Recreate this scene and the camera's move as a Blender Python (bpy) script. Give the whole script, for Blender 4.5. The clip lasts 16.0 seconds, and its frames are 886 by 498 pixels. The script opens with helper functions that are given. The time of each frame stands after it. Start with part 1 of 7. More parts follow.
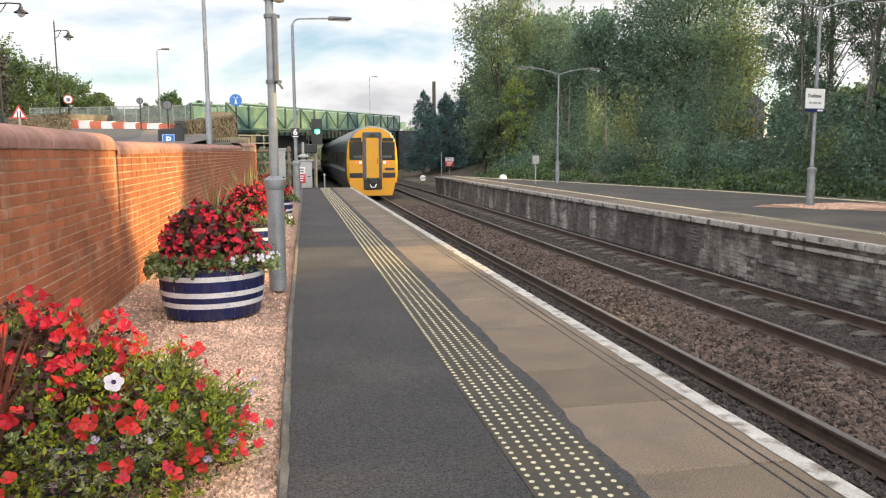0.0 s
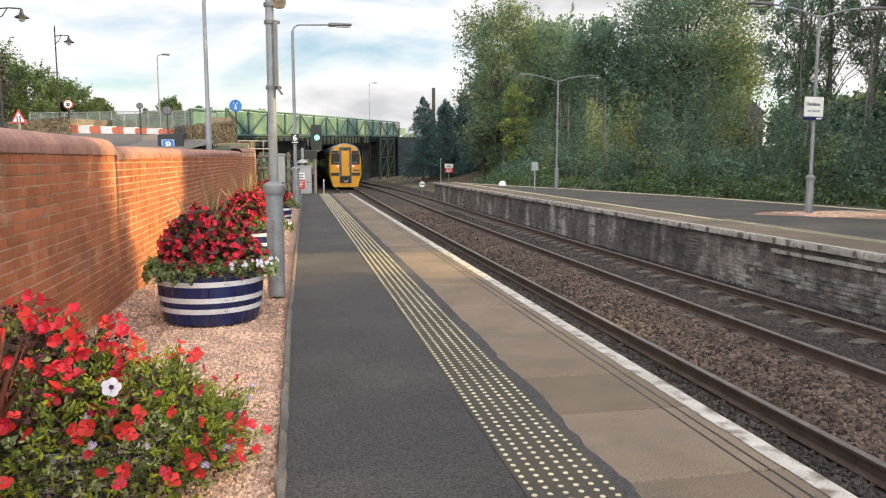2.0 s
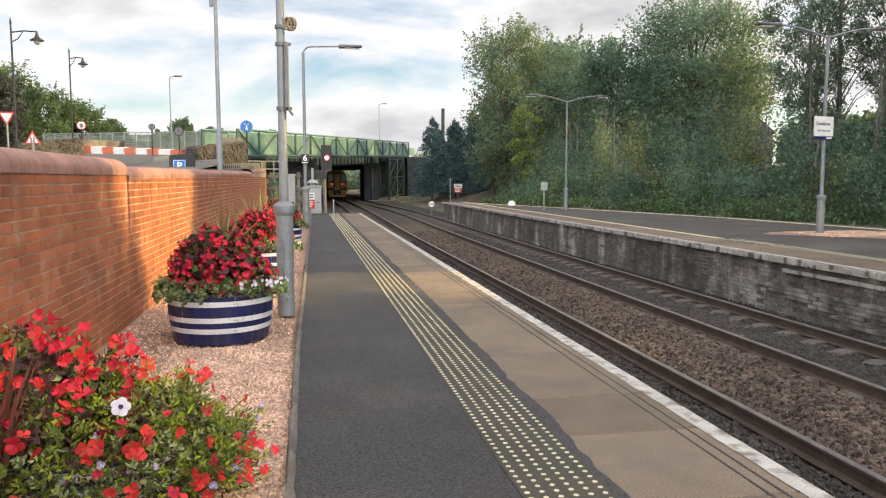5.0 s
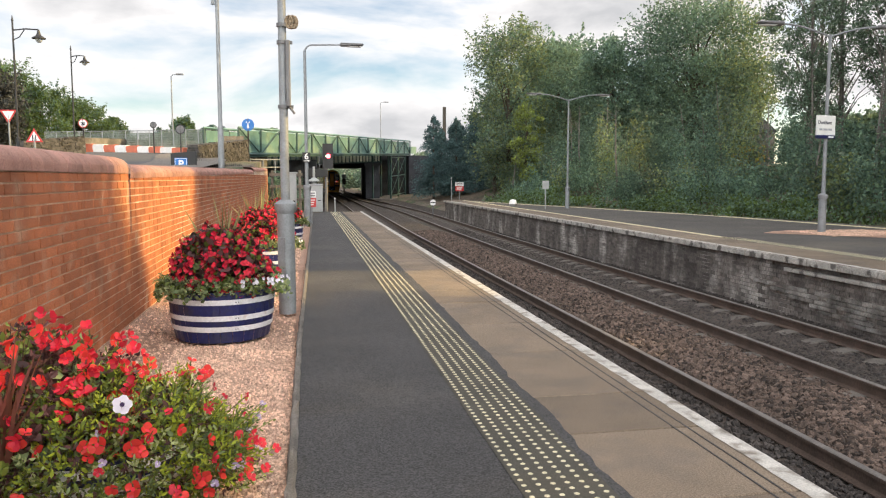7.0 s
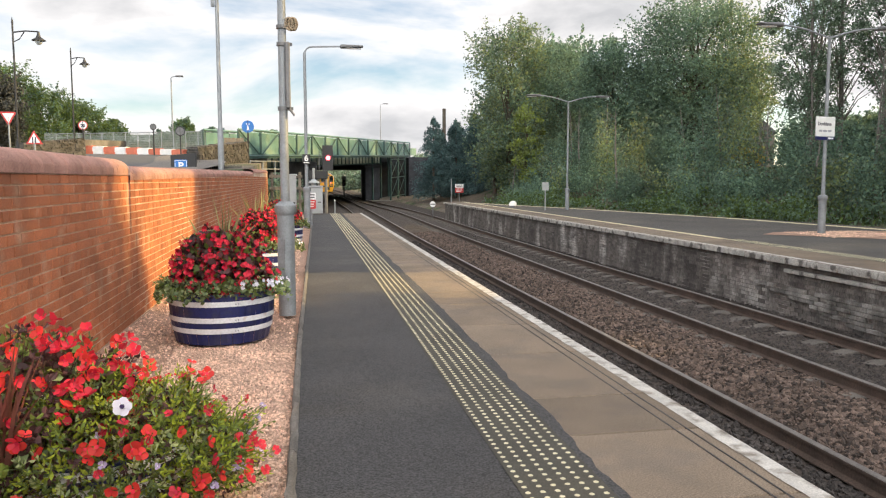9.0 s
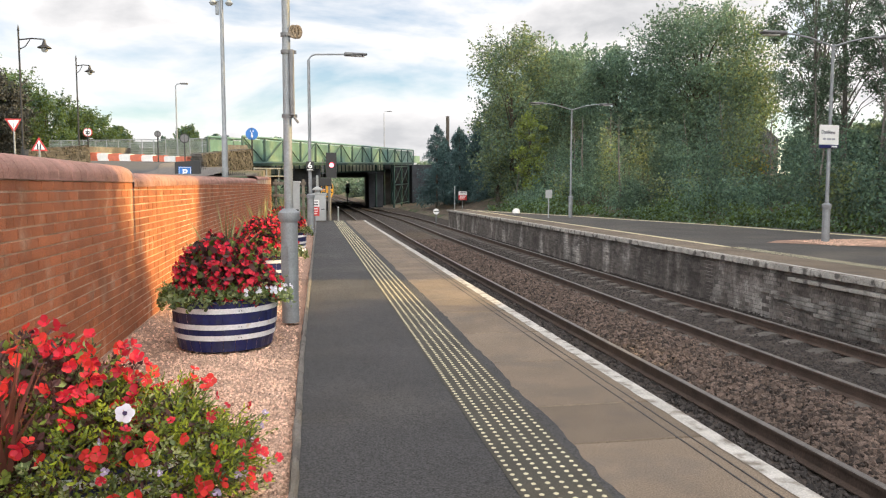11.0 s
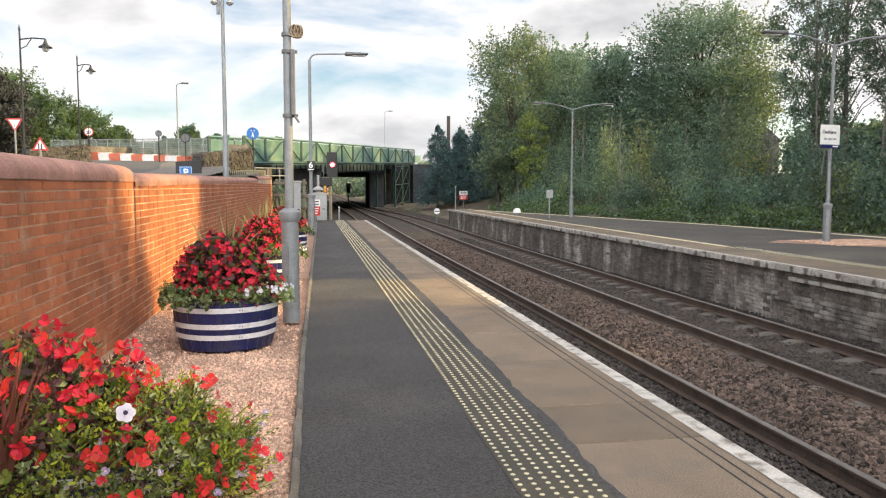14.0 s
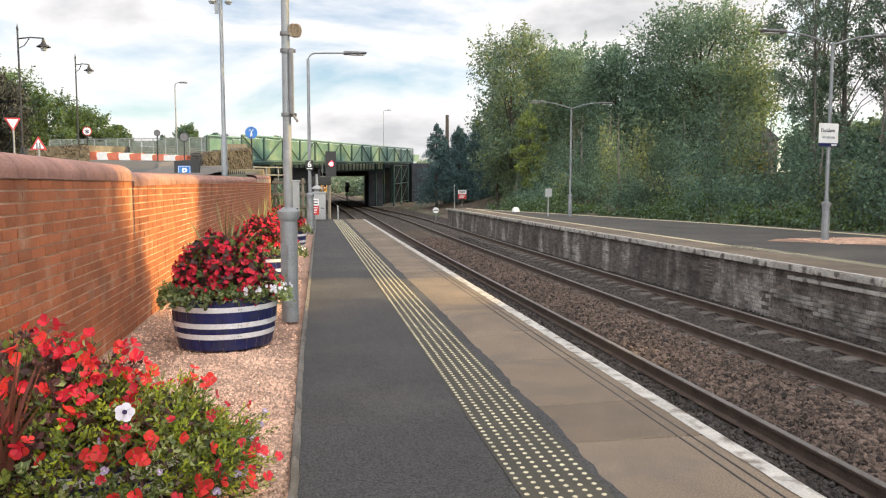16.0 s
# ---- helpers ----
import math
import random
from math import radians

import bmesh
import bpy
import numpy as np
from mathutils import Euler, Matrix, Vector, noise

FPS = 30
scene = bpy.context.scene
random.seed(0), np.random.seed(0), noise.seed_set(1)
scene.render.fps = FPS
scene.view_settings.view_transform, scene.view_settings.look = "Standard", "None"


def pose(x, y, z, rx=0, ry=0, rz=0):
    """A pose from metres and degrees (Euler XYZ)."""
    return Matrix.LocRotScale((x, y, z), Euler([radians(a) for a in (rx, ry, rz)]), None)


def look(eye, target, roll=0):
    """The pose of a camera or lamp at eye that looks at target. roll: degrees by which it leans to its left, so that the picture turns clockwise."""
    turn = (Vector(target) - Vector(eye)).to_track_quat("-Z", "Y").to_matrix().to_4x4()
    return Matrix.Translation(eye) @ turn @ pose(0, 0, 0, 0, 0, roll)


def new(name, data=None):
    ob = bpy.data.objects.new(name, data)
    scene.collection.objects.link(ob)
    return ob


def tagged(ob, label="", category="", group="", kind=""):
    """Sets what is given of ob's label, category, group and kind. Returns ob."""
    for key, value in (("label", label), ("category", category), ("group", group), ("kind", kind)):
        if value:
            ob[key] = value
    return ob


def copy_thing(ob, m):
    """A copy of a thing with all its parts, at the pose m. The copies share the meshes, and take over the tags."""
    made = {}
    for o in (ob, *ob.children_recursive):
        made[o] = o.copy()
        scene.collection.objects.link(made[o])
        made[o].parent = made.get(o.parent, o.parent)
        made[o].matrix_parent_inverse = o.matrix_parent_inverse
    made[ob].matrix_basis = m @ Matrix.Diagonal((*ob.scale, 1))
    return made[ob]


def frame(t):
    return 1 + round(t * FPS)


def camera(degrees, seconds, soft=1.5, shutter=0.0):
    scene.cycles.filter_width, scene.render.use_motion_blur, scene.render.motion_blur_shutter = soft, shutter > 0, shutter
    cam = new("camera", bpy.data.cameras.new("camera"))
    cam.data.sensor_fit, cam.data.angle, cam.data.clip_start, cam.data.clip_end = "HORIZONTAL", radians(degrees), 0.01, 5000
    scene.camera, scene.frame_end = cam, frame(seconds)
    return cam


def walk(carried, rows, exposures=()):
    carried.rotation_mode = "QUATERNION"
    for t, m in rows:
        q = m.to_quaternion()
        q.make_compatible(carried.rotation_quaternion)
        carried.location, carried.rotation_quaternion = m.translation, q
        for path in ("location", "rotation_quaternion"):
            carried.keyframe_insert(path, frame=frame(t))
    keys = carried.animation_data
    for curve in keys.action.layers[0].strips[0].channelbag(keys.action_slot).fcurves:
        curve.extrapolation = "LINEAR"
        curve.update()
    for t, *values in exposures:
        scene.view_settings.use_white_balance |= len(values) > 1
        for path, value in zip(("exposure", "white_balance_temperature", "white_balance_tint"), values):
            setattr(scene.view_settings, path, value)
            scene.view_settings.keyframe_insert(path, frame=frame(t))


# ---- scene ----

# the camera: a hand-held stand on the platform
EYE = Vector((0.0, 0.0, 1.40))
cam = camera(60.74, 16.0, soft=1.2)


def aim(yaw, pitch, roll):
    a, b = radians(yaw), radians(pitch)
    return look(EYE, EYE + Vector((math.sin(a) * math.cos(b), math.cos(a) * math.cos(b), -math.sin(b))), roll)


walk(cam, [(t, aim(*a)) for t, *a in (
    (0, 10.886, 7.224, -0.312), (0.5, 10.958, 7.127, -0.192), (1, 11.281, 6.946, -0.024), (1.5, 11.284, 6.965, -0.064),
    (2, 10.968, 6.750, -0.057), (2.5, 10.838, 6.347, -0.046), (3, 10.713, 5.677, -0.104), (3.5, 10.662, 5.373, -0.078),
    (4, 10.539, 5.244, -0.083), (6.5, 10.058, 5.299, -0.150), (7, 10.163, 5.367, -0.050), (7.5, 10.239, 5.442, -0.025),
    (8, 10.301, 5.374, -0.088), (8.5, 10.242, 5.260, -0.074), (9, 10.171, 5.245, -0.098), (11.5, 9.844, 4.594, 0.088),
    (12, 9.783, 4.565, 0.140), (12.5, 9.712, 4.512, 0.039), (13, 9.694, 4.543, -0.036), (13.5, 9.693, 4.701, -0.092),
    (14, 9.868, 4.705, 0.048), (14.5, 9.778, 4.577, 0.047), (15, 9.688, 4.523, -0.029), (15.5, 9.703, 4.664, -0.038),
    (16, 9.952, 4.782, -0.036))], exposures=((0, 0.53), (4, 0.46), (7, 0.47), (16, 0.53)))

# ---------------------------------------------------------------- light
SUN_EL, SUN_AZ = 25.0, 92.0          # degrees; azimuth clockwise from +y
world = bpy.data.worlds.new("evening_sky")
scene.world = world
world.use_nodes = True


def sky_nodes():
    nt = world.node_tree
    n, l = nt.nodes, nt.links
    n.clear()
    sky = n.new("ShaderNodeTexSky")
    sky.sky_type = "NISHITA"
    sky.sun_disc = False
    sky.sun_elevation = radians(SUN_EL)
    sky.sun_rotation = radians(SUN_AZ)
    sky.air_density, sky.dust_density = 1.0, 0.4
    blue = n.new("ShaderNodeVectorMath")
    blue.operation = "SCALE"
    blue.inputs[3].default_value = 0.125
    l.new(sky.outputs[0], blue.inputs[0])
    tc = n.new("ShaderNodeTexCoord")
    mp = n.new("ShaderNodeMapping")
    mp.inputs["Scale"].default_value = (1.0, 1.0, 3.0)
    mp.inputs["Location"].default_value = (0.3, 0.0, 0.45)
    l.new(tc.outputs["Generated"], mp.inputs[0])
    big = n.new("ShaderNodeTexNoise")
    big.inputs["Scale"].default_value = 3.2
    big.inputs["Detail"].default_value = 9.0
    big.inputs["Roughness"].default_value = 0.55
    big.inputs["Distortion"].default_value = 0.3
    l.new(mp.outputs[0], big.inputs["Vector"])
    cover = n.new("ShaderNodeValToRGB")
    cover.color_ramp.elements[0].position, cover.color_ramp.elements[1].position = 0.36, 0.53
    l.new(big.outputs["Fac"], cover.inputs[0])
    shade = n.new("ShaderNodeValToRGB")
    e = shade.color_ramp.elements
    e[0].position, e[0].color = 0.50, (0.80, 0.80, 0.81, 1)
    e[1].position, e[1].color = 0.66, (0.47, 0.485, 0.51, 1)
    l.new(big.outputs["Fac"], shade.inputs[0])
    mix = n.new("ShaderNodeMix")
    mix.data_type = "RGBA"
    l.new(cover.outputs[0], mix.inputs[0])
    l.new(blue.outputs[0], mix.inputs[6])
    l.new(shade.outputs[0], mix.inputs[7])
    bg = n.new("ShaderNodeBackground")
    bg.inputs[1].default_value = 0.95
    # unseen cloud behind the camera is brightened as warm fill light
    dot = n.new("ShaderNodeVectorMath")
    dot.operation = "DOT_PRODUCT"
    dot.inputs[1].default_value = (0.22, -0.91, 0.35)
    l.new(tc.outputs["Generated"], dot.inputs[0])
    glow = n.new("ShaderNodeMapRange")
    glow.interpolation_type = "SMOOTHSTEP"
    glow.inputs[1].default_value, glow.inputs[2].default_value = 0.15, 1.0
    l.new(dot.outputs["Value"], glow.inputs[0])
    warm = n.new("ShaderNodeMix")
    warm.data_type = "RGBA"
    warm.inputs[6].default_value = (1.08, 1.05, 1.03, 1)
    warm.inputs[7].default_value = (4.3, 4.05, 3.7, 1)
    l.new(glow.outputs[0], warm.inputs[0])
    gain = n.new("ShaderNodeVectorMath")
    gain.operation = "MULTIPLY"
    l.new(mix.outputs[2], gain.inputs[0])
    l.new(warm.outputs[2], gain.inputs[1])
    l.new(gain.outputs[0], bg.inputs[0])
    out = n.new("ShaderNodeOutputWorld")
    l.new(bg.outputs[0], out.inputs[0])


sky_nodes()
sun_data = bpy.data.lights.new("sun", "SUN")
sun_data.energy, sun_data.angle, sun_data.color = 5.0, radians(0.7), (1.0, 0.70, 0.27)
sun = new("sun", sun_data)
sun.matrix_world = look((0, 0, 0), (-math.sin(radians(SUN_AZ)) * math.cos(radians(SUN_EL)),
                                    -math.cos(radians(SUN_AZ)) * math.cos(radians(SUN_EL)), -math.sin(radians(SUN_EL))))
sun.location = (60, 0, 30)


# ---------------------------------------------------------------- materials
def mat(name, col, rough=0.8, var=0.25, scale=6.0, fine=80.0, fine_amt=0.25, bump=0.2, bump_scale=None, metal=0.0, rand=0.0,
        emit=0.0, spec=0.5, second=None, second_scale=1.5, second_edge=(0.5, 0.62), streak=False, trans=0.0, island=False, bump_dist=0.01):
    """A surface: base colour with a broad and a fine variation, an optional second colour in stains, bump, and random tint by piece."""
    m = bpy.data.materials.new(name)
    m.use_nodes = True
    nt = m.node_tree
    n, l = nt.nodes, nt.links
    b = n["Principled BSDF"]
    b.inputs["Roughness"].default_value = rough
    b.inputs["Metallic"].default_value = metal
    b.inputs["Specular IOR Level"].default_value = spec
    geo = n.new("ShaderNodeNewGeometry")
    pos = geo.outputs["Position"]

    def tex(s, detail=4.0):
        t = n.new("ShaderNodeTexNoise")
        t.inputs["Scale"].default_value = s
        t.inputs["Detail"].default_value = detail
        if streak:
            mp = n.new("ShaderNodeMapping")
            mp.inputs["Scale"].default_value = (1, 1, 0.42)
            l.new(pos, mp.inputs[0])
            l.new(mp.outputs[0], t.inputs["Vector"])
        else:
            l.new(pos, t.inputs["Vector"])
        return t.outputs["Fac"]

    def ramp(fac, lo, hi):
        r = n.new("ShaderNodeMapRange")
        r.inputs[1].default_value, r.inputs[2].default_value = 0.3, 0.7
        r.inputs[3].default_value, r.inputs[4].default_value = lo, hi
        l.new(fac, r.inputs[0])
        return r.outputs[0]

    base = n.new("ShaderNodeRGB")
    base.outputs[0].default_value = (*col, 1)
    colour = base.outputs[0]
    if second:
        fac = tex(second_scale, 6.0)
        r = n.new("ShaderNodeMapRange")
        r.inputs[1].default_value, r.inputs[2].default_value = second_edge
        l.new(fac, r.inputs[0])
        mx = n.new("ShaderNodeMix")
        mx.data_type = "RGBA"
        l.new(r.outputs[0], mx.inputs[0])
        l.new(colour, mx.inputs[6])
        mx.inputs[7].default_value = (*second, 1)
        colour = mx.outputs[2]
    value = ramp(tex(scale), 1 - var, 1 + var)
    if fine_amt:
        mu = n.new("ShaderNodeMath")
        mu.operation = "MULTIPLY"
        l.new(value, mu.inputs[0])
        l.new(ramp(tex(fine, 2.0), 1 - fine_amt, 1 + fine_amt), mu.inputs[1])
        value = mu.outputs[0]
    if rand:
        if island:
            src = geo.outputs["Random Per Island"]
        else:
            src = n.new("ShaderNodeObjectInfo").outputs["Random"]
        rr = n.new("ShaderNodeMapRange")
        rr.inputs[3].default_value, rr.inputs[4].default_value = 1 - rand, 1 + rand
        l.new(src, rr.inputs[0])
        mu = n.new("ShaderNodeMath")
        mu.operation = "MULTIPLY"
        l.new(value, mu.inputs[0])
        l.new(rr.outputs[0], mu.inputs[1])
        value = mu.outputs[0]
    hsv = n.new("ShaderNodeHueSaturation")
    l.new(value, hsv.inputs["Value"])
    l.new(colour, hsv.inputs["Color"])
    l.new(hsv.outputs[0], b.inputs["Base Color"])
    if bump:
        bp = n.new("ShaderNodeBump")
        bp.inputs["Strength"].default_value = bump
        bp.inputs["Distance"].default_value = bump_dist
        l.new(tex(bump_scale or fine, 3.0), bp.inputs["Height"])
        l.new(bp.outputs[0], b.inputs["Normal"])
    if emit:
        b.inputs["Emission Color"].default_value = (*col, 1)
        b.inputs["Emission Strength"].default_value = emit
    if trans:
        # thin leaves let some light through
        tr = n.new("ShaderNodeBsdfTranslucent")
        l.new(hsv.outputs[0], tr.inputs[0])
        ms = n.new("ShaderNodeMixShader")
        ms.inputs[0].default_value = trans
        l.new(b.outputs[0], ms.inputs[1])
        l.new(tr.outputs[0], ms.inputs[2])
        l.new(ms.outputs[0], n["Material Output"].inputs[0])
    return m


M = {}
M["asphalt"] = mat("asphalt", (0.052, 0.050, 0.051), 0.85, 0.18, 0.9, 110, 0.75, 0.6, 120, second=(0.070, 0.066, 0.064), second_scale=0.6)
M["asphalt_pale"] = mat("pale_platform_asphalt", (0.080, 0.073, 0.068), 0.85, 0.2, 0.7, 60, 0.4, 0.4, second=(0.10, 0.088, 0.075), second_scale=0.4)
M["road"] = mat("road_asphalt", (0.075, 0.075, 0.077), 0.85, 0.15, 1.0, 90, 0.3, 0.3)
M["slab"] = mat("coping_slab", (0.185, 0.142, 0.103), 0.85, 0.12, 1.8, 130, 0.40, 0.4, rand=0.20, second=(0.155, 0.122, 0.094), second_scale=2.2)
M["white_line"] = mat("worn_white_paint", (0.50, 0.475, 0.44), 0.7, 0.2, 7, 120, 0.2, 0.3, second=(0.20, 0.17, 0.14), second_scale=9.0, second_edge=(0.50, 0.66))
M["yellow_line"] = mat("worn_yellow_paint", (0.66, 0.58, 0.38), 0.75, 0.2, 5, 90, 0.2, 0.2, second=(0.42, 0.36, 0.23), second_scale=6.0, second_edge=(0.56, 0.70))
M["tactile"] = mat("tactile_strip", (0.062, 0.057, 0.045), 0.85, 0.2, 2.0, 160, 0.35, 0.3)
M["blister"] = mat("blister_cream", (0.60, 0.55, 0.38), 0.7, 0.2, 3.0, 90, 0.15, 0.1)
M["gravel"] = mat("pink_gravel", (0.60, 0.41, 0.31), 0.85, 0.22, 3.0, 70, 0.3, 0.3, rand=0.45, island=True)
M["gravel_bed"] = mat("gravel_bed", (0.36, 0.23, 0.17), 0.9, 0.2, 2.0, 60, 0.5, 0.8, 60)
M["kerb"] = mat("kerb_concrete", (0.15, 0.135, 0.12), 0.9, 0.3, 5, 90, 0.3, 0.5)
M["ballast"] = mat("ballast", (0.094, 0.067, 0.054), 0.9, 0.25, 1.5, 60, 0.3, 0.4, rand=0.85, island=True)
M["ballast_dark"] = mat("ballast_dark", (0.048, 0.041, 0.038), 0.9, 0.25, 1.5, 60, 0.3, 0.4, rand=0.55, island=True)
M["ballast_bed"] = mat("ballast_bed", (0.052, 0.040, 0.033), 0.95, 0.3, 1.2, 26, 0.6, 1.0, 26, bump_dist=0.03)
M["sleeper"] = mat("concrete_sleeper", (0.11, 0.098, 0.087), 0.9, 0.25, 3, 60, 0.25, 0.4)
M["rail_side"] = mat("rusty_rail", (0.085, 0.058, 0.045), 0.8, 0.25, 4, 60, 0.3, 0.3)
M["rail_top"] = mat("rail_head", (0.20, 0.18, 0.165), 0.5, 0.2, 6, 60, 0.2, 0.1, metal=0.5)
M["oldwall"] = mat("stained_platform_wall", (0.135, 0.122, 0.112), 0.9, 0.45, 2.2, 40, 0.35, 0.5, second=(0.40, 0.375, 0.345), second_scale=1.6, second_edge=(0.53, 0.68), streak=True)
M["oldbrick"] = mat("grimy_platform_brick", (0.145, 0.128, 0.116), 0.9, 0.45, 2.2, 40, 0.35, 0.5, second=(0.42, 0.395, 0.365), second_scale=1.5, second_edge=(0.52, 0.70), streak=True, rand=0.3, island=True)
M["oldcope"] = mat("weathered_coping_edge", (0.42, 0.40, 0.365), 0.9, 0.25, 6, 60, 0.3, 0.5, second=(0.12, 0.11, 0.10), second_scale=5.0, second_edge=(0.52, 0.62))
M["brick"] = mat("orange_brick", (0.40, 0.135, 0.058), 0.8, 0.25, 2.0, 120, 0.25, 0.4, rand=0.17, second=(0.50, 0.32, 0.22), second_scale=4.5, second_edge=(0.56, 0.80))
M["brick_far"] = mat("orange_brick_joined", (0.40, 0.135, 0.058), 0.8, 0.25, 2.0, 120, 0.25, 0.4, rand=0.17, island=True, second=(0.50, 0.32, 0.22), second_scale=4.5, second_edge=(0.56, 0.80))
M["mortar"] = mat("mortar", (0.54, 0.37, 0.26), 0.95, 0.25, 4, 90, 0.3, 0.3, second=(0.66, 0.55, 0.46), second_scale=1.3, second_edge=(0.5, 0.62))
M["brick_white"] = mat("whitewashed_brick", (0.30, 0.285, 0.265), 0.9, 0.35, 3, 60, 0.3, 0.4, rand=0.35, second=(0.12, 0.11, 0.10), second_scale=2.0)
M["coping"] = mat("coping_brick", (0.385, 0.205, 0.165), 0.75, 0.25, 3, 90, 0.25, 0.3, rand=0.10)
M["coping_far"] = mat("coping_brick_joined", (0.385, 0.205, 0.165), 0.75, 0.25, 3, 90, 0.25, 0.3, rand=0.10, island=True)
M["galv"] = mat("galvanised_steel", (0.26, 0.275, 0.29), 0.6, 0.15, 8, 60, 0.12, 0.08, metal=0.35)
M["galv_dark"] = mat("dull_steel", (0.17, 0.17, 0.175), 0.6, 0.15, 8, 60, 0.12, 0.08, metal=0.4)
M["black"] = mat("black_paint", (0.018, 0.018, 0.02), 0.5, 0.15, 5, 60, 0.1, 0.05)
M["grey_box"] = mat("grey_cabinet_paint", (0.36, 0.375, 0.375), 0.5, 0.1, 4, 60, 0.06, 0.05)
M["white"] = mat("white_paint", (0.78, 0.78, 0.77), 0.5, 0.06, 4, 60, 0.05, 0.05)
M["red"] = mat("red_paint", (0.55, 0.045, 0.045), 0.5, 0.1, 4, 60, 0.06, 0.05)
M["orange_red"] = mat("orange_red_plastic", (0.60, 0.17, 0.10), 0.55, 0.15, 3, 60, 0.1, 0.05)
M["sign_blue"] = mat("sign_blue", (0.02, 0.16, 0.50), 0.4, 0.06, 4, 60, 0.05, 0.03)
M["navy"] = mat("navy_paint", (0.016, 0.022, 0.105), 0.4, 0.2, 5, 60, 0.15, 0.12, second=(0.03, 0.033, 0.08), second_scale=6.0)
M["hoop"] = mat("white_hoop", (0.72, 0.72, 0.74), 0.5, 0.1, 8, 60, 0.1, 0.05, second=(0.5, 0.42, 0.34), second_scale=7.0, second_edge=(0.63, 0.72))
M["soil"] = mat("soil", (0.05, 0.035, 0.025), 0.95, 0.3, 8, 60, 0.4, 0.8)
M["bridge_green"] = mat("green_bridge_paint", (0.115, 0.22, 0.195), 0.5, 0.2, 1.5, 20, 0.15, 0.1, second=(0.19, 0.28, 0.22), second_scale=0.8)
M["bridge_dark"] = mat("dark_green_steel", (0.035, 0.078, 0.072), 0.6, 0.2, 2, 20, 0.15, 0.1)
M["bridge_cream"] = mat("pale_girder_paint", (0.74, 0.75, 0.64), 0.7, 0.2, 1.0, 12, 0.2, 0.2, second=(0.55, 0.52, 0.42), second_scale=1.0)
M["stone"] = mat("dark_stone", (0.105, 0.095, 0.082), 0.9, 0.3, 1.2, 14, 0.3, 0.6, 6, second=(0.2, 0.18, 0.15), second_scale=0.8, bump_dist=0.04)
M["grey_wood"] = mat("grey_timber", (0.15, 0.135, 0.115), 0.85, 0.25, 3, 40, 0.25, 0.3, rand=0.2)
# bridge stone made near black: shade under the spans is in its colour
M["soot"] = mat("shade_toned_stone", (0.045, 0.048, 0.058), 0.9, 0.3, 1.2, 14, 0.3, 0.6, 6, bump_dist=0.04)
M["rubble"] = mat("pale_rubble_stone", (0.066, 0.061, 0.056), 0.9, 0.4, 2.0, 14, 0.4, 0.8, 5, rand=0.45, island=True, bump_dist=0.04)
M["wood"] = mat("weathered_wood", (0.26, 0.20, 0.135), 0.85, 0.25, 3, 40, 0.25, 0.3, rand=0.2)
M["mesh_grey"] = mat("fence_mesh_grey", (0.33, 0.35, 0.35), 0.6, 0.1, 3, 40, 0.1, 0.05, metal=0.3)
M["net"] = mat("green_netting", (0.14, 0.18, 0.13), 0.9, 0.3, 2, 30, 0.3, 0.2)
M["grass"] = mat("grass_ground", (0.055, 0.085, 0.028), 0.95, 0.3, 0.7, 9, 0.4, 0.8, 8, second=(0.15, 0.125, 0.095), second_scale=0.35, second_edge=(0.42, 0.55), bump_dist=0.06)  # tufted
M["bark"] = mat("bark", (0.085, 0.07, 0.055), 0.9, 0.3, 3, 30, 0.3, 0.6, bump_dist=0.03)
M["birch_bark"] = mat("pale_bark", (0.17, 0.155, 0.14), 0.85, 0.35, 2, 20, 0.3, 0.4)


def leaf(name, col, rand=0.42, trans=0.5, rough=0.6):
    return mat(name, col, rough, 0.3, 0.35, 3.0, 0.2, 0, rand=rand, island=True, trans=trans, spec=0.3)


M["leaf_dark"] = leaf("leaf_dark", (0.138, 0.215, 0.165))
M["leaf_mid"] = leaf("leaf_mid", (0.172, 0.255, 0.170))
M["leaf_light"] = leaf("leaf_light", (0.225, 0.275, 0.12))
M["leaf_birch"] = leaf("leaf_birch", (0.18, 0.235, 0.175))
M["leaf_copper"] = leaf("leaf_copper", (0.050, 0.052, 0.048), trans=0.2)
M["leaf_roadside"] = leaf("leaf_roadside", (0.115, 0.17, 0.05))
M["leaf_sunlit_gold"] = leaf("leaf_sunlit_gold", (0.30, 0.20, 0.03))
M["leaf_conifer"] = leaf("leaf_conifer", (0.072, 0.128, 0.130), trans=0.2)
M["earth"] = mat("bare_earth_bank", (0.115, 0.088, 0.066), 0.95, 0.3, 0.9, 8, 0.4, 0.8, 6, second=(0.085, 0.08, 0.05), second_scale=0.5, second_edge=(0.5, 0.62), bump_dist=0.06)
M["leaf_yellow"] = leaf("leaf_yellowgreen", (0.26, 0.32, 0.07))
M["plant_leaf"] = leaf("bedding_leaf", (0.16, 0.21, 0.045), 0.5, 0.3, 0.45)
M["plant_leaf_lime"] = leaf("lime_leaf", (0.34, 0.40, 0.045), 0.4, 0.4, 0.5)
M["plant_leaf_dark"] = leaf("bronze_leaf", (0.085, 0.040, 0.040), 0.5, 0.15, 0.4)
M["plant_leaf_cream"] = leaf("variegated_leaf", (0.38, 0.42, 0.20), 0.4, 0.3, 0.5)
M["plant_leaf_sage"] = leaf("sage_leaf", (0.17, 0.22, 0.10), 0.5, 0.3, 0.5)
M["spike"] = leaf("spiky_leaf", (0.26, 0.25, 0.11), 0.4, 0.2, 0.5)
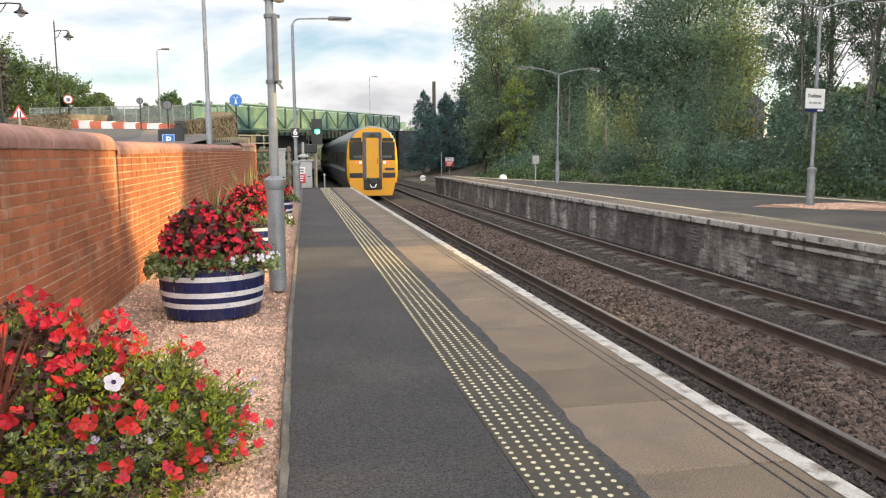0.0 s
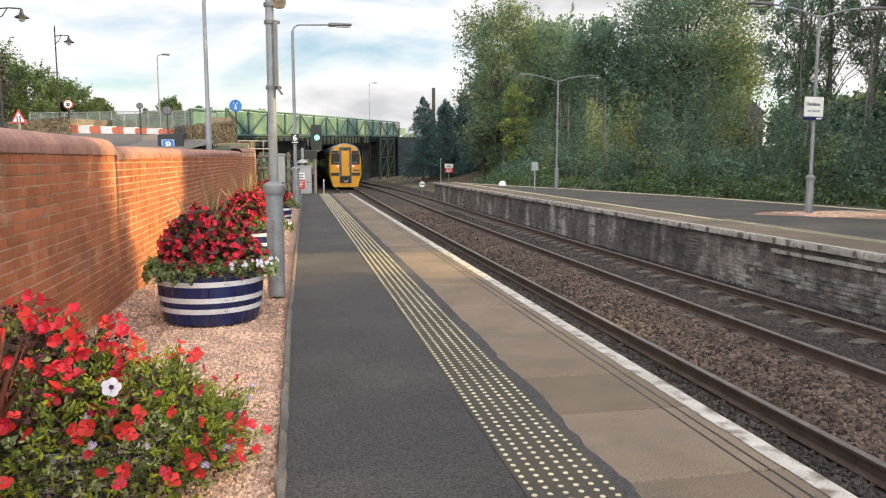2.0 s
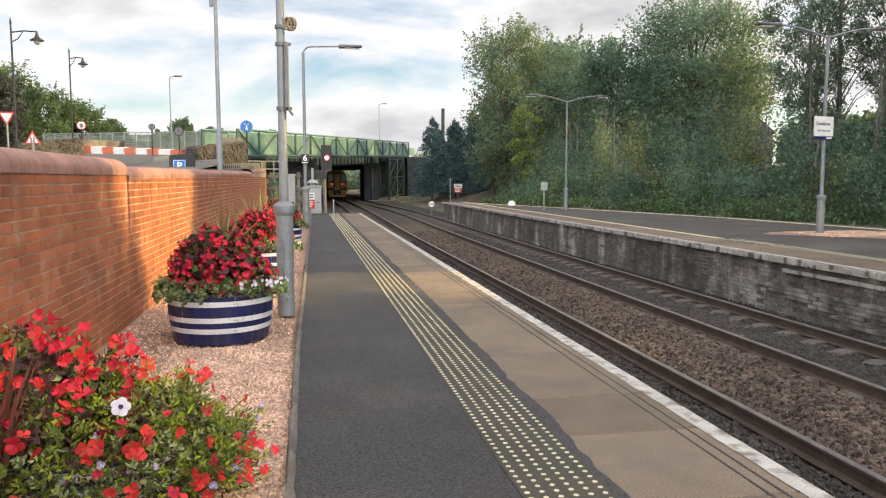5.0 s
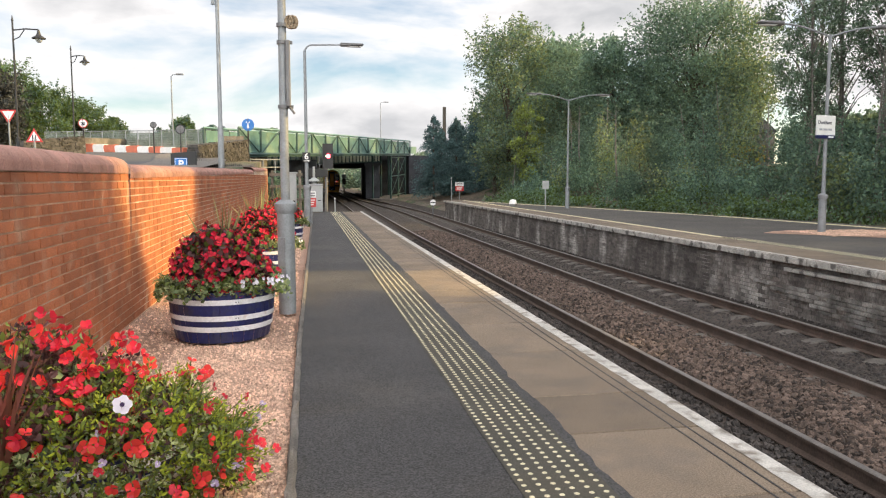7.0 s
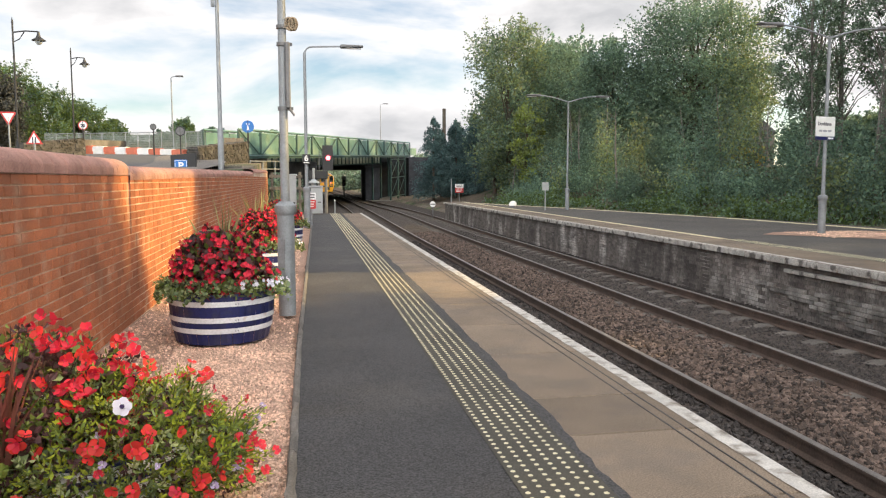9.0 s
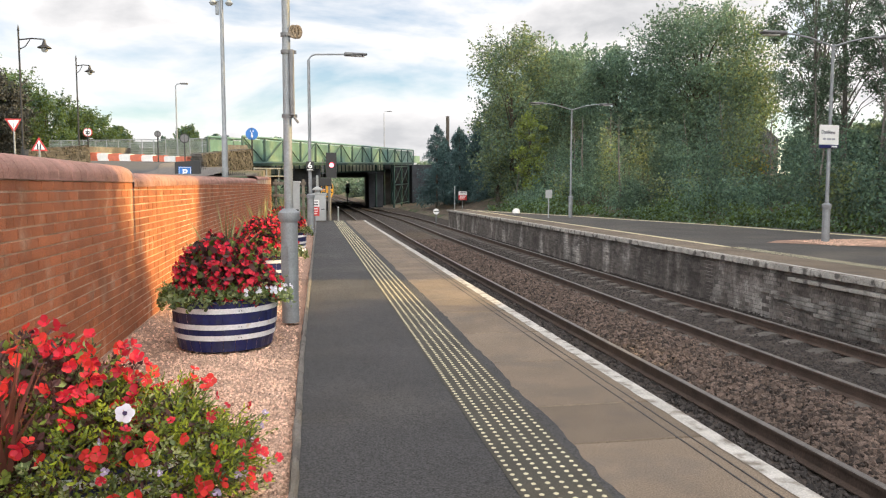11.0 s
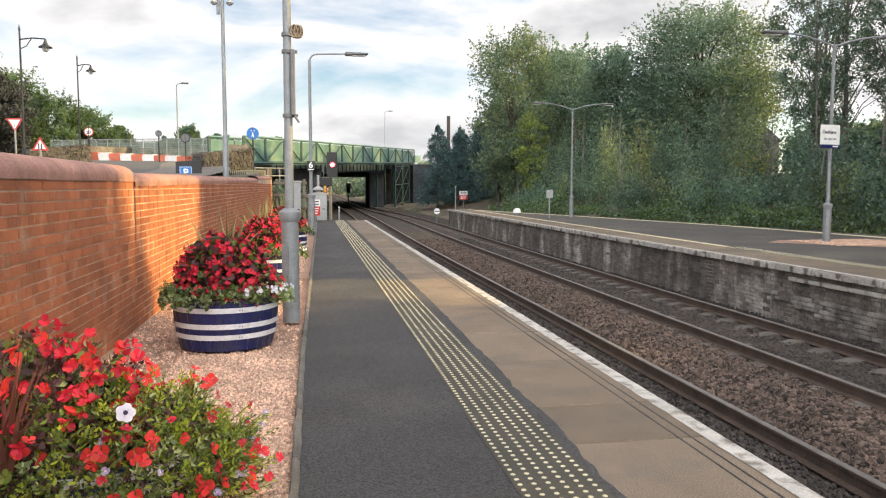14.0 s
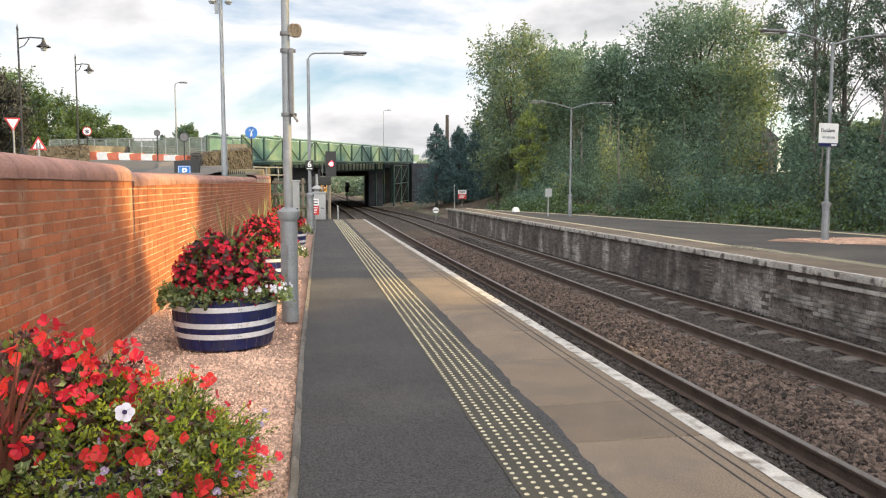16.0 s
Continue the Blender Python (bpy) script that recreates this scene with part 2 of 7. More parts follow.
M["spike_red"] = leaf("bronze_spike", (0.17, 0.065, 0.05), 0.4, 0.2, 0.5)
M["petal_red"] = leaf("red_petal", (0.66, 0.032, 0.060), 0.35, 0.25, 0.5)
M["petal_scarlet"] = leaf("scarlet_petal", (0.78, 0.055, 0.045), 0.3, 0.3, 0.5)
M["petal_crimson"] = leaf("crimson_petal", (0.55, 0.016, 0.05), 0.4, 0.2, 0.5)
M["petal_white"] = leaf("white_petal", (0.80, 0.76, 0.85), 0.1, 0.3, 0.6)
M["petal_lilac"] = leaf("lilac_petal", (0.55, 0.45, 0.68), 0.2, 0.3, 0.6)
M["petal_yellow"] = leaf("yellow_centre", (0.75, 0.55, 0.05), 0.2, 0.1, 0.6)
M["petal_dark"] = leaf("dark_throat", (0.03, 0.01, 0.06), 0.2, 0.0, 0.6)
M["train_yellow"] = mat("train_yellow", (0.66, 0.315, 0.010), 0.4, 0.05, 1, 20, 0.05, 0.02)
M["train_navy"] = mat("train_side_paint", (0.028, 0.032, 0.05), 0.35, 0.1, 1, 10, 0.08, 0.02)
M["train_grey"] = mat("train_grey", (0.20, 0.21, 0.23), 0.45, 0.15, 1, 10, 0.1, 0.02)
M["train_roof"] = mat("train_roof", (0.24, 0.25, 0.25), 0.6, 0.15, 1, 10, 0.15, 0.02)
M["train_frame"] = mat("train_dark_grey", (0.075, 0.08, 0.09), 0.5, 0.15, 1, 10, 0.1, 0.02)
M["dark_glass"] = mat("dark_glass", (0.008, 0.009, 0.011), 0.18, 0.0, 1, 10, 0.0, 0.0, spec=0.25)
M["tail_red"] = mat("tail_lamp_glow", (1.0, 0.12, 0.05), 0.4, 0, 1, 10, 0, 0, emit=1.0)
M["lamp_white"] = mat("marker_lamp_lens", (0.9, 0.85, 0.78), 0.2, 0, 1, 10, 0, 0, emit=0.5)
M["sig_green"] = mat("green_signal_glow", (0.10, 1.0, 0.55), 0.4, 0, 1, 10, 0, 0, emit=4.5)
M["sig_red"] = mat("red_signal_glow", (1.0, 0.10, 0.13), 0.4, 0, 1, 10, 0, 0, emit=7.0)
M["ink"] = mat("dark_ink", (0.025, 0.028, 0.05), 0.6, 0, 1, 10, 0, 0)
M["ink_grey"] = mat("grey_ink", (0.35, 0.36, 0.40), 0.6, 0, 1, 10, 0, 0)


# ---------------------------------------------------------------- mesh helpers
def part(name, bm, material, parent=None, label="", smooth=False, at=None):
    me = bpy.data.meshes.new(name)
    bm.normal_update()
    bm.to_mesh(me)
    bm.free()
    for m in (material if isinstance(material, (list, tuple)) else [material]):
        me.materials.append(M[m] if isinstance(m, str) else m)
    if smooth:
        me.shade_smooth()
        me.set_sharp_from_angle(angle=radians(40))
    ob = new(name, me)
    if at is not None:
        ob.matrix_basis = at
    if parent is not None:
        ob.parent = parent
    if label:
        ob["label"] = label
    return ob


def share(name, me, parent, m):
    ob = new(name, me)
    ob.parent = parent
    ob.matrix_basis = m
    return ob


def empty(name, m=None, **tags):
    ob = new(name)
    if m is not None:
        ob.matrix_basis = m
    ob.empty_display_size = 0.2
    return tagged(ob, **tags)


def box(bm, x0, y0, z0, x1, y1, z1, bev=0.0, mi=0):
    r = bmesh.ops.create_cube(bm, size=1.0)
    for v in r["verts"]:
        v.co = Vector((x0 + (v.co.x + 0.5) * (x1 - x0), y0 + (v.co.y + 0.5) * (y1 - y0), z0 + (v.co.z + 0.5) * (z1 - z0)))
    fs = {f for v in r["verts"] for f in v.link_faces}
    for f in fs:
        f.material_index = mi
    if bev:
        es = {e for f in fs for e in f.edges}
        bmesh.ops.bevel(bm, geom=list(es), offset=bev, segments=1, affect="EDGES", profile=0.5)
    return bm


def tube(bm, pts, radii, seg=10, cap=True, mi=0):
    pts = [Vector(p) for p in pts]
    if not isinstance(radii, (list, tuple)):
        radii = [radii] * len(pts)
    rings = []
    for i, p in enumerate(pts):
        d = (pts[min(i + 1, len(pts) - 1)] - pts[max(i - 1, 0)]).normalized()
        a = d.orthogonal().normalized() if abs(d.z) < 0.95 else Vector((1, 0, 0))
        if abs(d.z) < 0.95:
            a = d.cross(Vector((0, 0, 1))).normalized()
        else:
            a = (a - d * a.dot(d)).normalized()
        b = d.cross(a)
        rings.append([bm.verts.new(p + (a * math.cos(k * math.tau / seg) + b * math.sin(k * math.tau / seg)) * radii[i]) for k in range(seg)])
    for r0, r1 in zip(rings, rings[1:]):
        for k in range(seg):
            bm.faces.new((r0[k], r0[(k + 1) % seg], r1[(k + 1) % seg], r1[k])).material_index = mi
    if cap:
        bm.faces.new(rings[0][::-1]).material_index = mi
        bm.faces.new(rings[-1]).material_index = mi
    return bm


def lathe(bm, prof, seg=32, mi=0, wob=0.0):
    rings = [[bm.verts.new((r * math.cos(k * math.tau / seg), r * math.sin(k * math.tau / seg), z)) for k in range(seg)] for r, z in prof]
    for r0, r1 in zip(rings, rings[1:]):
        for k in range(seg):
            bm.faces.new((r0[k], r0[(k + 1) % seg], r1[(k + 1) % seg], r1[k])).material_index = mi
    return bm


def extrude_y(bm, prof, y0, y1, mi=0, cap=True, shift=None):
    """A closed profile in x, z drawn along y."""
    a = [bm.verts.new((x, y0, z)) for x, z in prof]
    s = shift or (0, 0)
    b = [bm.verts.new((x + s[0], y1, z + s[1])) for x, z in prof]
    k = len(prof)
    for i in range(k):
        bm.faces.new((a[i], b[i], b[(i + 1) % k], a[(i + 1) % k])).material_index = mi
    if cap:
        bm.faces.new(a).material_index = mi
        bm.faces.new(b[::-1]).material_index = mi
    bmesh.ops.recalc_face_normals(bm, faces=bm.faces[:])
    return bm


def fast_mesh(name, verts, faces, material, parent=None, smooth=False):
    me = bpy.data.meshes.new(name)
    me.from_pydata(verts, [], faces)
    for m in (material if isinstance(material, (list, tuple)) else [material]):
        me.materials.append(M[m] if isinstance(m, str) else m)
    if smooth:
        me.shade_smooth()
    ob = new(name, me)
    if parent is not None:
        ob.parent = parent
    return ob


def leaf_mesh(name, centres, size, material, parent, rng, flat=0.0, aspect=0.6, jitter=0.4, ids=None, oval=False):
    """Many small pointed leaves, each a bent quad of its own."""
    c = np.asarray(centres, float)
    k = len(c)
    d = rng.normal(size=(k, 3))
    d[:, 2] *= 1 - flat
    d /= np.linalg.norm(d, axis=1)[:, None] + 1e-9
    e = rng.normal(size=(k, 3))
    e -= d * (e * d).sum(1)[:, None]
    e /= np.linalg.norm(e, axis=1)[:, None] + 1e-9
    s = size * (1 + jitter * rng.uniform(-1, 1, k))[:, None]
    nrm = np.cross(d, e)
    if oval:
        q = 6
        w = e * s * aspect
        v = np.stack([c - d * s, c - d * s * 0.35 + w + nrm * s * 0.18, c + d * s * 0.45 + w * 0.8 + nrm * s * 0.1, c + d * s - nrm * s * 0.2,
                      c + d * s * 0.45 - w * 0.8 + nrm * s * 0.1, c - d * s * 0.35 - w + nrm * s * 0.18], 1).reshape(-1, 3)
    else:
        q = 4
        v = np.stack([c - d * s, c + e * s * aspect + nrm * s * 0.15, c + d * s, c - e * s * aspect + nrm * s * 0.15], 1).reshape(-1, 3)
    me = bpy.data.meshes.new(name)
    me.vertices.add(q * k)
    me.vertices.foreach_set("co", v.ravel())
    me.loops.add(q * k)
    me.loops.foreach_set("vertex_index", np.arange(q * k))
    me.polygons.add(k)
    me.polygons.foreach_set("loop_start", np.arange(0, q * k, q))
    me.polygons.foreach_set("loop_total", np.full(k, q))
    for m in (material if isinstance(material, (list, tuple)) else [material]):
        me.materials.append(M[m])
    if isinstance(material, (list, tuple)):
        me.polygons.foreach_set("material_index", ids if ids is not None else rng.integers(0, len(material), k))
    me.update()
    me.validate()
    ob = new(name, me)
    if parent is not None:
        ob.parent = parent
    return ob


def letters(name, body, size, material, parent, m, bold=0.0):
    """Writing as a flat mesh from the built-in font."""
    cu = bpy.data.curves.new(name, "FONT")
    cu.body, cu.size, cu.align_x, cu.align_y, cu.offset, cu.extrude = body, size, "CENTER", "CENTER", bold, 0.002
    tmp = new(name, cu)
    bpy.context.view_layer.update()
    me = bpy.data.meshes.new_from_object(tmp)
    bpy.data.objects.remove(tmp)
    me.materials.clear()
    me.materials.append(M[material])
    ob = new(name, me)
    ob.parent = parent
    ob.matrix_basis = m
    return ob


# ---------------------------------------------------------------- plan
RAIL_Z = -0.888
WALL_X, EDGE_X, FAR_X = -1.74, 2.27, 8.37
PLAT_END, FAR_END = 31.9, 46.5
START = -24.0          # where the platforms run out behind the camera


def smooth(a, b, x):
    t = min(1.0, max(0.0, (x - a) / (b - a)))
    return t * t * (3 - 2 * t)


def track_x(y):
    """Sideways drift of both tracks along their way."""
    return 0.48 * smooth(25, 68, y) - 0.35 * smooth(100, 190, y)


def second_x(y):
    """The far track also closes in on the near one before the bridge."""
    return track_x(y) - 1.2 * smooth(50, 95, y)


def track_z(y):
    return RAIL_Z - 0.10 * smooth(35, 75, y)


def back_x(y):
    """Rear edge of the far platform."""
    if y > 34.6:
        return 13.1 - (y - 34.6) * 0.30
    if y > 22.0:
        return 13.1 + (34.6 - y) * 0.235
    return 16.06 + (22.0 - y) * 0.08


def road_z(y):
    return 1.35 + 0.045 * (y - 15) if y < 60 else 3.4 + 0.012 * (y - 60)


def ground_z(x, y):
    n = 0.25 * noise.noise(Vector((x * 0.15, y * 0.15, 0)))
    bed = -1.15 + (track_z(y) - RAIL_Z)
    if -2.02 < x < 11.0 + track_x(y) or (x > 0 and y < 34.6 and x < back_x(y) + 0.3):
        z = bed - 0.12
        if x > 10.0 and y > 46:
            z = bed + (x - 10.0) * 0.3
        return z
    if x <= -2.02:
        if y < 4:
            top = 0.9
        else:
            top = max(1.0, road_z(y) - 0.12)
        if y > 36:
            top = bed + (top - bed) * smooth(-2.0, -5.5, x) if x > -5.5 else top
        return top + n * smooth(-8, -25, x)
    bx = max(11.0 + track_x(y), back_x(y))
    return bed + (0.95 if y < 46 else 0.3) + 2.2 * smooth(0, 9, x - bx) + n + 0.02 * max(0, x - bx - 9)


def build_ground():
    xs = [-400, -250, -150, -90, -60, -40, -30, -24] + sorted([-20 + 0.75 * i for i in range(67)] + [-2.03, -2.0]) + [33, 38, 45, 60, 90, 150, 250, 400]
    ys = [-120, -60, -30, -15] + [-8 + 1.5 * i for i in range(110)] + [160, 175, 195, 220, 260, 320, 420, 600, 900]
    v = [(x, y, ground_z(x, y) if y < 150 and abs(x) < 100 else max(ground_z(max(-100, min(100, x)), min(y, 150)), -1.2)) for y in ys for x in xs]
    k = len(xs)
    f = [(j * k + i, j * k + i + 1, (j + 1) * k + i + 1, (j + 1) * k + i) for j in range(len(ys) - 1) for i in range(k - 1)]
    g = fast_mesh("ground", v, f, "grass", smooth=True)
    tagged(g, "rough grass and earth round the railway cutting", "ground", kind="structure")


build_ground()


def strip(name, x0f, x1f, ys, zf, material, nx=1):
    v, f = [], []
    for y in ys:
        for i in range(nx + 1):
            u = i / nx
            x = x0f(y) * (1 - u) + x1f(y) * u
            v.append((x, y, zf(x, y)))
    k = nx + 1
    for j in range(len(ys) - 1):
        for i in range(nx):
            f.append((j * k + i, j * k + i + 1, (j + 1) * k + i + 1, (j + 1) * k + i))
    return fast_mesh(name, v, f, material, smooth=True)


# ---------------------------------------------------------------- tracks
def bed_z(x, y):
    u = x - track_x(y)
    z = -1.07 + (track_z(y) - RAIL_Z)
    if 4.55 < u < 5.95:
        z += 0.085 * math.sin((u - 4.55) / 1.4 * math.pi)
    return z + 0.015 * noise.noise(Vector((x * 2, y * 2, 3)))


BALLAST_YS = [START, -15] + [-6 + 0.5 * i for i in range(180)] + [84 + 4 * i for i in range(45)]
tagged(strip("ballast_bed", lambda y: 2.25 + (track_x(y) if y > 32 else 0) - (2.0 * smooth(32, 34, y)),
             lambda y: (8.5 if y < 45 else 8.5 + min(2.0, (y - 45) * 0.5)) + track_x(y), BALLAST_YS, bed_z, "ballast_bed", 26),
       "brown stone ballast bed under two railway tracks", "ballast", kind="structure")


def stones(name, n, xr, yr, material, size, seed, zoff=0.0, zf=None, dens=1.0, label="", category="ballast stones"):
    rng = np.random.default_rng(seed)
    y = yr[0] + (yr[1] - yr[0]) * rng.uniform(0, 1, n) ** dens
    x = rng.uniform(xr[0], xr[1], n)
    c = np.array([(a + (track_x(b) if zf is None else 0), b, (bed_z(a, b) if zf is None else zf(a, b)) + zoff) for a, b in zip(x, y)])
    base = np.array([(1, 0, 0), (-1, 0, 0), (0, 1, 0), (0, -1, 0), (0, 0, 1), (0, 0, -1)], float)
    tri = np.array([(0, 2, 4), (2, 1, 4), (1, 3, 4), (3, 0, 4), (2, 0, 5), (1, 2, 5), (3, 1, 5), (0, 3, 5)])
    s = size * rng.uniform(0.55, 1.3, (n, 1, 1)) * rng.uniform(0.55, 1.0, (n, 1, 3))
    q = rng.normal(size=(n, 4))
    q /= np.linalg.norm(q, axis=1)[:, None]
    w, a, b, d = q.T
    R = np.stack([1 - 2 * (b * b + d * d), 2 * (a * b - d * w), 2 * (a * d + b * w), 2 * (a * b + d * w), 1 - 2 * (a * a + d * d),
                  2 * (b * d - a * w), 2 * (a * d - b * w), 2 * (b * d + a * w), 1 - 2 * (a * a + b * b)], 1).reshape(n, 3, 3)
    pts = (base[None] * (1 + rng.uniform(-0.3, 0.3, (n, 6, 1)))) * s
    v = np.einsum("nij,nkj->nki", R, pts) + c[:, None] + np.array([0, 0, size * 0.25])
    f = (tri[None] + 6 * np.arange(n)[:, None, None]).reshape(-1, 3)
    ob = fast_mesh(name, v.reshape(-1, 3).tolist(), f.tolist(), material)
    return tagged(ob, label, category, kind="stuff")


stones("ballast_stones", 26000, (4.40, 6.10), (5.0, 34.0), "ballast", 0.048, 1, dens=1.7, label="loose brown ballast stones heaped between the two tracks")
stones("ballast_stones", 11000, (2.3, 4.24), (4.5, 30.0), "ballast_dark", 0.04, 2, dens=1.7, label="dark oily ballast stones beside the platform wall")
stones("ballast_stones", 6000, (7.8, 8.5), (8.0, 40.0), "ballast_dark", 0.04, 3, dens=1.6, label="dark ballast stones along the far platform wall")
stones("ballast_stones", 9000, (6.25, 7.65), (7.0, 36.0), "ballast_dark", 0.036, 4, zoff=-0.012, dens=1.6, label="dark ballast stones between concrete sleepers")


def rail(x, drift):
    """A flat-bottom rail: foot, web and head as one long bar."""
    prof = [(-0.07, 0), (0.07, 0), (0.07, 0.012), (0.012, 0.03), (0.012, 0.115), (0.036, 0.125), (0.036, 0.152), (0.028, 0.159),
            (-0.028, 0.159), (-0.036, 0.152), (-0.036, 0.125), (-0.012, 0.115), (-0.012, 0.03), (-0.07, 0.012)]
    ys = [START, 0, 10, 20, 30] + [35 + 5 * i for i in range(16)] + [120, 140, 160, 190, 220, 260]
    v, f, mi = [], [], []
    for y in ys:
        for px, pz in prof:
            v.append((x + px + drift(y), y, track_z(y) - 0.159 + pz))
    k = len(prof)
    for j in range(len(ys) - 1):
        for i in range(k):
            f.append((j * k + i, j * k + (i + 1) % k, (j + 1) * k + (i + 1) % k, (j + 1) * k + i))
            mi.append(1 if i in (6, 7, 8) else 0)
    ob = fast_mesh("rail", v, f, ["rail_side", "rail_top"])
    ob.data.polygons.foreach_set("material_index", mi)
    return tagged(ob, "rust-brown steel rail with a dull worn head", "rail", "running rails", kind="structure")


for rx in (2.813, 4.318, 6.196, 7.706):
    rail(rx, track_x if rx < 5 else second_x)


def sleepers():
    bm = bmesh.new()
    extrude_y(bm, [(-1.25, -0.18), (1.25, -0.18), (1.25, 0.0), (0.9, 0.02), (0.55, 0.02), (0.35, -0.02), (-0.35, -0.02), (-0.55, 0.02), (-0.9, 0.02), (-1.25, 0.0)], -0.12, 0.12)
    first = part("sleeper", bm, "sleeper")
    tagged(first, "worn grey concrete sleeper bedded in ballast", "sleeper", "track sleepers")
    i = 0
    for cx in (6.951, 3.565):
        for k in range(146):
            y = START + 0.4 + 0.66 * k + (0.3 if cx < 4 else 0)
            m = pose(cx + (track_x(y) if cx < 5 else second_x(y)), y, (-1.055 if cx > 5 else -1.115) + track_z(y) - RAIL_Z, 0, 0, 0)
            if i == 0:
                first.matrix_basis = m
            else:
                copy_thing(first, m)
            i += 1


sleepers()

# ---------------------------------------------------------------- near platform
kerb_x = lambda y: -0.085 + 0.0022 * min(y, 6.5) + 0.0125 * min(28.0, max(0.0, y - 6.5))


def near_platform():
    ys = [-4 + 0.8 * i for i in range(45)] + [PLAT_END]
    body = bmesh.new()
    box(body, WALL_X, START, -1.3, EDGE_X - 0.08, PLAT_END, -0.08)
    tagged(part("platform_body", body, "oldwall"), "grimy masonry body of the near platform", "platform", kind="structure")
    tagged(strip("platform_asphalt", kerb_x, lambda y: 1.36 + 0.008 * min(y, 9.0) + 0.03 * noise.noise(Vector((0, y * 1.3, 0))) + 0.022 * noise.noise(Vector((5, y * 7, 0))), [START, -12] + [-4 + 0.06 * i for i in range(599)], lambda x, y: 0.004, "asphalt", 6),
           "dark grey asphalt platform surface with patched edge", "asphalt platform", kind="structure")
    base = bmesh.new()
    box(base, WALL_X, START, -0.10, 1.6, PLAT_END, -0.03)
    tagged(part("gravel_bed", base, "gravel_bed"), "bed of pink gravel between wall and platform", "gravel bed", kind="structure")
    # coping slabs, each a piece
    cope = empty("platform_coping", label="pale worn stone coping slabs along the platform edge", category="coping", kind="structure")
    rng = random.Random(4)
    y = 11.3
    cuts = [-24.0, -22.8, -21.5, -20.3, -19.0, -17.8, -16.5, -15.3, -14.0, -12.8, -11.5, -10.3, -9.0, -7.8, -6.5, -5.3, -4.0, -2.8, -1.5, -0.4, 0.6, 1.8, 2.95, 3.85, 4.56, 5.79, 7.0, 8.27, 9.2, 10.3]
    while y < PLAT_END - 0.6:
        cuts.append(y)
        y += 0.88 + rng.uniform(-0.06, 0.09)
    cuts.append(PLAT_END)
    for a, b in zip(cuts, cuts[1:]):
        bm = bmesh.new()
        box(bm, 1.33, a + 0.007, -0.12, EDGE_X, b - 0.007, 0.0, 0.006)
        for v in bm.verts:
            v.co.z += rng.uniform(-0.002, 0.002)
        part("slab", bm, "slab", cope)
    fill = bmesh.new()
    box(fill, 1.32, START, -0.13, EDGE_X - 0.02, PLAT_END - 0.01, -0.014)
    part("bedding", fill, "asphalt", cope)
    # worn white line with a groove beside it
    bm = bmesh.new()
    rows = []
    for i in range(528):
        yy = START + i * 0.106
        w = 0.012 * noise.noise(Vector((yy * 5, 0, 0)))
        rows.append([bm.verts.new((EDGE_X - 0.115 + w, yy, 0.0035)), bm.verts.new((EDGE_X - 0.006 + 0.4 * w, yy, 0.0035))])
    for p, q in zip(rows, rows[1:]):
        bm.faces.new((p[0], p[1], q[1], q[0]))
    tagged(part("edge_line", bm, "white_line"), "worn white line painted along the platform edge", "edge line", kind="structure")
    bm = bmesh.new()
    for gx in (EDGE_X - 0.265, EDGE_X - 0.19):
        box(bm, gx, START, 0.001, gx + 0.010, 20, 0.003)
    tagged(part("groove", bm, "asphalt"), "thin dark grooves cut into the coping slabs", "groove", kind="structure")
    # tactile strip with raised blisters
    strip_t = tagged(strip("tactile_strip", lambda y: 0.915, lambda y: 1.325, [START, PLAT_END - 0.1], lambda x, y: 0.008, "tactile", 1),
                     "olive-grey tactile warning strip with rows of cream studs", "tactile paving", kind="structure")
    # one stud, shared by the near ones
    bm = bmesh.new()
    prof = [(0.0135, 0.0), (0.0105, 0.0025)]
    lathe(bm, prof, 8)
    bm.verts.ensure_lookup_table()
    bm.faces.new(bm.verts[8:16])
    me = bpy.data.meshes.new("stud")
    bm.to_mesh(me)
    bm.free()
    me.materials.append(M["blister"])
    v, f = [], []
    for r in range(6):
        x = 0.947 + r * 0.0689
        for k in range(610):
            yy = -6.4 + 0.0636 * k
            if yy > PLAT_END - 0.15:
                break
            if 2.6 < yy < 5.6:
                share("stud", me, strip_t, pose(x, yy, 0.008))
                continue
            o = len(v)
            for rr, z in ((0.0135, 0.008), (0.0105, 0.0105)):
                v += [(x + rr * math.cos(q * math.tau / 6), yy + rr * math.sin(q * math.tau / 6), z) for q in range(6)]
            f += [(o + q, o + (q + 1) % 6, o + 6 + (q + 1) % 6, o + 6 + q) for q in range(6)] + [tuple(range(o + 6, o + 12))]
    ob = fast_mesh("studs", v, f, "blister", strip_t)
    ob["kind"] = "stuff"
    # rough concrete kerb, in lengths
    kerb = empty("kerb", label="rough low concrete edging kerb beside the gravel", category="kerb", kind="structure")
    yy = START
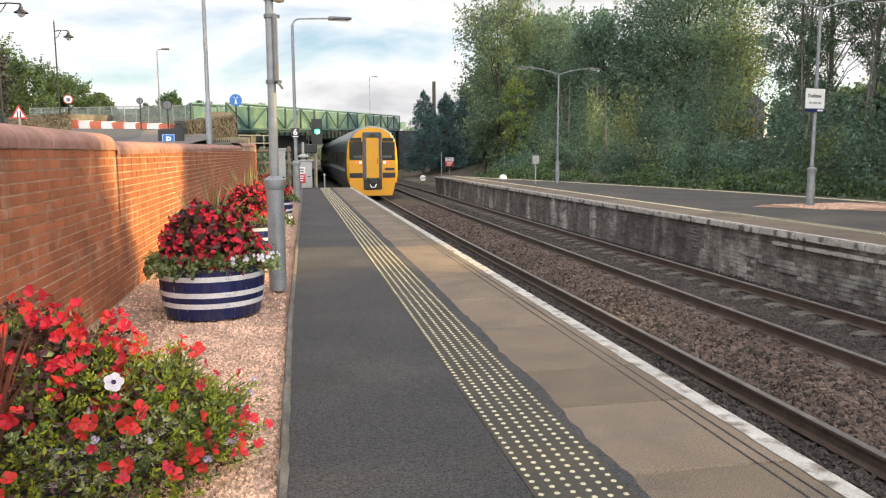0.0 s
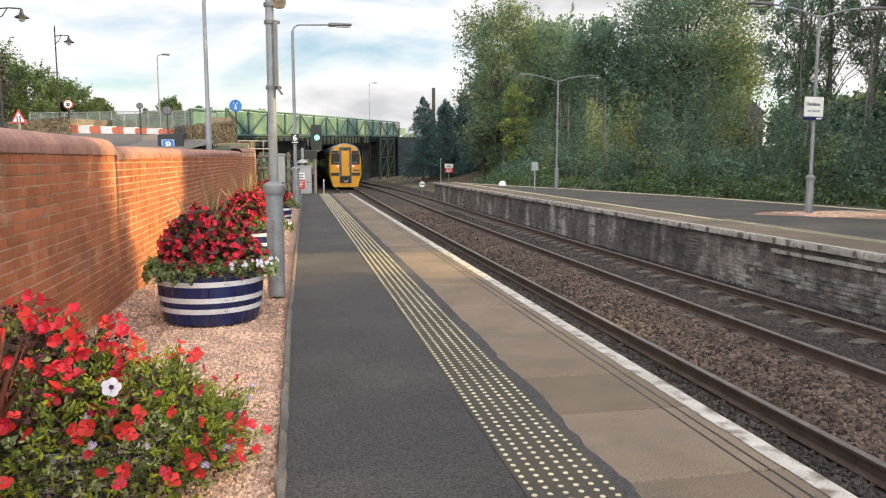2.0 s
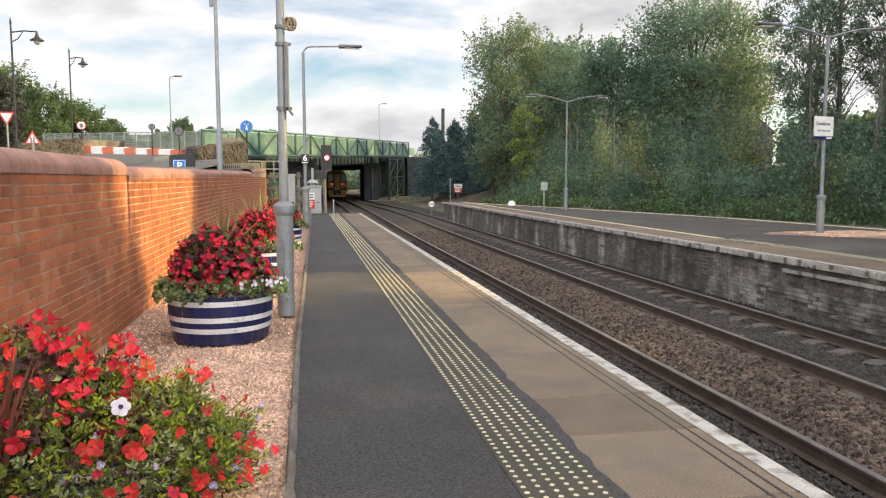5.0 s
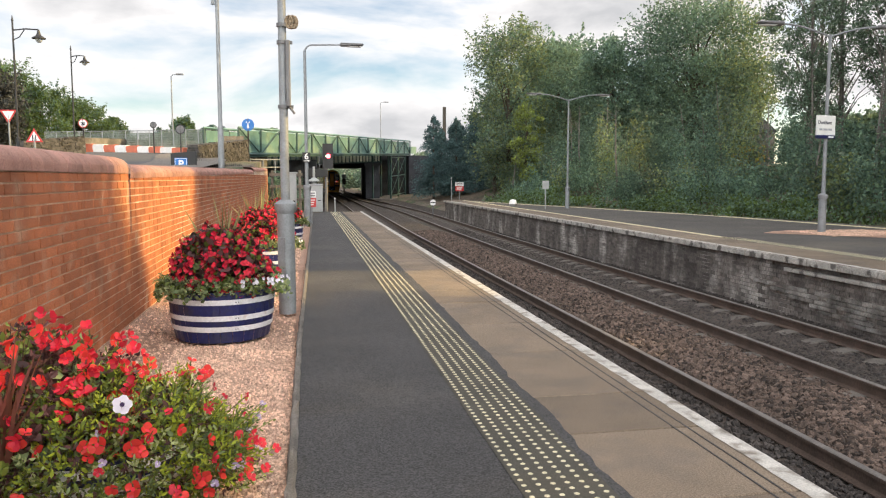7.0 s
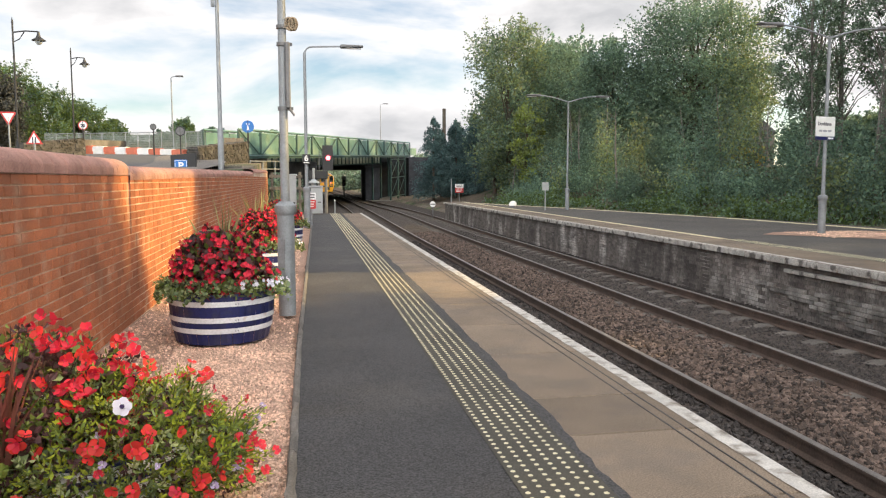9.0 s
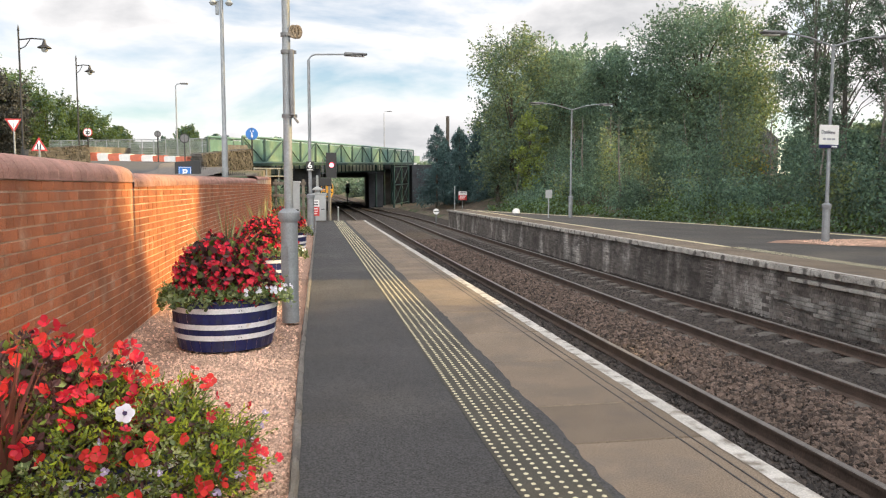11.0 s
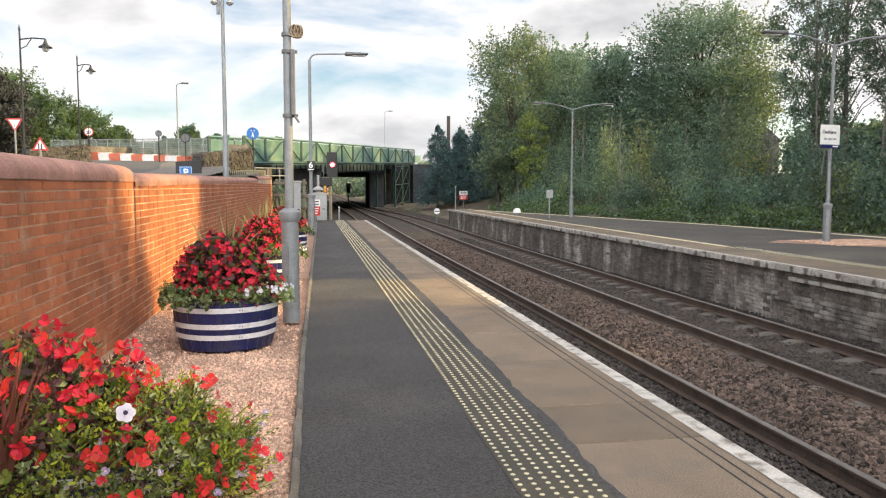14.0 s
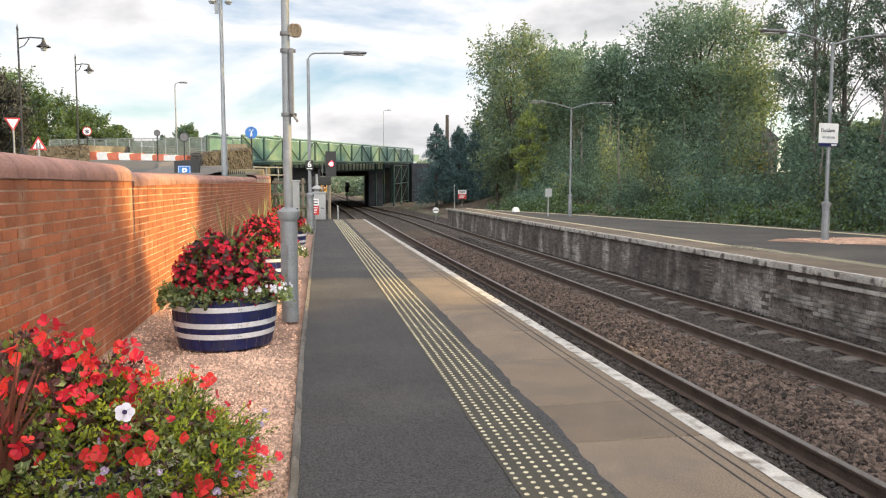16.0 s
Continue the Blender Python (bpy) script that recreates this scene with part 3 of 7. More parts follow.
    while yy < PLAT_END - 1:
        ln = 0.9 + rng.uniform(-0.05, 0.1)
        bm = bmesh.new()
        n = 9
        prev = None
        for i in range(n + 1):
            y2 = yy + 0.006 + (ln - 0.012) * i / n
            kx = kerb_x(y2)
            j = lambda s: 0.016 * noise.noise(Vector((s, y2 * 6, 1)))
            ring = [bm.verts.new((kx - 0.040 + j(0), y2, -0.06)), bm.verts.new((kx - 0.038 + j(1), y2, 0.022 + j(2))), bm.verts.new((kx - 0.03 + j(3), y2, 0.034 + j(4))),
                    bm.verts.new((kx - 0.012 + j(5), y2, 0.032 + j(6))), bm.verts.new((kx + 0.004 + j(7), y2, 0.016)), bm.verts.new((kx + 0.006, y2, -0.06))]
            if prev:
                for q in range(5):
                    bm.faces.new((prev[q], prev[q + 1], ring[q + 1], ring[q]))
            else:
                bm.faces.new(ring)
            prev = ring
        bm.faces.new(prev[::-1])
        part("kerb_stone", bm, "kerb", kerb)
        yy += ln


near_platform()
stones("gravel", 26000, (WALL_X + 0.02, -0.14), (2.6, 30.0), "gravel", 0.016, 5, zf=lambda x, y: -0.03, dens=2.6,
       label="loose pink granite gravel between wall and kerb", category="gravel")
stones("gravel", 16000, (-1.1, -0.12), (2.9, 6.6), "gravel", 0.014, 6, zf=lambda x, y: -0.03, dens=1.2,
       label="loose pink granite gravel round the flower tubs", category="gravel")

# ---------------------------------------------------------------- far platform
def far_platform():
    ys = [START] + [-6 + 2 * i for i in range(26)] + [FAR_END]
    prof_ys = [y for y in ys if y <= FAR_END]
    tagged(strip("far_platform_top", lambda y: FAR_X + 1.13, lambda y: max(9.6, back_x(y)), prof_ys, lambda x, y: 0.0, "asphalt_pale", 8),
           "dark asphalt surface of the opposite platform", "asphalt platform", kind="structure")
    bm = bmesh.new()
    box(bm, FAR_X + 0.12, START, -1.3, FAR_X + 0.60, FAR_END, -0.11)
    box(bm, FAR_X + 0.12, FAR_END - 0.4, -1.3, 9.6, FAR_END, -0.02)
    # ramp down at the far end
    wall = part("far_platform_wall", bm, "oldwall")
    tagged(wall, "stained grey masonry face of the opposite platform", "platform wall", kind="structure")
    bm = bmesh.new()
    rng = random.Random(9)
    y = START
    cope = empty("far_platform_coping", label="weathered white-edged coping stones of the opposite platform", category="coping", kind="structure")
    while y < FAR_END - 0.3:
        ln = min(1.2 + rng.uniform(-0.15, 0.2), FAR_END - y)
        b2 = bmesh.new()
        box(b2, FAR_X, y + 0.006, -0.11, FAR_X + 1.14, y + ln - 0.006, 0.004, 0.012)
        for v in b2.verts:
            v.co.z += rng.uniform(-0.004, 0.004)
            v.co.x += rng.uniform(-0.006, 0.006)
        for f in b2.faces:
            f.material_index = 0 if f.calc_center_median().x < FAR_X + 0.1 and f.normal.z < 0.9 else 1
        part("coping_stone", b2, ["oldcope", "slab"], cope)
        y += ln
    bm.free()
    tagged(strip("far_edge_line", lambda y: FAR_X + 0.015, lambda y: FAR_X + 0.15, [START] + [-6 + 0.5 * i for i in range(102)], lambda x, y: 0.0105, "white_line"),
           "worn white line along the opposite platform edge", "edge line", kind="structure")
    tagged(strip("far_yellow_line", lambda y: FAR_X + 1.16, lambda y: FAR_X + 1.36, [16.0, 25, 35, FAR_END], lambda x, y: 0.004, "yellow_line"),
           "yellow safety line on the opposite platform", "safety line", kind="structure")
    tagged(strip("far_back_line", lambda y: max(9.45, back_x(y) - 0.68), lambda y: max(9.66, back_x(y) - 0.32), [START, 5, 15, 25, 34.6, 44.0], lambda x, y: 0.004, "yellow_line"),
           "pale painted line along the rear of the opposite platform", "painted line", kind="structure")
    tac = tagged(strip("far_tactile", lambda y: FAR_X + 1.15, lambda y: FAR_X + 1.58, [START, 16.3], lambda x, y: 0.004, "tactile"),
                 "tactile strip of cream ribs on the opposite platform", "tactile paving", kind="structure")
    v, f = [], []
    for r in range(6):
        for k in range(150):
            yy = 6.2 + 0.0667 * k
            x = FAR_X + 1.20 + 0.0667 * r
            o = len(v)
            for rr, z in ((0.0125, 0.004), (0.010, 0.009)):
                v += [(x + rr * math.cos(q * math.tau / 6), yy + rr * math.sin(q * math.tau / 6), z) for q in range(6)]
            f += [(o + q, o + (q + 1) % 6, o + 6 + (q + 1) % 6, o + 6 + q) for q in range(6)] + [tuple(range(o + 6, o + 12))]
    fast_mesh("studs", v, f, "blister", tac)["kind"] = "stuff"
    # whitened brick courses low on the wall face
    bm = bmesh.new()
    box(bm, -0.03, 0, 0, 0.03, 0.215, 0.065, 0.004)
    bme = bpy.data.meshes.new("brick")
    bm.to_mesh(bme)
    bm.free()
    bme.materials.append(M["brick_white"])
    for c in range(6):
        yb = 8.6 + 0.11 * (c % 2)
        while yb < 13.0 - 0.5 * (5 - c):
            if rng.random() < 0.93:
                share("brick", bme, wall, pose(FAR_X + 0.105 + rng.uniform(-0.006, 0.006), yb, -0.96 + 0.075 * c))
            yb += 0.225
    # weathered courses over the whole face
    v, f = [], []
    for c in range(13):
        z = -1.09 + 0.075 * c
        yb = 7.0 + 0.11 * (c % 2)
        while yb < FAR_END - 0.25:
            x = FAR_X + 0.112 + rng.uniform(-0.009, 0.004)
            if rng.random() < 0.96:
                o = len(v)
                v += [(x, yb, z), (x, yb + 0.212, z), (x, yb + 0.212, z + 0.063), (x, yb, z + 0.063)]
                v += [(FAR_X + 0.125, q[1], q[2]) for q in v[o:o + 4]]
                f += [(o, o + 3, o + 2, o + 1), (o, o + 1, o + 5, o + 4), (o + 1, o + 2, o + 6, o + 5), (o + 2, o + 3, o + 7, o + 6), (o + 3, o, o + 4, o + 7)]
            yb += 0.225
    fast_mesh("brickwork", v, f, "oldbrick", wall)["kind"] = "stuff"
    # gravel island round the lamp
    bm = bmesh.new()
    pts = [(11.3, 17.3), (12.0, 17.9), (14.5, 18.0), (17.5, 16.6), (17.5, 12.0), (14.8, 13.6), (12.6, 16.0)]
    vs = [bm.verts.new((x, y, 0.012)) for x, y in pts]
    bm.faces.new(vs)
    tagged(part("gravel_island", bm, "gravel_bed"), "patch of pink gravel set in the opposite platform", "gravel bed", kind="structure")

    def isl(x, y):
        return 0.010
    stones("gravel", 2600, (12.3, 14.6), (16.0, 17.9), "gravel", 0.022, 8, zf=isl, label="pink gravel in the opposite platform", category="gravel")
    # cable tray under the near end of the coping
    bm = bmesh.new()
    box(bm, FAR_X + 0.03, 4, -0.27, FAR_X + 0.11, 12.2, -0.20, 0.01)
    tagged(part("cable_duct", bm, "oldcope"), "grey cable duct fixed beneath the platform coping", "cable duct", kind="structure")


far_platform()


# ---------------------------------------------------------------- brick wall
def wall_top(y):
    """Underside of the coping."""
    if y < 8.0:
        return 1.446
    if y < 26.0:
        return 1.40 + 0.008 * (y - 8)
    return 1.62 + 0.010 * (y - 26)


def brick_wall():
    th = 0.33
    wall = empty("wall_brick", label="orange-red brick boundary wall with rounded brick coping", category="brick wall", kind="structure")
    core = bmesh.new()
    for a, b in ((START, 8.0), (8.0, 26.0), (26.0, 35.2)):
        extrude_y(core, [(WALL_X - th, -0.1), (WALL_X - 0.005, -0.1), (WALL_X - 0.005, wall_top(a) + 0.02), (WALL_X - th, wall_top(a) + 0.02)], a, b,
                  shift=(0, wall_top(b - 0.01) - wall_top(a)))
    part("mortar_core", core, "mortar", wall)
    # bricks: courses of 75 mm, stretchers with a header course now and then
    me = {}
    for key, ln in (("stretcher", 0.215), ("header", 0.1025)):
        bm = bmesh.new()
        box(bm, -0.05, 0, 0, 0.0, ln, 0.0645)
        for f in [f for f in bm.faces if f.normal.x < -0.9]:
            bm.faces.remove(f)
        for v in bm.verts:
            if v.co.x > -0.01:
                v.co.y += 0.002 if v.co.y < 0.05 else -0.002
                v.co.z += 0.002 if v.co.z < 0.03 else -0.002
        me[key] = bpy.data.meshes.new(key)
        bm.to_mesh(me[key])
        bm.free()
        me[key].materials.append(M["brick"])
    rng = random.Random(12)
    v, f = [], []
    made = 0
    for c in range(21):
        z = -0.02 + 0.0735 * c
        header = c % 6 == 4
        ln = 0.1125 if header else 0.225
        y = START + (0.056 if header else (0.1125 if c % 2 else 0.0)) + 0.02 * rng.random()
        while y < 35.1:
            full = ln - 0.0105
            if 8.0 < y + full and y < 8.0 or 26.0 < y + full and y < 26.0:
                y2 = 8.0 if y < 10 else 26.0
                cut = y2 - y - 0.006
            else:
                cut, y2 = full, y + ln
            top = wall_top(y + 0.02)
            if z + 0.012 < top and cut > 0.03:
                proud = rng.uniform(-0.0025, 0.0025) + (0.000 if y >= 8 else 0.001)
                if 4.5 < y < 7.6 and made < 300 and cut == full and z > 0.15 and not header:
                    share("brick", me["stretcher"], wall, pose(WALL_X + proud, y, z))
                    made += 1
                else:
                    o = len(v)
                    x0, x1, e = WALL_X - 0.02, WALL_X + proud, 0.002
                    v += [(x0, y, z), (x0, y + cut, z), (x0, y + cut, z + 0.0645), (x0, y, z + 0.0645),
                          (x1, y + e, z + e), (x1, y + cut - e, z + e), (x1, y + cut - e, z + 0.0645 - e), (x1, y + e, z + 0.0645 - e)]
                    f += [(o + 4, o + 5, o + 6, o + 7), (o, o + 1, o + 5, o + 4), (o + 1, o + 2, o + 6, o + 5), (o + 2, o + 3, o + 7, o + 6), (o + 3, o, o + 4, o + 7)]
            y = y2
    fast_mesh("brickwork", v, f, "brick_far", wall)["kind"] = "stuff"
    # rounded coping of bricks on edge
    def cope_prof(front, rise):
        pr = [(WALL_X - th - 0.01, 0.0)]
        pr += [(WALL_X + front, 0.0), (WALL_X + front, rise * 0.25)]
        for q in range(1, 8):
            a = math.pi / 2 * q / 8
            pr.append((WALL_X + front - 0.17 * (1 - math.cos(a)), rise * 0.25 + rise * 0.75 * math.sin(a)))
        pr += [(WALL_X + front - 0.17, rise), (WALL_X - th - 0.01, rise)]
        return pr
    sh = bmesh.new()
    y = START
    while y < 35.15:
        ln = 0.075
        front, rise = (0.010, 0.165) if y < 8 else (0.007, 0.145)
        z = wall_top(y)
        if y < 8.0 < y + ln or y < 26.0 < y + ln:
            y = 8.0 if y < 9 else 26.0
            continue
        gap = 0.0025
        if 4.6 < y < 8.0:
            bm = bmesh.new()
            extrude_y(bm, [(x, zz + z) for x, zz in cope_prof(front + rng.uniform(-0.003, 0.003), rise)], y, y + ln - gap)
            part("coping_brick", bm, "coping", wall)
        else:
            extrude_y_quick(sh, [(x, zz + z) for x, zz in cope_prof(front + rng.uniform(-0.002, 0.002), rise)], y, y + ln - gap)
        y += ln
    ob = part("coping", sh, "coping_far", wall)
    ob["kind"] = "stuff"
    bm = bmesh.new()
    for a, b in ((START, 8.0), (8.0, 26.0), (26.0, 35.2)):
        front, rise = (0.010, 0.165) if a < 8 else (0.007, 0.145)
        pr = [(WALL_X + (x - WALL_X) * 1.0 - (0.003 if x > WALL_X - 0.2 else -0.003), zz * 0.982 + wall_top(a)) for x, zz in cope_prof(front, rise)]
        extrude_y(bm, pr, a, b, shift=(0, wall_top(b - 0.01) - wall_top(a)))
    part("coping_mortar", bm, "mortar", wall)


def extrude_y_quick(bm, prof, y0, y1):
    a = [bm.verts.new((x, y0, z)) for x, z in prof]
    b = [bm.verts.new((x, y1, z)) for x, z in prof]
    k = len(prof)
    for i in range(k):
        bm.faces.new((a[i], b[i], b[(i + 1) % k], a[(i + 1) % k]))
    bm.faces.new(a)
    bm.faces.new(b[::-1])


brick_wall()


# ---------------------------------------------------------------- station fixtures
def lamp_column(x, y, arms, box_h=1.1, base_r=0.085, top=5.0, extras=False, spread=1.75, rise=0.27):
    """A hinged lighting column: thick base, collar, slender tube, one or two curved arms with flat lanterns."""
    col = empty("lamp_column", pose(x, y, 0), category="lamp column")
    bm = bmesh.new()
    tube(bm, [(0, 0, 0), (0, 0, box_h)], [base_r, base_r], 20)
    part("base", bm, "galv", col, smooth=True)
    bm = bmesh.new()
    tube(bm, [(0, 0, box_h - 0.09), (0, 0, box_h - 0.05), (0, 0, box_h + 0.01), (0, 0, box_h + 0.05)], [base_r + 0.004, base_r + 0.024, base_r + 0.024, base_r * 0.66], 20)
    part("collar", bm, "galv", col, smooth=True)
    bm = bmesh.new()
    tube(bm, [(0, 0, box_h), (0, 0, top)], [base_r * 0.52, base_r * 0.40], 16)
    part("shaft", bm, "galv", col, smooth=True)
    bm = bmesh.new()
    box(bm, base_r - 0.012, -0.045, 0.35, base_r + 0.004, 0.045, 0.80, 0.004)
    bmesh.ops.rotate(bm, verts=bm.verts, cent=(0, 0, 0), matrix=Matrix.Rotation(radians(-120), 3, "Z"))
    part("access_door", bm, "galv", col)
    for s in arms:
        bm = bmesh.new()
        pts = []
        for k in range(9):
            u = k / 8
            if len(arms) == 2:
                pts.append((s * (0.02 + (spread - 0.6) * u), 0, top - 0.05 + rise * math.sin(u * math.pi / 2)))
            else:
                a = math.pi / 2 * min(1, u * 2)
                pts.append((s * (0.22 * (1 - math.cos(a)) + max(0, u - 0.5) * 2 * (spread - 0.9)), 0, top - 0.05 + 0.22 * math.sin(a) + 0.06 * max(0, u - 0.5)))
        tube(bm, pts, 0.024, 8)
        part("arm", bm, "galv", col, smooth=True)
        ex, ez = pts[-1][0], pts[-1][2]
        bm = bmesh.new()
        box(bm, min(ex - s * 0.05, ex + s * 0.62), -0.11, ez - 0.05, max(ex - s * 0.05, ex + s * 0.62), 0.11, ez + 0.05, 0.03)
        for v in bm.verts:
            if (v.co.x - ex) * s > 0.4:
                v.co.z = ez + (v.co.z - ez) * 0.55 + 0.012
        lan = part("lantern", bm, "galv_dark", col, "flat grey lantern")
        bm = bmesh.new()
        box(bm, min(ex + s * 0.15, ex + s * 0.55), -0.085, ez - 0.056, max(ex + s * 0.15, ex + s * 0.55), 0.085, ez - 0.046)
        part("diffuser", bm, "white", lan)
    return col


near_lamp = lamp_column(-0.22, 7.94, (), 1.13, 0.088, 5.0)
tagged(near_lamp, "thick galvanised lamp column standing in the gravel beside a tub", "lamp column", "lamp columns")


def lamp_extras():
    """A lowering-gear box, straps and a coil of cable on the nearest column."""
    bm = bmesh.new()
    box(bm, 0.028, -0.06, 2.12, 0.075, 0.02, 2.78, 0.008)
    part("conduit_box", bm, "galv_dark", near_lamp)
    for z in (2.12, 2.76, 2.93):
        bm = bmesh.new()
        tube(bm, [(0, 0, z - 0.018), (0, 0, z + 0.018)], 0.056, 16)
        box(bm, 0.04, -0.02, z - 0.016, 0.10, 0.0, z + 0.016)
        part("strap", bm, "galv_dark", near_lamp)
    bm = bmesh.new()
    tube(bm, [(0.06, -0.03, 2.12), (0.11, -0.03, 2.05)], 0.012, 8)
    part("bracket", bm, "galv_dark", near_lamp)
    bm = bmesh.new()
    for k in range(5):
        pts = [(0.095 + 0.012 * (k - 2) + 0.035 * math.cos(a / 12 * math.tau), -0.03 + 0.012 * (k % 3), 2.96 + 0.06 * math.sin(a / 12 * math.tau)) for a in range(13)]
        tube(bm, pts, 0.011, 6)
    part("cable_coil", bm, "wood", near_lamp, "coil of brown cable")


lamp_extras()
second_lamp = lamp_column(0.0, 22.55, (1,), 1.15, 0.10, 5.05, spread=1.75)
tagged(second_lamp, "grey lamp column with one arm over the platform", "lamp column", "lamp columns")
far_lamp = lamp_column(12.9, 17.24, (-1, 1), 0.95, 0.095, 4.95, spread=1.95)
tagged(far_lamp, "two-armed grey lamp column on the opposite platform", "lamp column", "lamp columns")
copy_thing(far_lamp, pose(11.78, 33.3, 0))


def station_sign():
    s = empty("station_sign", pose(12.83, 17.17, 2.66), label="white station name board on the lamp column", category="station sign")
    bm = bmesh.new()
    box(bm, -0.33, -0.02, -0.20, 0.33, 0.02, 0.29, 0.008)
    part("board", bm, "white", s)
    bm = bmesh.new()
    box(bm, -0.33, -0.024, -0.285, 0.33, 0.018, -0.202, 0.004)
    part("colour_band", bm, "navy", s, "dark blue band")
    letters("lettering", "Dunblane", 0.125, "ink", s, pose(-0.05, -0.0215, 0.11, 90, 0, 0), 0.002)
    bm = bmesh.new()
    for k, (a, b) in enumerate(((-0.24, -0.13), (-0.10, 0.05), (0.07, 0.20))):
        box(bm, a, -0.0225, -0.085, b, -0.0215, -0.035)
    part("lettering_line", bm, "ink_grey", s, "small grey unreadable lettering")
    bm = bmesh.new()
    box(bm, 0.08, -0.027, -0.262, 0.27, -0.0245, -0.222)
    part("emblem", bm, "white", s)
    for z in (-0.1, 0.2):
        bm = bmesh.new()
        box(bm, -0.08, 0.02, z - 0.02, 0.08, 0.06, z + 0.02)
        part("clamp", bm, "galv", s)
    s.rotation_euler.z = radians(14)


station_sign()


def number_board():
    s = empty("stop_marker", pose(0.0, 22.46, 2.0), label="black car-stop board with a white number six", category="sign")
    bm = bmesh.new()
    box(bm, -0.115, -0.012, -0.14, 0.115, 0.012, 0.14, 0.005)
    part("board", bm, "black", s)
    letters("number", "6", 0.24, "white", s, pose(0, -0.014, 0.02, 90, 0, 0), 0.006)
    bm = bmesh.new()
    box(bm, -0.08, -0.0145, -0.115, 0.08, -0.013, -0.09)
    part("small_lettering", bm, "white", s)
    bm = bmesh.new()
    box(bm, -0.03, 0.012, -0.05, 0.03, 0.07, 0.05)
    part("clamp", bm, "galv", s)


number_board()


def warning_board(x, y, z, w, h, label):
    s = empty("warning_sign", pose(x, y, 0), label=label, category="warning sign")
    bm = bmesh.new()
    box(bm, -w / 2, -0.012, z, w / 2, 0.012, z + h * 0.42, 0.004)
    part("upper_panel", bm, "white", s)
    bm = bmesh.new()
    box(bm, -w / 2, -0.012, z - h * 0.56, w / 2, 0.012, z - 0.006, 0.004)
    part("lower_panel", bm, "red", s, "red panel with unreadable white lettering")
    bm = bmesh.new()
    for k in range(3):
        box(bm, -w * 0.36, -0.0145, z - h * (0.16 + 0.14 * k), w * (0.36 - 0.07 * k), -0.0125, z - h * (0.10 + 0.14 * k))
    part("lettering", bm, "white", s)
    bm = bmesh.new()
    for k in range(2):
        box(bm, -w * 0.36, -0.0145, z + h * (0.10 + 0.16 * k), w * 0.36, -0.0125, z + h * (0.16 + 0.16 * k))
    part("lettering", bm, "ink", s)
    bm = bmesh.new()
    tube(bm, [(0, 0.035, -0.2 if y > 40 else 0.0), (0, 0.035, z + h * 0.42)], 0.025, 8)
    part("post", bm, "galv", s)
    return s


warning_board(11.1, 55, 0.8, 0.62, 0.66, "white and red warning board on a grey post")
warning_board(0.13, 23.4, 0.80, 0.27, 0.50, "small white and red notice beside the lamp column")


def equipment_cabinet(x, y, w, d, h, label):
    c = empty("equipment_cabinet", pose(x, y, 0), label=label, category="cabinet")
    bm = bmesh.new()
    box(bm, -w / 2, -d / 2, 0.05, w / 2, d / 2, h - 0.06, 0.01)
    part("body", bm, "grey_box", c)
    bm = bmesh.new()
    box(bm, -w / 2 - 0.03, -d / 2 - 0.03, h - 0.058, w / 2 + 0.03, d / 2 + 0.03, h, 0.015)
    part("lid", bm, "grey_box", c)
    bm = bmesh.new()
    box(bm, -w / 2 + 0.03, -d / 2 - 0.012, 0.12, w / 2 - 0.03, -d / 2 - 0.001, h - 0.12, 0.005)
    dr = part("door", bm, "grey_box", c)
    bm = bmesh.new()
    box(bm, w * 0.12, -d / 2 - 0.035, h * 0.42, w * 0.36, -d / 2 - 0.013, h * 0.45, 0.004)
    part("handle", bm, "black", dr)
    bm = bmesh.new()
    box(bm, -w / 2 + 0.01, -d / 2 + 0.01, 0.0, w / 2 - 0.01, d / 2 - 0.01, 0.05)
    part("plinth", bm, "kerb", c)


equipment_cabinet(0.36, 31.1, 0.52, 0.4, 1.16, "grey steel trackside cabinet at the platform end")
equipment_cabinet(-0.47, 24.0, 0.30, 0.3, 1.58, "tall narrow grey cabinet beside the brick wall")


def whistle_post():
    """Grey post with a fluted cap behind the cabinet."""
    s = empty("trackside_post", pose(0.30, 33.2, -1.1), label="short grey post with a wide cap beyond the platform", category="post")
    bm = bmesh.new()
    tube(bm, [(0, 0, 0), (0, 0, 2.35), (0, 0, 2.36), (0, 0, 3.0)], [0.11, 0.11, 0.055, 0.05], 12)
    part("shaft", bm, "grey_box", s)
    bm = bmesh.new()
    tube(bm, [(0, 0, 2.36), (0, 0, 2.42), (0, 0, 2.52)], [0.24, 0.22, 0.06], 14)
    part("cap", bm, "grey_box", s)


whistle_post()


def marker_post(x, y, h, label, head=False):
    s = empty("marker_post", pose(x, y, 0 if y < 45 else -0.6), label=label, category="post")
    bm = bmesh.new()
    tube(bm, [(0, 0, 0), (0, 0, h)], 0.03, 8)
    part("post", bm, "grey_box", s)
    if head:
        bm = bmesh.new()
        box(bm, -0.16, -0.03, h - 0.05, 0.16, 0.0, h + 0.32, 0.01)
        part("plate", bm, "grey_box", s)
    else:
        bm = bmesh.new()
        tube(bm, [(0, 0, h - 0.01), (0, 0, h + 0.04)], [0.04, 0.012], 8)
        part("cap", bm, "white", s)


marker_post(1.13, 31.7, 0.55, "thin pale marker post at the platform ramp")
marker_post(10.7, 33.2, 0.95, "small notice on a thin grey post on the far platform", True)
marker_post(10.5, 55.0, 2.0, "plain grey post beside the track")


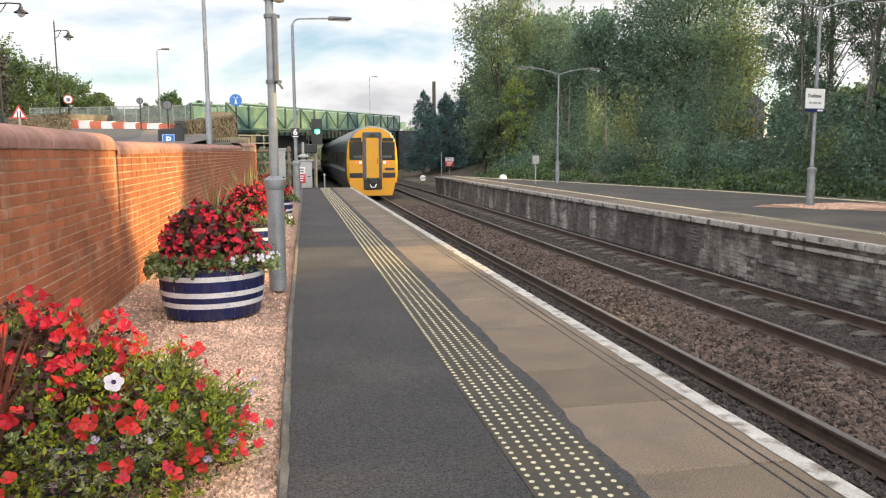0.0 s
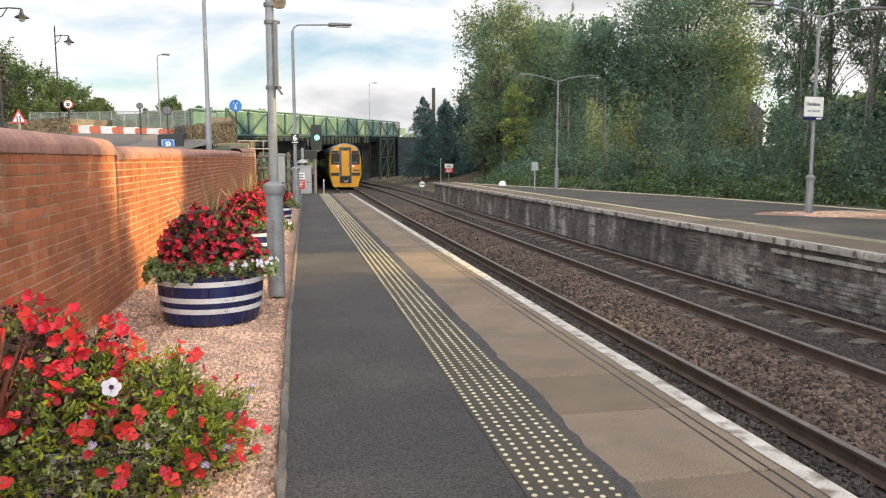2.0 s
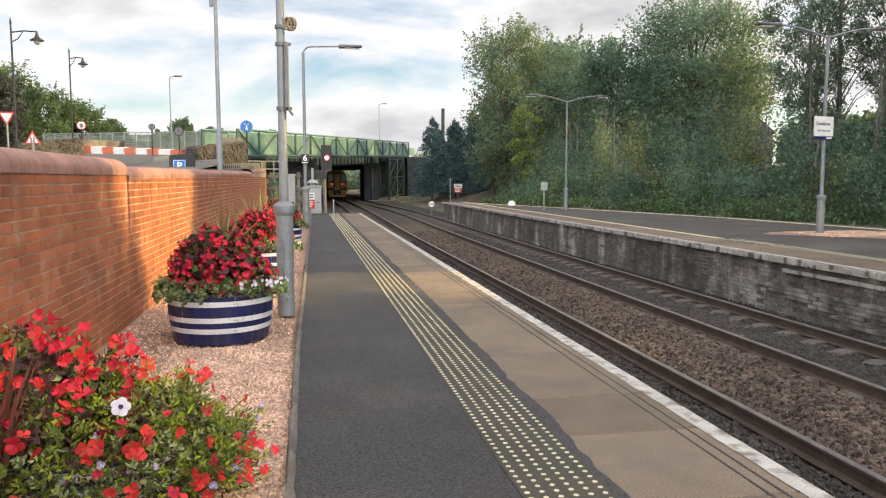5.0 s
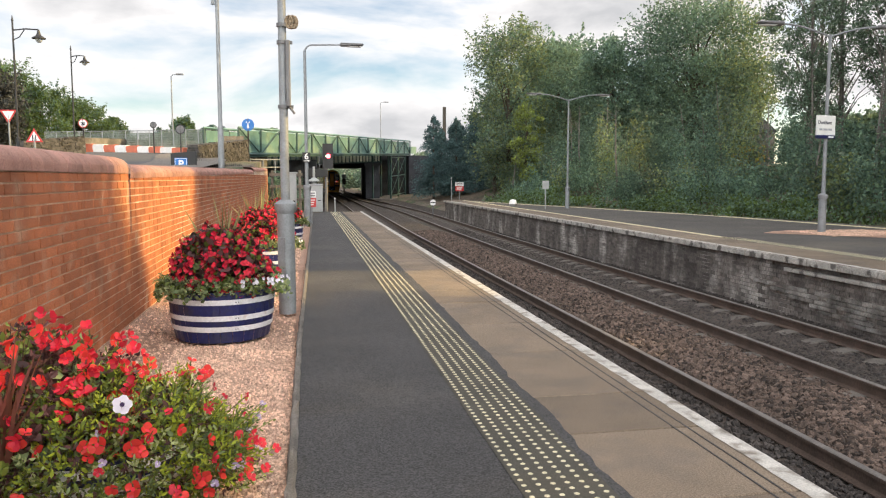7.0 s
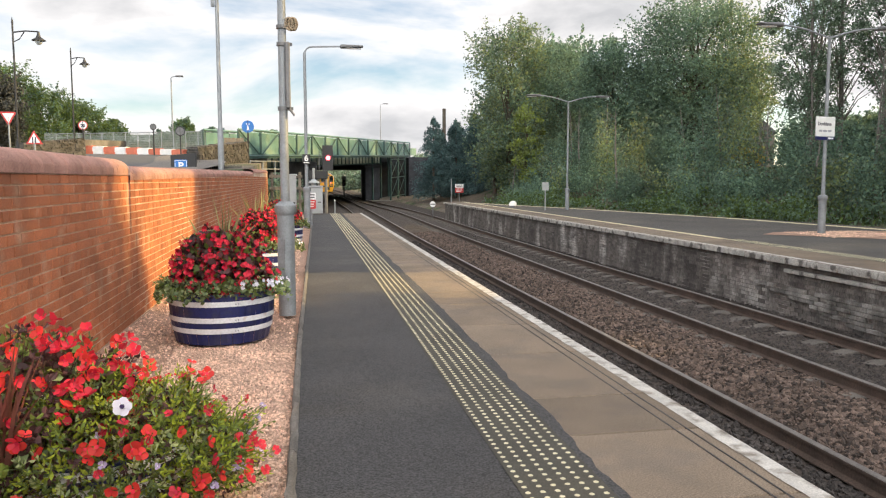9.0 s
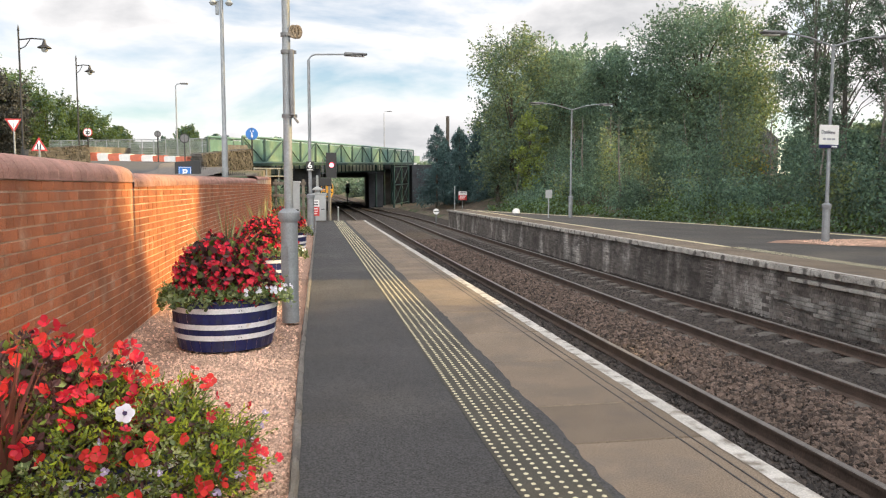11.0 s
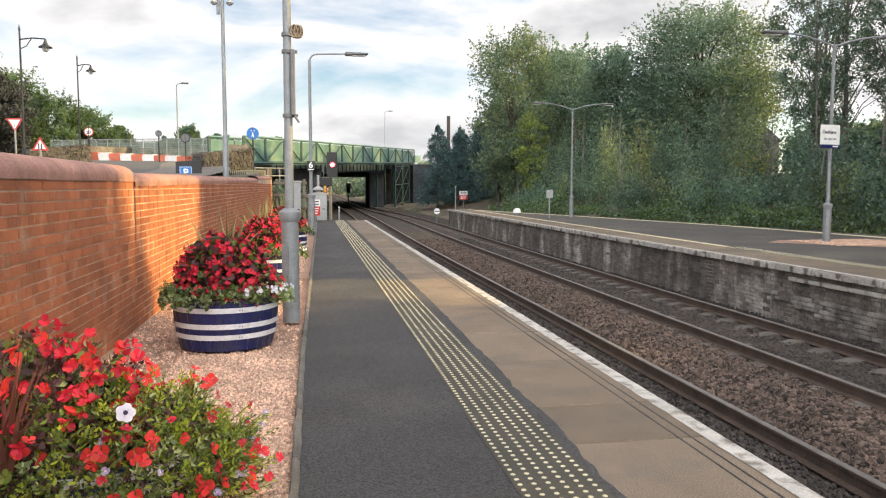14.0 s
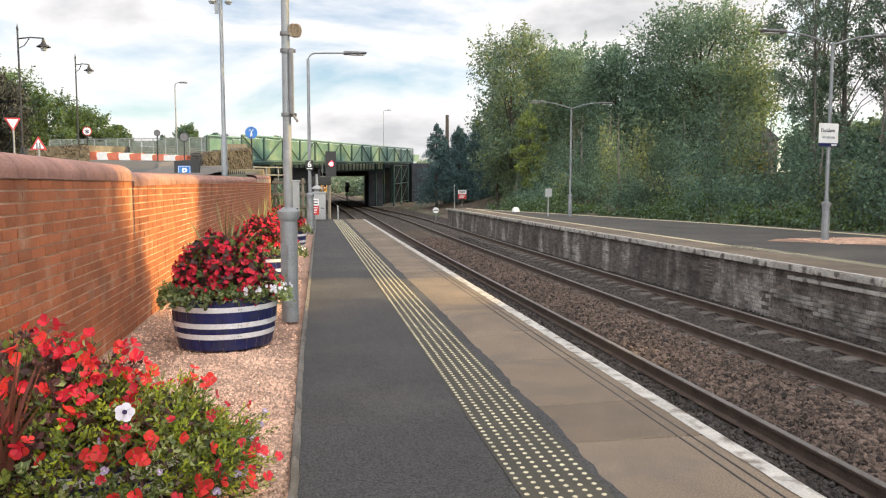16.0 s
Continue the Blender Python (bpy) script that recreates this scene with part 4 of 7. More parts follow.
def dome_light():
    s = empty("ground_dome", pose(9.95, 36, 0), label="small white domed fitting on the far platform", category="fitting")
    bm = bmesh.new()
    lathe(bm, [(0.17, 0.0), (0.17, 0.12)], 16)
    part("base", bm, "galv_dark", s)
    bm = bmesh.new()
    lathe(bm, [(0.19, 0.12), (0.185, 0.22), (0.14, 0.31), (0.06, 0.35), (0.0, 0.355)], 16)
    part("dome", bm, "white", s, smooth=True)


dome_light()


def ground_disc():
    """A position signal: white disc with a dark bar, on a low post."""
    s = empty("disc_signal", pose(7.95, 48.0, -1.1), label="white disc shunting signal on a low post by the ramp", category="disc signal")
    bm = bmesh.new()
    tube(bm, [(0, 0, 0), (0, 0, 0.75)], 0.05, 8)
    part("post", bm, "galv_dark", s)
    bm = bmesh.new()
    tube(bm, [(0, -0.03, 0.93), (0, 0.03, 0.93)], 0.19, 20)
    part("disc", bm, "white", s)
    bm = bmesh.new()
    box(bm, -0.17, -0.036, 0.90, 0.17, -0.031, 0.955)
    part("bar", bm, "black", s)
    bm = bmesh.new()
    box(bm, -0.12, 0.03, 0.78, 0.12, 0.25, 1.08, 0.02)
    part("housing", bm, "black", s)


ground_disc()


def colour_signal():
    """A searchlight signal: lamp head whose lens carrier turns inside."""
    s = empty("colour_light_signal", pose(1.04, 38.0, -1.1), label="tall black colour light signal beyond the platform end", category="railway signal")
    bm = bmesh.new()
    tube(bm, [(-0.1, 0.12, 0), (-0.1, 0.12, 3.2)], 0.075, 10)
    part("post", bm, "galv_dark", s)
    bm = bmesh.new()
    x0, x1, z0, z1 = -0.26, 0.26, 2.95, 4.2
    # backboard with a round opening
    ring_o = [bm.verts.new((0.02 + 0.125 * math.cos(k * math.tau / 16), 0, 3.58 + 0.125 * math.sin(k * math.tau / 16))) for k in range(16)]
    def edge(k):
        a = k * math.tau / 16
        c, d = math.cos(a), math.sin(a)
        m = max(abs(c) / 0.26, abs(d) / 0.62)
        return (max(x0, min(x1, c / m)), 0, 3.575 + d / m)
    ring_e = [bm.verts.new(edge(k)) for k in range(16)]
    for k in range(16):
        bm.faces.new((ring_o[k], ring_o[(k + 1) % 16], ring_e[(k + 1) % 16], ring_e[k]))
    g = bmesh.ops.extrude_face_region(bm, geom=bm.faces[:])
    for v in [e for e in g["geom"] if isinstance(e, bmesh.types.BMVert)]:
        v.co.y += 0.03
    bmesh.ops.recalc_face_normals(bm, faces=bm.faces[:])
    part("backboard", bm, "black", s)
    bm = bmesh.new()
    tube(bm, [(0.02, -0.20, 3.59), (0.02, 0.0, 3.58)], 0.15, 16, cap=False)
    for f in [f for f in bm.faces if f.calc_center_median().z < 3.53]:
        bm.faces.remove(f)
    part("hood", bm, "black", s)
    bm = bmesh.new()
    box(bm, -0.2, 0.03, 3.3, 0.24, 0.42, 3.86, 0.02)
    for f in [f for f in bm.faces if f.normal.y < -0.9]:
        bm.faces.remove(f)
    part("housing", bm, "black", s)
    carrier = new("lens_carrier")
    carrier.parent = s
    carrier.location = (0.02, 0.20, 3.58)
    for name, ang, m in (("green_lens", 0, "sig_green"), ("red_lens", 80, "sig_red")):
        bm = bmesh.new()
        tube(bm, [(0, -0.150, 0), (0, -0.135, 0)], 0.118 if ang == 0 else 0.112, 16)
        bmesh.ops.rotate(bm, verts=bm.verts, cent=(0, 0, 0), matrix=Matrix.Rotation(radians(ang), 3, "Z"))
        part(name, bm, m, carrier, "glowing " + name.replace("_", " "))
    bm = bmesh.new()
    for k in range(14):
        tube(bm, [(-0.42, 0.05, 0.2 + 0.27 * k), (-0.16, 0.05, 0.2 + 0.27 * k)], 0.012, 6)
    for x in (-0.42, -0.16):
        tube(bm, [(x, 0.05, 0), (x, 0.05, 3.9)], 0.018, 6)
    part("ladder", bm, "galv_dark", s)
    bm = bmesh.new()
    box(bm, -0.95, -0.02, 2.55, 0.0, 0.3, 2.95, 0.02)
    part("junction_box", bm, "black", s)
    return carrier


lens_carrier = colour_signal()


def far_signal():
    """A slim signal past the bridge, seen through the opening."""
    s = empty("trackside_signal", pose(5.55, 116.0, -1.15), label="slim signal post with a pale head beyond the bridge", category="railway signal")
    bm = bmesh.new()
    tube(bm, [(0, 0, 0), (0, 0, 2.7)], 0.09, 8)
    part("post", bm, "galv_dark", s)
    bm = bmesh.new()
    box(bm, -0.26, -0.2, 1.6, 0.26, 0.1, 2.5, 0.05)
    part("head", bm, "black", s)
    bm = bmesh.new()
    box(bm, -0.30, -0.26, 2.5, 0.36, 0.1, 3.1, 0.05)
    part("indicator", bm, "grey_box", s, "pale grey indicator box")


far_signal()


# ---------------------------------------------------------------- flower tubs
def joined_flowers(name, pts, dirs, r, petals, material, parent, rng):
    v, f = [], []
    for p, d in zip(pts, dirs):
        d = Vector(d).normalized()
        a = d.orthogonal().normalized()
        b = d.cross(a)
        rot = rng.uniform(0, 6.28)
        rr = r * rng.uniform(0.7, 1.25)
        cup = rng.uniform(0.1, 1.1)
        for k in range(petals):
            an = rot + k * math.tau / petals
            w = math.pi / petals * 1.1
            o = len(v)
            q = lambda rad, ang, h: tuple(Vector(p) + (a * math.cos(ang) + b * math.sin(ang)) * rad + d * h)
            v += [q(0, 0, 0), q(rr * 0.6, an - w, rr * cup * 0.5), q(rr * 0.95, an - w * 0.6, rr * cup), q(rr, an, rr * cup), q(rr * 0.95, an + w * 0.6, rr * cup), q(rr * 0.6, an + w, rr * cup * 0.5)]
            f.append((o, o + 1, o + 2, o + 3, o + 4, o + 5))
    return fast_mesh(name, v, f, material, parent)


def tub(x, y, r=0.46, h=0.44, label="", turn=0.0):
    """A half cask: staves, three hoops with rivets, soil."""
    t = empty("flower_tub", pose(x, y, 0.0, 0, 0, turn), label=label, category="planter", group="flower tubs")
    rad = lambda z: r * (0.87 + 0.13 * (z / h) ** 0.8 + 0.02 * math.sin(z / h * math.pi))
    n = 26
    for k in range(n):
        bm = bmesh.new()
        prev = None
        for z in (0.0, h * 0.27, h * 0.54, h * 0.78, h):
            a0, a1 = (k + 0.015) * math.tau / n, (k + 0.985) * math.tau / n
            ring = [bm.verts.new(((rad(z) + d) * math.cos(a), (rad(z) + d) * math.sin(a), z)) for a, d in ((a0, -0.002), ((a0 + a1) / 2, 0.003), (a1, -0.002))]
            ring.append(bm.verts.new(((rad(z) - 0.03) * math.cos((a0 + a1) / 2), (rad(z) - 0.03) * math.sin((a0 + a1) / 2), z)))
            if prev:
                for q in range(4):
                    bm.faces.new((prev[q], prev[(q + 1) % 4], ring[(q + 1) % 4], ring[q]))
            prev = ring
        bm.faces.new(prev)
        part("stave", bm, "navy", t)
    for z0 in (h * 0.23, h * 0.445, h * 0.76):
        bm = bmesh.new()
        tube(bm, [(0, 0, z0), (0, 0, z0 + 0.045)], [rad(z0) + 0.008, rad(z0 + 0.045) + 0.008], 48, cap=False)
        hp = part("hoop", bm, "hoop", t, "white painted iron hoop", smooth=True)
        bm = bmesh.new()
        a0 = radians(-68)
        prev = None
        for k in range(5):
            a = a0 + k * 0.025
            ring = [bm.verts.new(((rad(z0 + dz) + 0.0125) * math.cos(a), (rad(z0 + dz) + 0.0125) * math.sin(a), z0 + dz)) for dz in (0.002, 0.043)]
            if prev:
                bm.faces.new((prev[0], ring[0], ring[1], prev[1]))
            prev = ring
        part("hoop_joint", bm, "hoop", hp)
        bm = bmesh.new()
        for da in (0.03, 0.075):
            a = a0 + da
            c = Vector(((rad(z0 + 0.022) + 0.012) * math.cos(a), (rad(z0 + 0.022) + 0.012) * math.sin(a), z0 + 0.022))
            tube(bm, [c, c + Vector((math.cos(a), math.sin(a), 0)) * 0.006], 0.005, 6)
        part("rivets", bm, "galv_dark", hp)
    bm = bmesh.new()
    lathe(bm, [(0.0, h - 0.03), (r * 0.5, h - 0.035), (r * 0.97, h - 0.05)], 24)
    part("soil", bm, "soil", t)
    return t


def spikes(parent, n, base, length, material, rng, lean=0.5, wide=1.0):
    v, f = [], []
    for k in range(n):
        a = rng.uniform(0, math.tau)
        l = length * rng.uniform(0.6, 1.1)
        ln = lean * rng.uniform(0.05, 1.0)
        d = Vector((math.cos(a) * ln, math.sin(a) * ln, 1)).normalized()
        side = d.cross(Vector((math.sin(a * 3), math.cos(a * 2), 0.2))).normalized() * 0.011 * wide * (length / 0.5)
        p = Vector(base) + Vector((rng.uniform(-0.04, 0.04), rng.uniform(-0.04, 0.04), 0))
        o = len(v)
        for q in range(5):
            u = q / 4
            c = p + d * l * u + Vector((math.cos(a), math.sin(a), -0.3)) * (l * ln * 0.25 * u * u)
            w = side * (1 - u ** 2 * 0.95)
            v += [tuple(c - w), tuple(c + w)]
        f += [(o + 2 * q, o + 2 * q + 1, o + 2 * q + 3, o + 2 * q + 2) for q in range(4)]
    return fast_mesh("spiky_leaves", v, f, material, parent)


def dome_points(rng, n, cx, cy, cz, rx, ry, rz, shell=0.55):
    d = rng.normal(size=(n, 3))
    d[:, 2] = np.abs(d[:, 2])
    d /= np.linalg.norm(d, axis=1)[:, None]
    u = shell + (1 - shell) * rng.uniform(0, 1, n) ** 0.5
    bump = np.array([1 + 0.16 * noise.noise(Vector((q[0] * 2.5 + cx * 7, q[1] * 2.5 + cy * 3, q[2] * 2.5))) + 0.12 * noise.noise(Vector((q[0] * 7, q[1] * 7 + cx * 9, q[2] * 7))) for q in d])
    return np.stack([cx + d[:, 0] * rx * u * bump, cy + d[:, 1] * ry * u * bump, cz + d[:, 2] * rz * u * bump], 1), d


def sprigs(t, roots, dirs, length, leaf_len, leaf_w, material, stem_mat, rng, name):
    """Leafy shoots: a thin curved stem with leaves in pairs; gives back the tips."""
    v, f, mi, tips = [], [], [], []
    for p, d in zip(roots, dirs):
        p, d = Vector(p), Vector(d).normalized()
        ln = length * rng.uniform(0.6, 1.25)
        side = d.orthogonal().normalized()
        bend = Vector((rng.uniform(-0.4, 0.4), rng.uniform(-0.4, 0.4), rng.uniform(-0.2, 0.5)))
        at = lambda u: p + d * (ln * u) + bend * (ln * 0.35 * u * u)
        o = len(v)
        for q in range(4):
            c = at(q / 3)
            for a in range(3):
                off = (side * math.cos(a * 2.094) + d.cross(side) * math.sin(a * 2.094)) * 0.0022
                v.append(tuple(c + off))
        for q in range(3):
            for a in range(3):
                f.append((o + q * 3 + a, o + q * 3 + (a + 1) % 3, o + q * 3 + 3 + (a + 1) % 3, o + q * 3 + 3 + a))
                mi.append(len(material))
        m = int(rng.integers(0, len(material)))
        for q in range(int(5 + rng.integers(0, 4))):
            u = 0.2 + 0.8 * q / 7
            an = q * 2.4 + rng.uniform(0, 1)
            out = (side * math.cos(an) + d.cross(side) * math.sin(an) + d * rng.uniform(0.2, 0.9)).normalized()
            wd = out.cross(d).normalized() * leaf_w * rng.uniform(0.7, 1.2)
            nn = out.cross(wd).normalized()
            ll = leaf_len * rng.uniform(0.6, 1.2)
            c = at(u)
            o = len(v)
            v += [tuple(c), tuple(c + out * ll * 0.4 + wd + nn * 0.004), tuple(c + out * ll * 0.75 + wd * 0.7), tuple(c + out * ll - nn * ll * 0.25),
                  tuple(c + out * ll * 0.75 - wd * 0.7), tuple(c + out * ll * 0.4 - wd + nn * 0.004), tuple(c + out * ll * 0.45 - nn * 0.003)]
            f += [(o, o + 1, o + 6), (o + 1, o + 2, o + 3, o + 6), (o + 6, o + 3, o + 4, o + 5), (o, o + 6, o + 5)]
            mi += [m] * 4
        tips.append((at(1.0), d))
    ob = fast_mesh(name, v, f, material + [stem_mat], t)
    ob.data.polygons.foreach_set("material_index", mi)
    ob["kind"] = "stuff"
    return tips


def begonia_tub(x, y, seed, label, turn=0.0, petal="petal_red", crown=0.56):
    rng = np.random.default_rng(seed)
    t = tub(x, y, label=label, turn=turn)
    g, _ = dome_points(rng, 4200, 0, 0, 0.40, 0.46, 0.44, crown * 0.98, 0.35)
    leaf_mesh("bronze_foliage", g, 0.032, ["plant_leaf_dark", "plant_leaf_dark", "plant_leaf_dark", "plant_leaf"], t, rng, aspect=0.75, oval=True)
    p, d = dome_points(rng, 430, 0, 0, 0.40, 0.49, 0.47, crown, 0.80)
    joined_flowers("red_blossom", p, d * 0.7 + rng.normal(size=p.shape) * 0.45 + np.array([0, -0.3, 0.1]), 0.024, 4, petal, t, rng)["kind"] = "stuff"
    p, d = dome_points(rng, 300, 0, 0, 0.40, 0.48, 0.46, crown, 0.76)
    joined_flowers("crimson_blossom", p, d * 0.7 + rng.normal(size=p.shape) * 0.45 + np.array([0, -0.3, 0.1]), 0.024, 4, "petal_crimson", t, rng)["kind"] = "stuff"
    # trailing fringe over the rim
    a = rng.uniform(0, math.tau, 1700)
    rr = 0.42 + 0.18 * rng.uniform(0, 1, 1700) * (0.75 + 0.35 * np.sin(a * 3 + seed))
    z = 0.50 - 0.5 * np.maximum(0, rr - 0.44) + rng.normal(0, 0.03, 1700)
    leaf_mesh("trailing_foliage", np.stack([rr * np.cos(a), rr * np.sin(a), z], 1), 0.022, ["plant_leaf_sage", "plant_leaf_cream", "plant_leaf_sage", "plant_leaf"], t, rng, oval=True)
    a = rng.uniform(-1.1, 0.5, 22)
    rr = rng.uniform(0.46, 0.6, 22)
    p = np.stack([rr * np.cos(a), rr * np.sin(a), 0.54 - 0.3 * (rr - 0.44)], 1)
    joined_flowers("white_blossom", p, p * np.array([1, 1, 0.4]) + np.array([0, -0.2, 0]), 0.018, 6, "petal_white", t, rng)["kind"] = "stuff"
    a = rng.uniform(0, math.tau, 90)
    p = np.stack([0.44 * np.cos(a), 0.44 * np.sin(a), rng.uniform(0.42, 0.55, 90)], 1)
    sprigs(t, p, np.stack([np.cos(a), np.sin(a), rng.uniform(-0.2, 0.5, 90)], 1), 0.12, 0.028, 0.007, ["plant_leaf_sage", "plant_leaf_cream", "plant_leaf"], "plant_leaf_sage", rng, "trailing_shoot")
    spikes(t, 16, (0.02, 0.05, 0.55), 0.72, "spike", rng, 0.35)
    spikes(t, 22, (-0.06, 0.05, 0.55), 0.60, "spike", rng, 0.8)
    return t


begonia_tub(-0.765, 6.96, 21, "blue and white cask tub of dark-leaved red begonias", -4)
begonia_tub(-0.66, 11.2, 22, "blue and white cask tub of bright red begonias", 30, "petal_red")
begonia_tub(-0.55, 16.6, 23, "blue and white cask tub of red begonias further along the wall", 70, "petal_scarlet")


def ruffled_flower(name, material, r, petals, cup, seed, round_=False):
    """Petals of unequal size, each a bowed strip of faces with a soft outer edge."""
    rng = random.Random(seed)
    bm = bmesh.new()
    for k in range(petals):
        an = k * math.tau / petals + (0 if round_ else rng.uniform(-0.2, 0.2))
        rr = r * (1 if round_ else rng.uniform(0.72, 1.12))
        w = math.pi / petals * (1.12 if round_ else 1.0)
        lift = 0.004 * (k % 2)
        bend = cup * (1 if round_ else rng.uniform(0.5, 1.3))
        rows = []
        for rad, wide in ((0.08, 0.5), (0.45, 0.9), (0.8, 1.0), (1.0, 0.62)):
            row = []
            for e in (-1, -0.4, 0.4, 1):
                t = an + e * w * wide
                z = rr * bend * rad ** 1.4 - 0.10 * rr * (e * e) * rad + (0 if round_ else rr * 0.06 * math.sin(9 * t + k))
                q = rad * (1 - 0.10 * (abs(e) == 1) * (rad == 1.0))
                row.append(bm.verts.new((rr * q * math.cos(t), rr * q * math.sin(t), z + lift)))
            rows.append(row)
        for p, q in zip(rows, rows[1:]):
            for i in range(3):
                bm.faces.new((p[i], p[i + 1], q[i + 1], q[i]))
    vs = [bm.verts.new((r * 0.25 * math.cos(k * math.tau / 8), r * 0.25 * math.sin(k * math.tau / 8), r * 0.06 + 0.006)) for k in range(8)]
    bm.faces.new(vs).material_index = 1
    me = bpy.data.meshes.new(name)
    bm.to_mesh(me)
    bm.free()
    me.materials.append(M[material[0]])
    me.materials.append(M[material[1]])
    me.shade_smooth()
    return me


def mixed_tub(x, y):
    rng = np.random.default_rng(31)
    t = tub(x, y, 0.40, 0.25, "cask tub overflowing with begonias, petunias and lime foliage")
    back = (-0.34, 0.0, 0.22, 0.52, 0.50, 0.46)        # dark-leaved begonias
    front = (0.10, -0.12, 0.05, 0.57, 0.54, 0.44)       # petunias and lime trailers
    g, _ = dome_points(rng, 3800, *back, 0.45)
    leaf_mesh("bronze_foliage", g, 0.026, ["plant_leaf_dark", "plant_leaf_dark", "plant_leaf", "plant_leaf_sage"], t, rng, aspect=0.6, oval=True)
    g, _ = dome_points(rng, 11000, *front, 0.55)
    leaf_mesh("lime_foliage", g, 0.0165, ["plant_leaf", "plant_leaf_lime", "plant_leaf_sage", "plant_leaf_dark"], t, rng, aspect=0.36, oval=True)
    p, d = dome_points(rng, 520, *front, 0.90)
    low_tips = sprigs(t, p, d + np.array([0.1, -0.2, 0.35]), 0.085, 0.032, 0.0062, ["plant_leaf", "plant_leaf_lime", "plant_leaf_cream", "plant_leaf_lime"], "plant_leaf", rng, "leafy_shoot")
    p, d = dome_points(rng, 260, *back, 0.82)
    high_tips = sprigs(t, p, d + np.array([0.1, -0.1, 0.5]), 0.085, 0.040, 0.012, ["plant_leaf_dark", "plant_leaf_dark", "plant_leaf", "plant_leaf_sage"], "plant_leaf_dark", rng, "bronze_shoot")
    # straggling shoots over the gravel side
    a = rng.uniform(-1.5, 0.6, 60)
    p = np.stack([0.12 + 0.50 * np.cos(a), -0.13 + 0.46 * np.sin(a), rng.uniform(0.10, 0.30, 60)], 1)
    long_tips = sprigs(t, p, np.stack([np.cos(a), np.sin(a), rng.uniform(0.1, 0.9, 60)], 1), 0.125, 0.030, 0.006, ["plant_leaf", "plant_leaf_sage", "plant_leaf_lime"], "plant_leaf", rng, "straggling_shoot")

    def place(name, me, q, e, wild=35.0):
        e = (Vector(e) + Vector((0.1, -0.75, 0.2))).normalized()
        m = Matrix.Translation(Vector(q)) @ e.to_track_quat("Z", "Y").to_matrix().to_4x4() @ pose(0, 0, 0, rng.uniform(-wild, wild), rng.uniform(-wild, wild), rng.uniform(0, 360))
        share(name, me, t, m @ Matrix.Scale(float(rng.uniform(0.75, 1.2)), 4))
    scarlet = [ruffled_flower("begonia_flower", ("petal_scarlet", "petal_red"), 0.032, 4, 0.45, 1), ruffled_flower("begonia_flower", ("petal_red", "petal_crimson"), 0.029, 5, 0.9, 2),
               ruffled_flower("begonia_flower", ("petal_red", "petal_crimson"), 0.028, 4, 1.2, 3)]
    deep = ruffled_flower("petunia_flower", ("petal_red", "petal_crimson"), 0.026, 5, 0.35, 4)
    pale = ruffled_flower("lobelia_flower", ("petal_lilac", "petal_white"), 0.017, 5, 0.4, 5)
    # begonia heads hang in clusters at the shoot ends
    for q, e in high_tips[:84]:
        for _ in range(int(rng.integers(2, 5))):
            place("begonia_flower", scarlet[int(rng.integers(0, 3))], q + Vector(rng.normal(size=3)) * 0.026 + Vector((0, -0.012, 0.012)), e, 60)
    for q, e in low_tips[:120] + long_tips[:14]:
        place("petunia_flower", deep if rng.uniform() < 0.6 else scarlet[0], q, e)
    for q, e in long_tips[14:26] + low_tips[120:124]:
        place("lobelia_flower", pale, q, e)
    pet = ruffled_flower("petunia", ("petal_white", "petal_dark"), 0.037, 5, 0.10, 6, True)
    e = Vector((0.25, -0.85, 0.4)).normalized()
    share("petunia", pet, t, Matrix.Translation((0.25, -0.60, 0.55)) @ e.to_track_quat("Z", "Y").to_matrix().to_4x4())
    spikes(t, 22, (-0.24, -0.44, 0.30), 0.52, "spike_red", rng, 0.7, 1.25)["label"] = "bronze sword-shaped leaves"
    return t


mixed_tub(-0.95, 3.55)


# ---------------------------------------------------------------- bridge over the tracks
BR_A, BR_B = Vector((-4.25, 50.5, 2.92)), Vector((13.5, 100.0, 4.53))


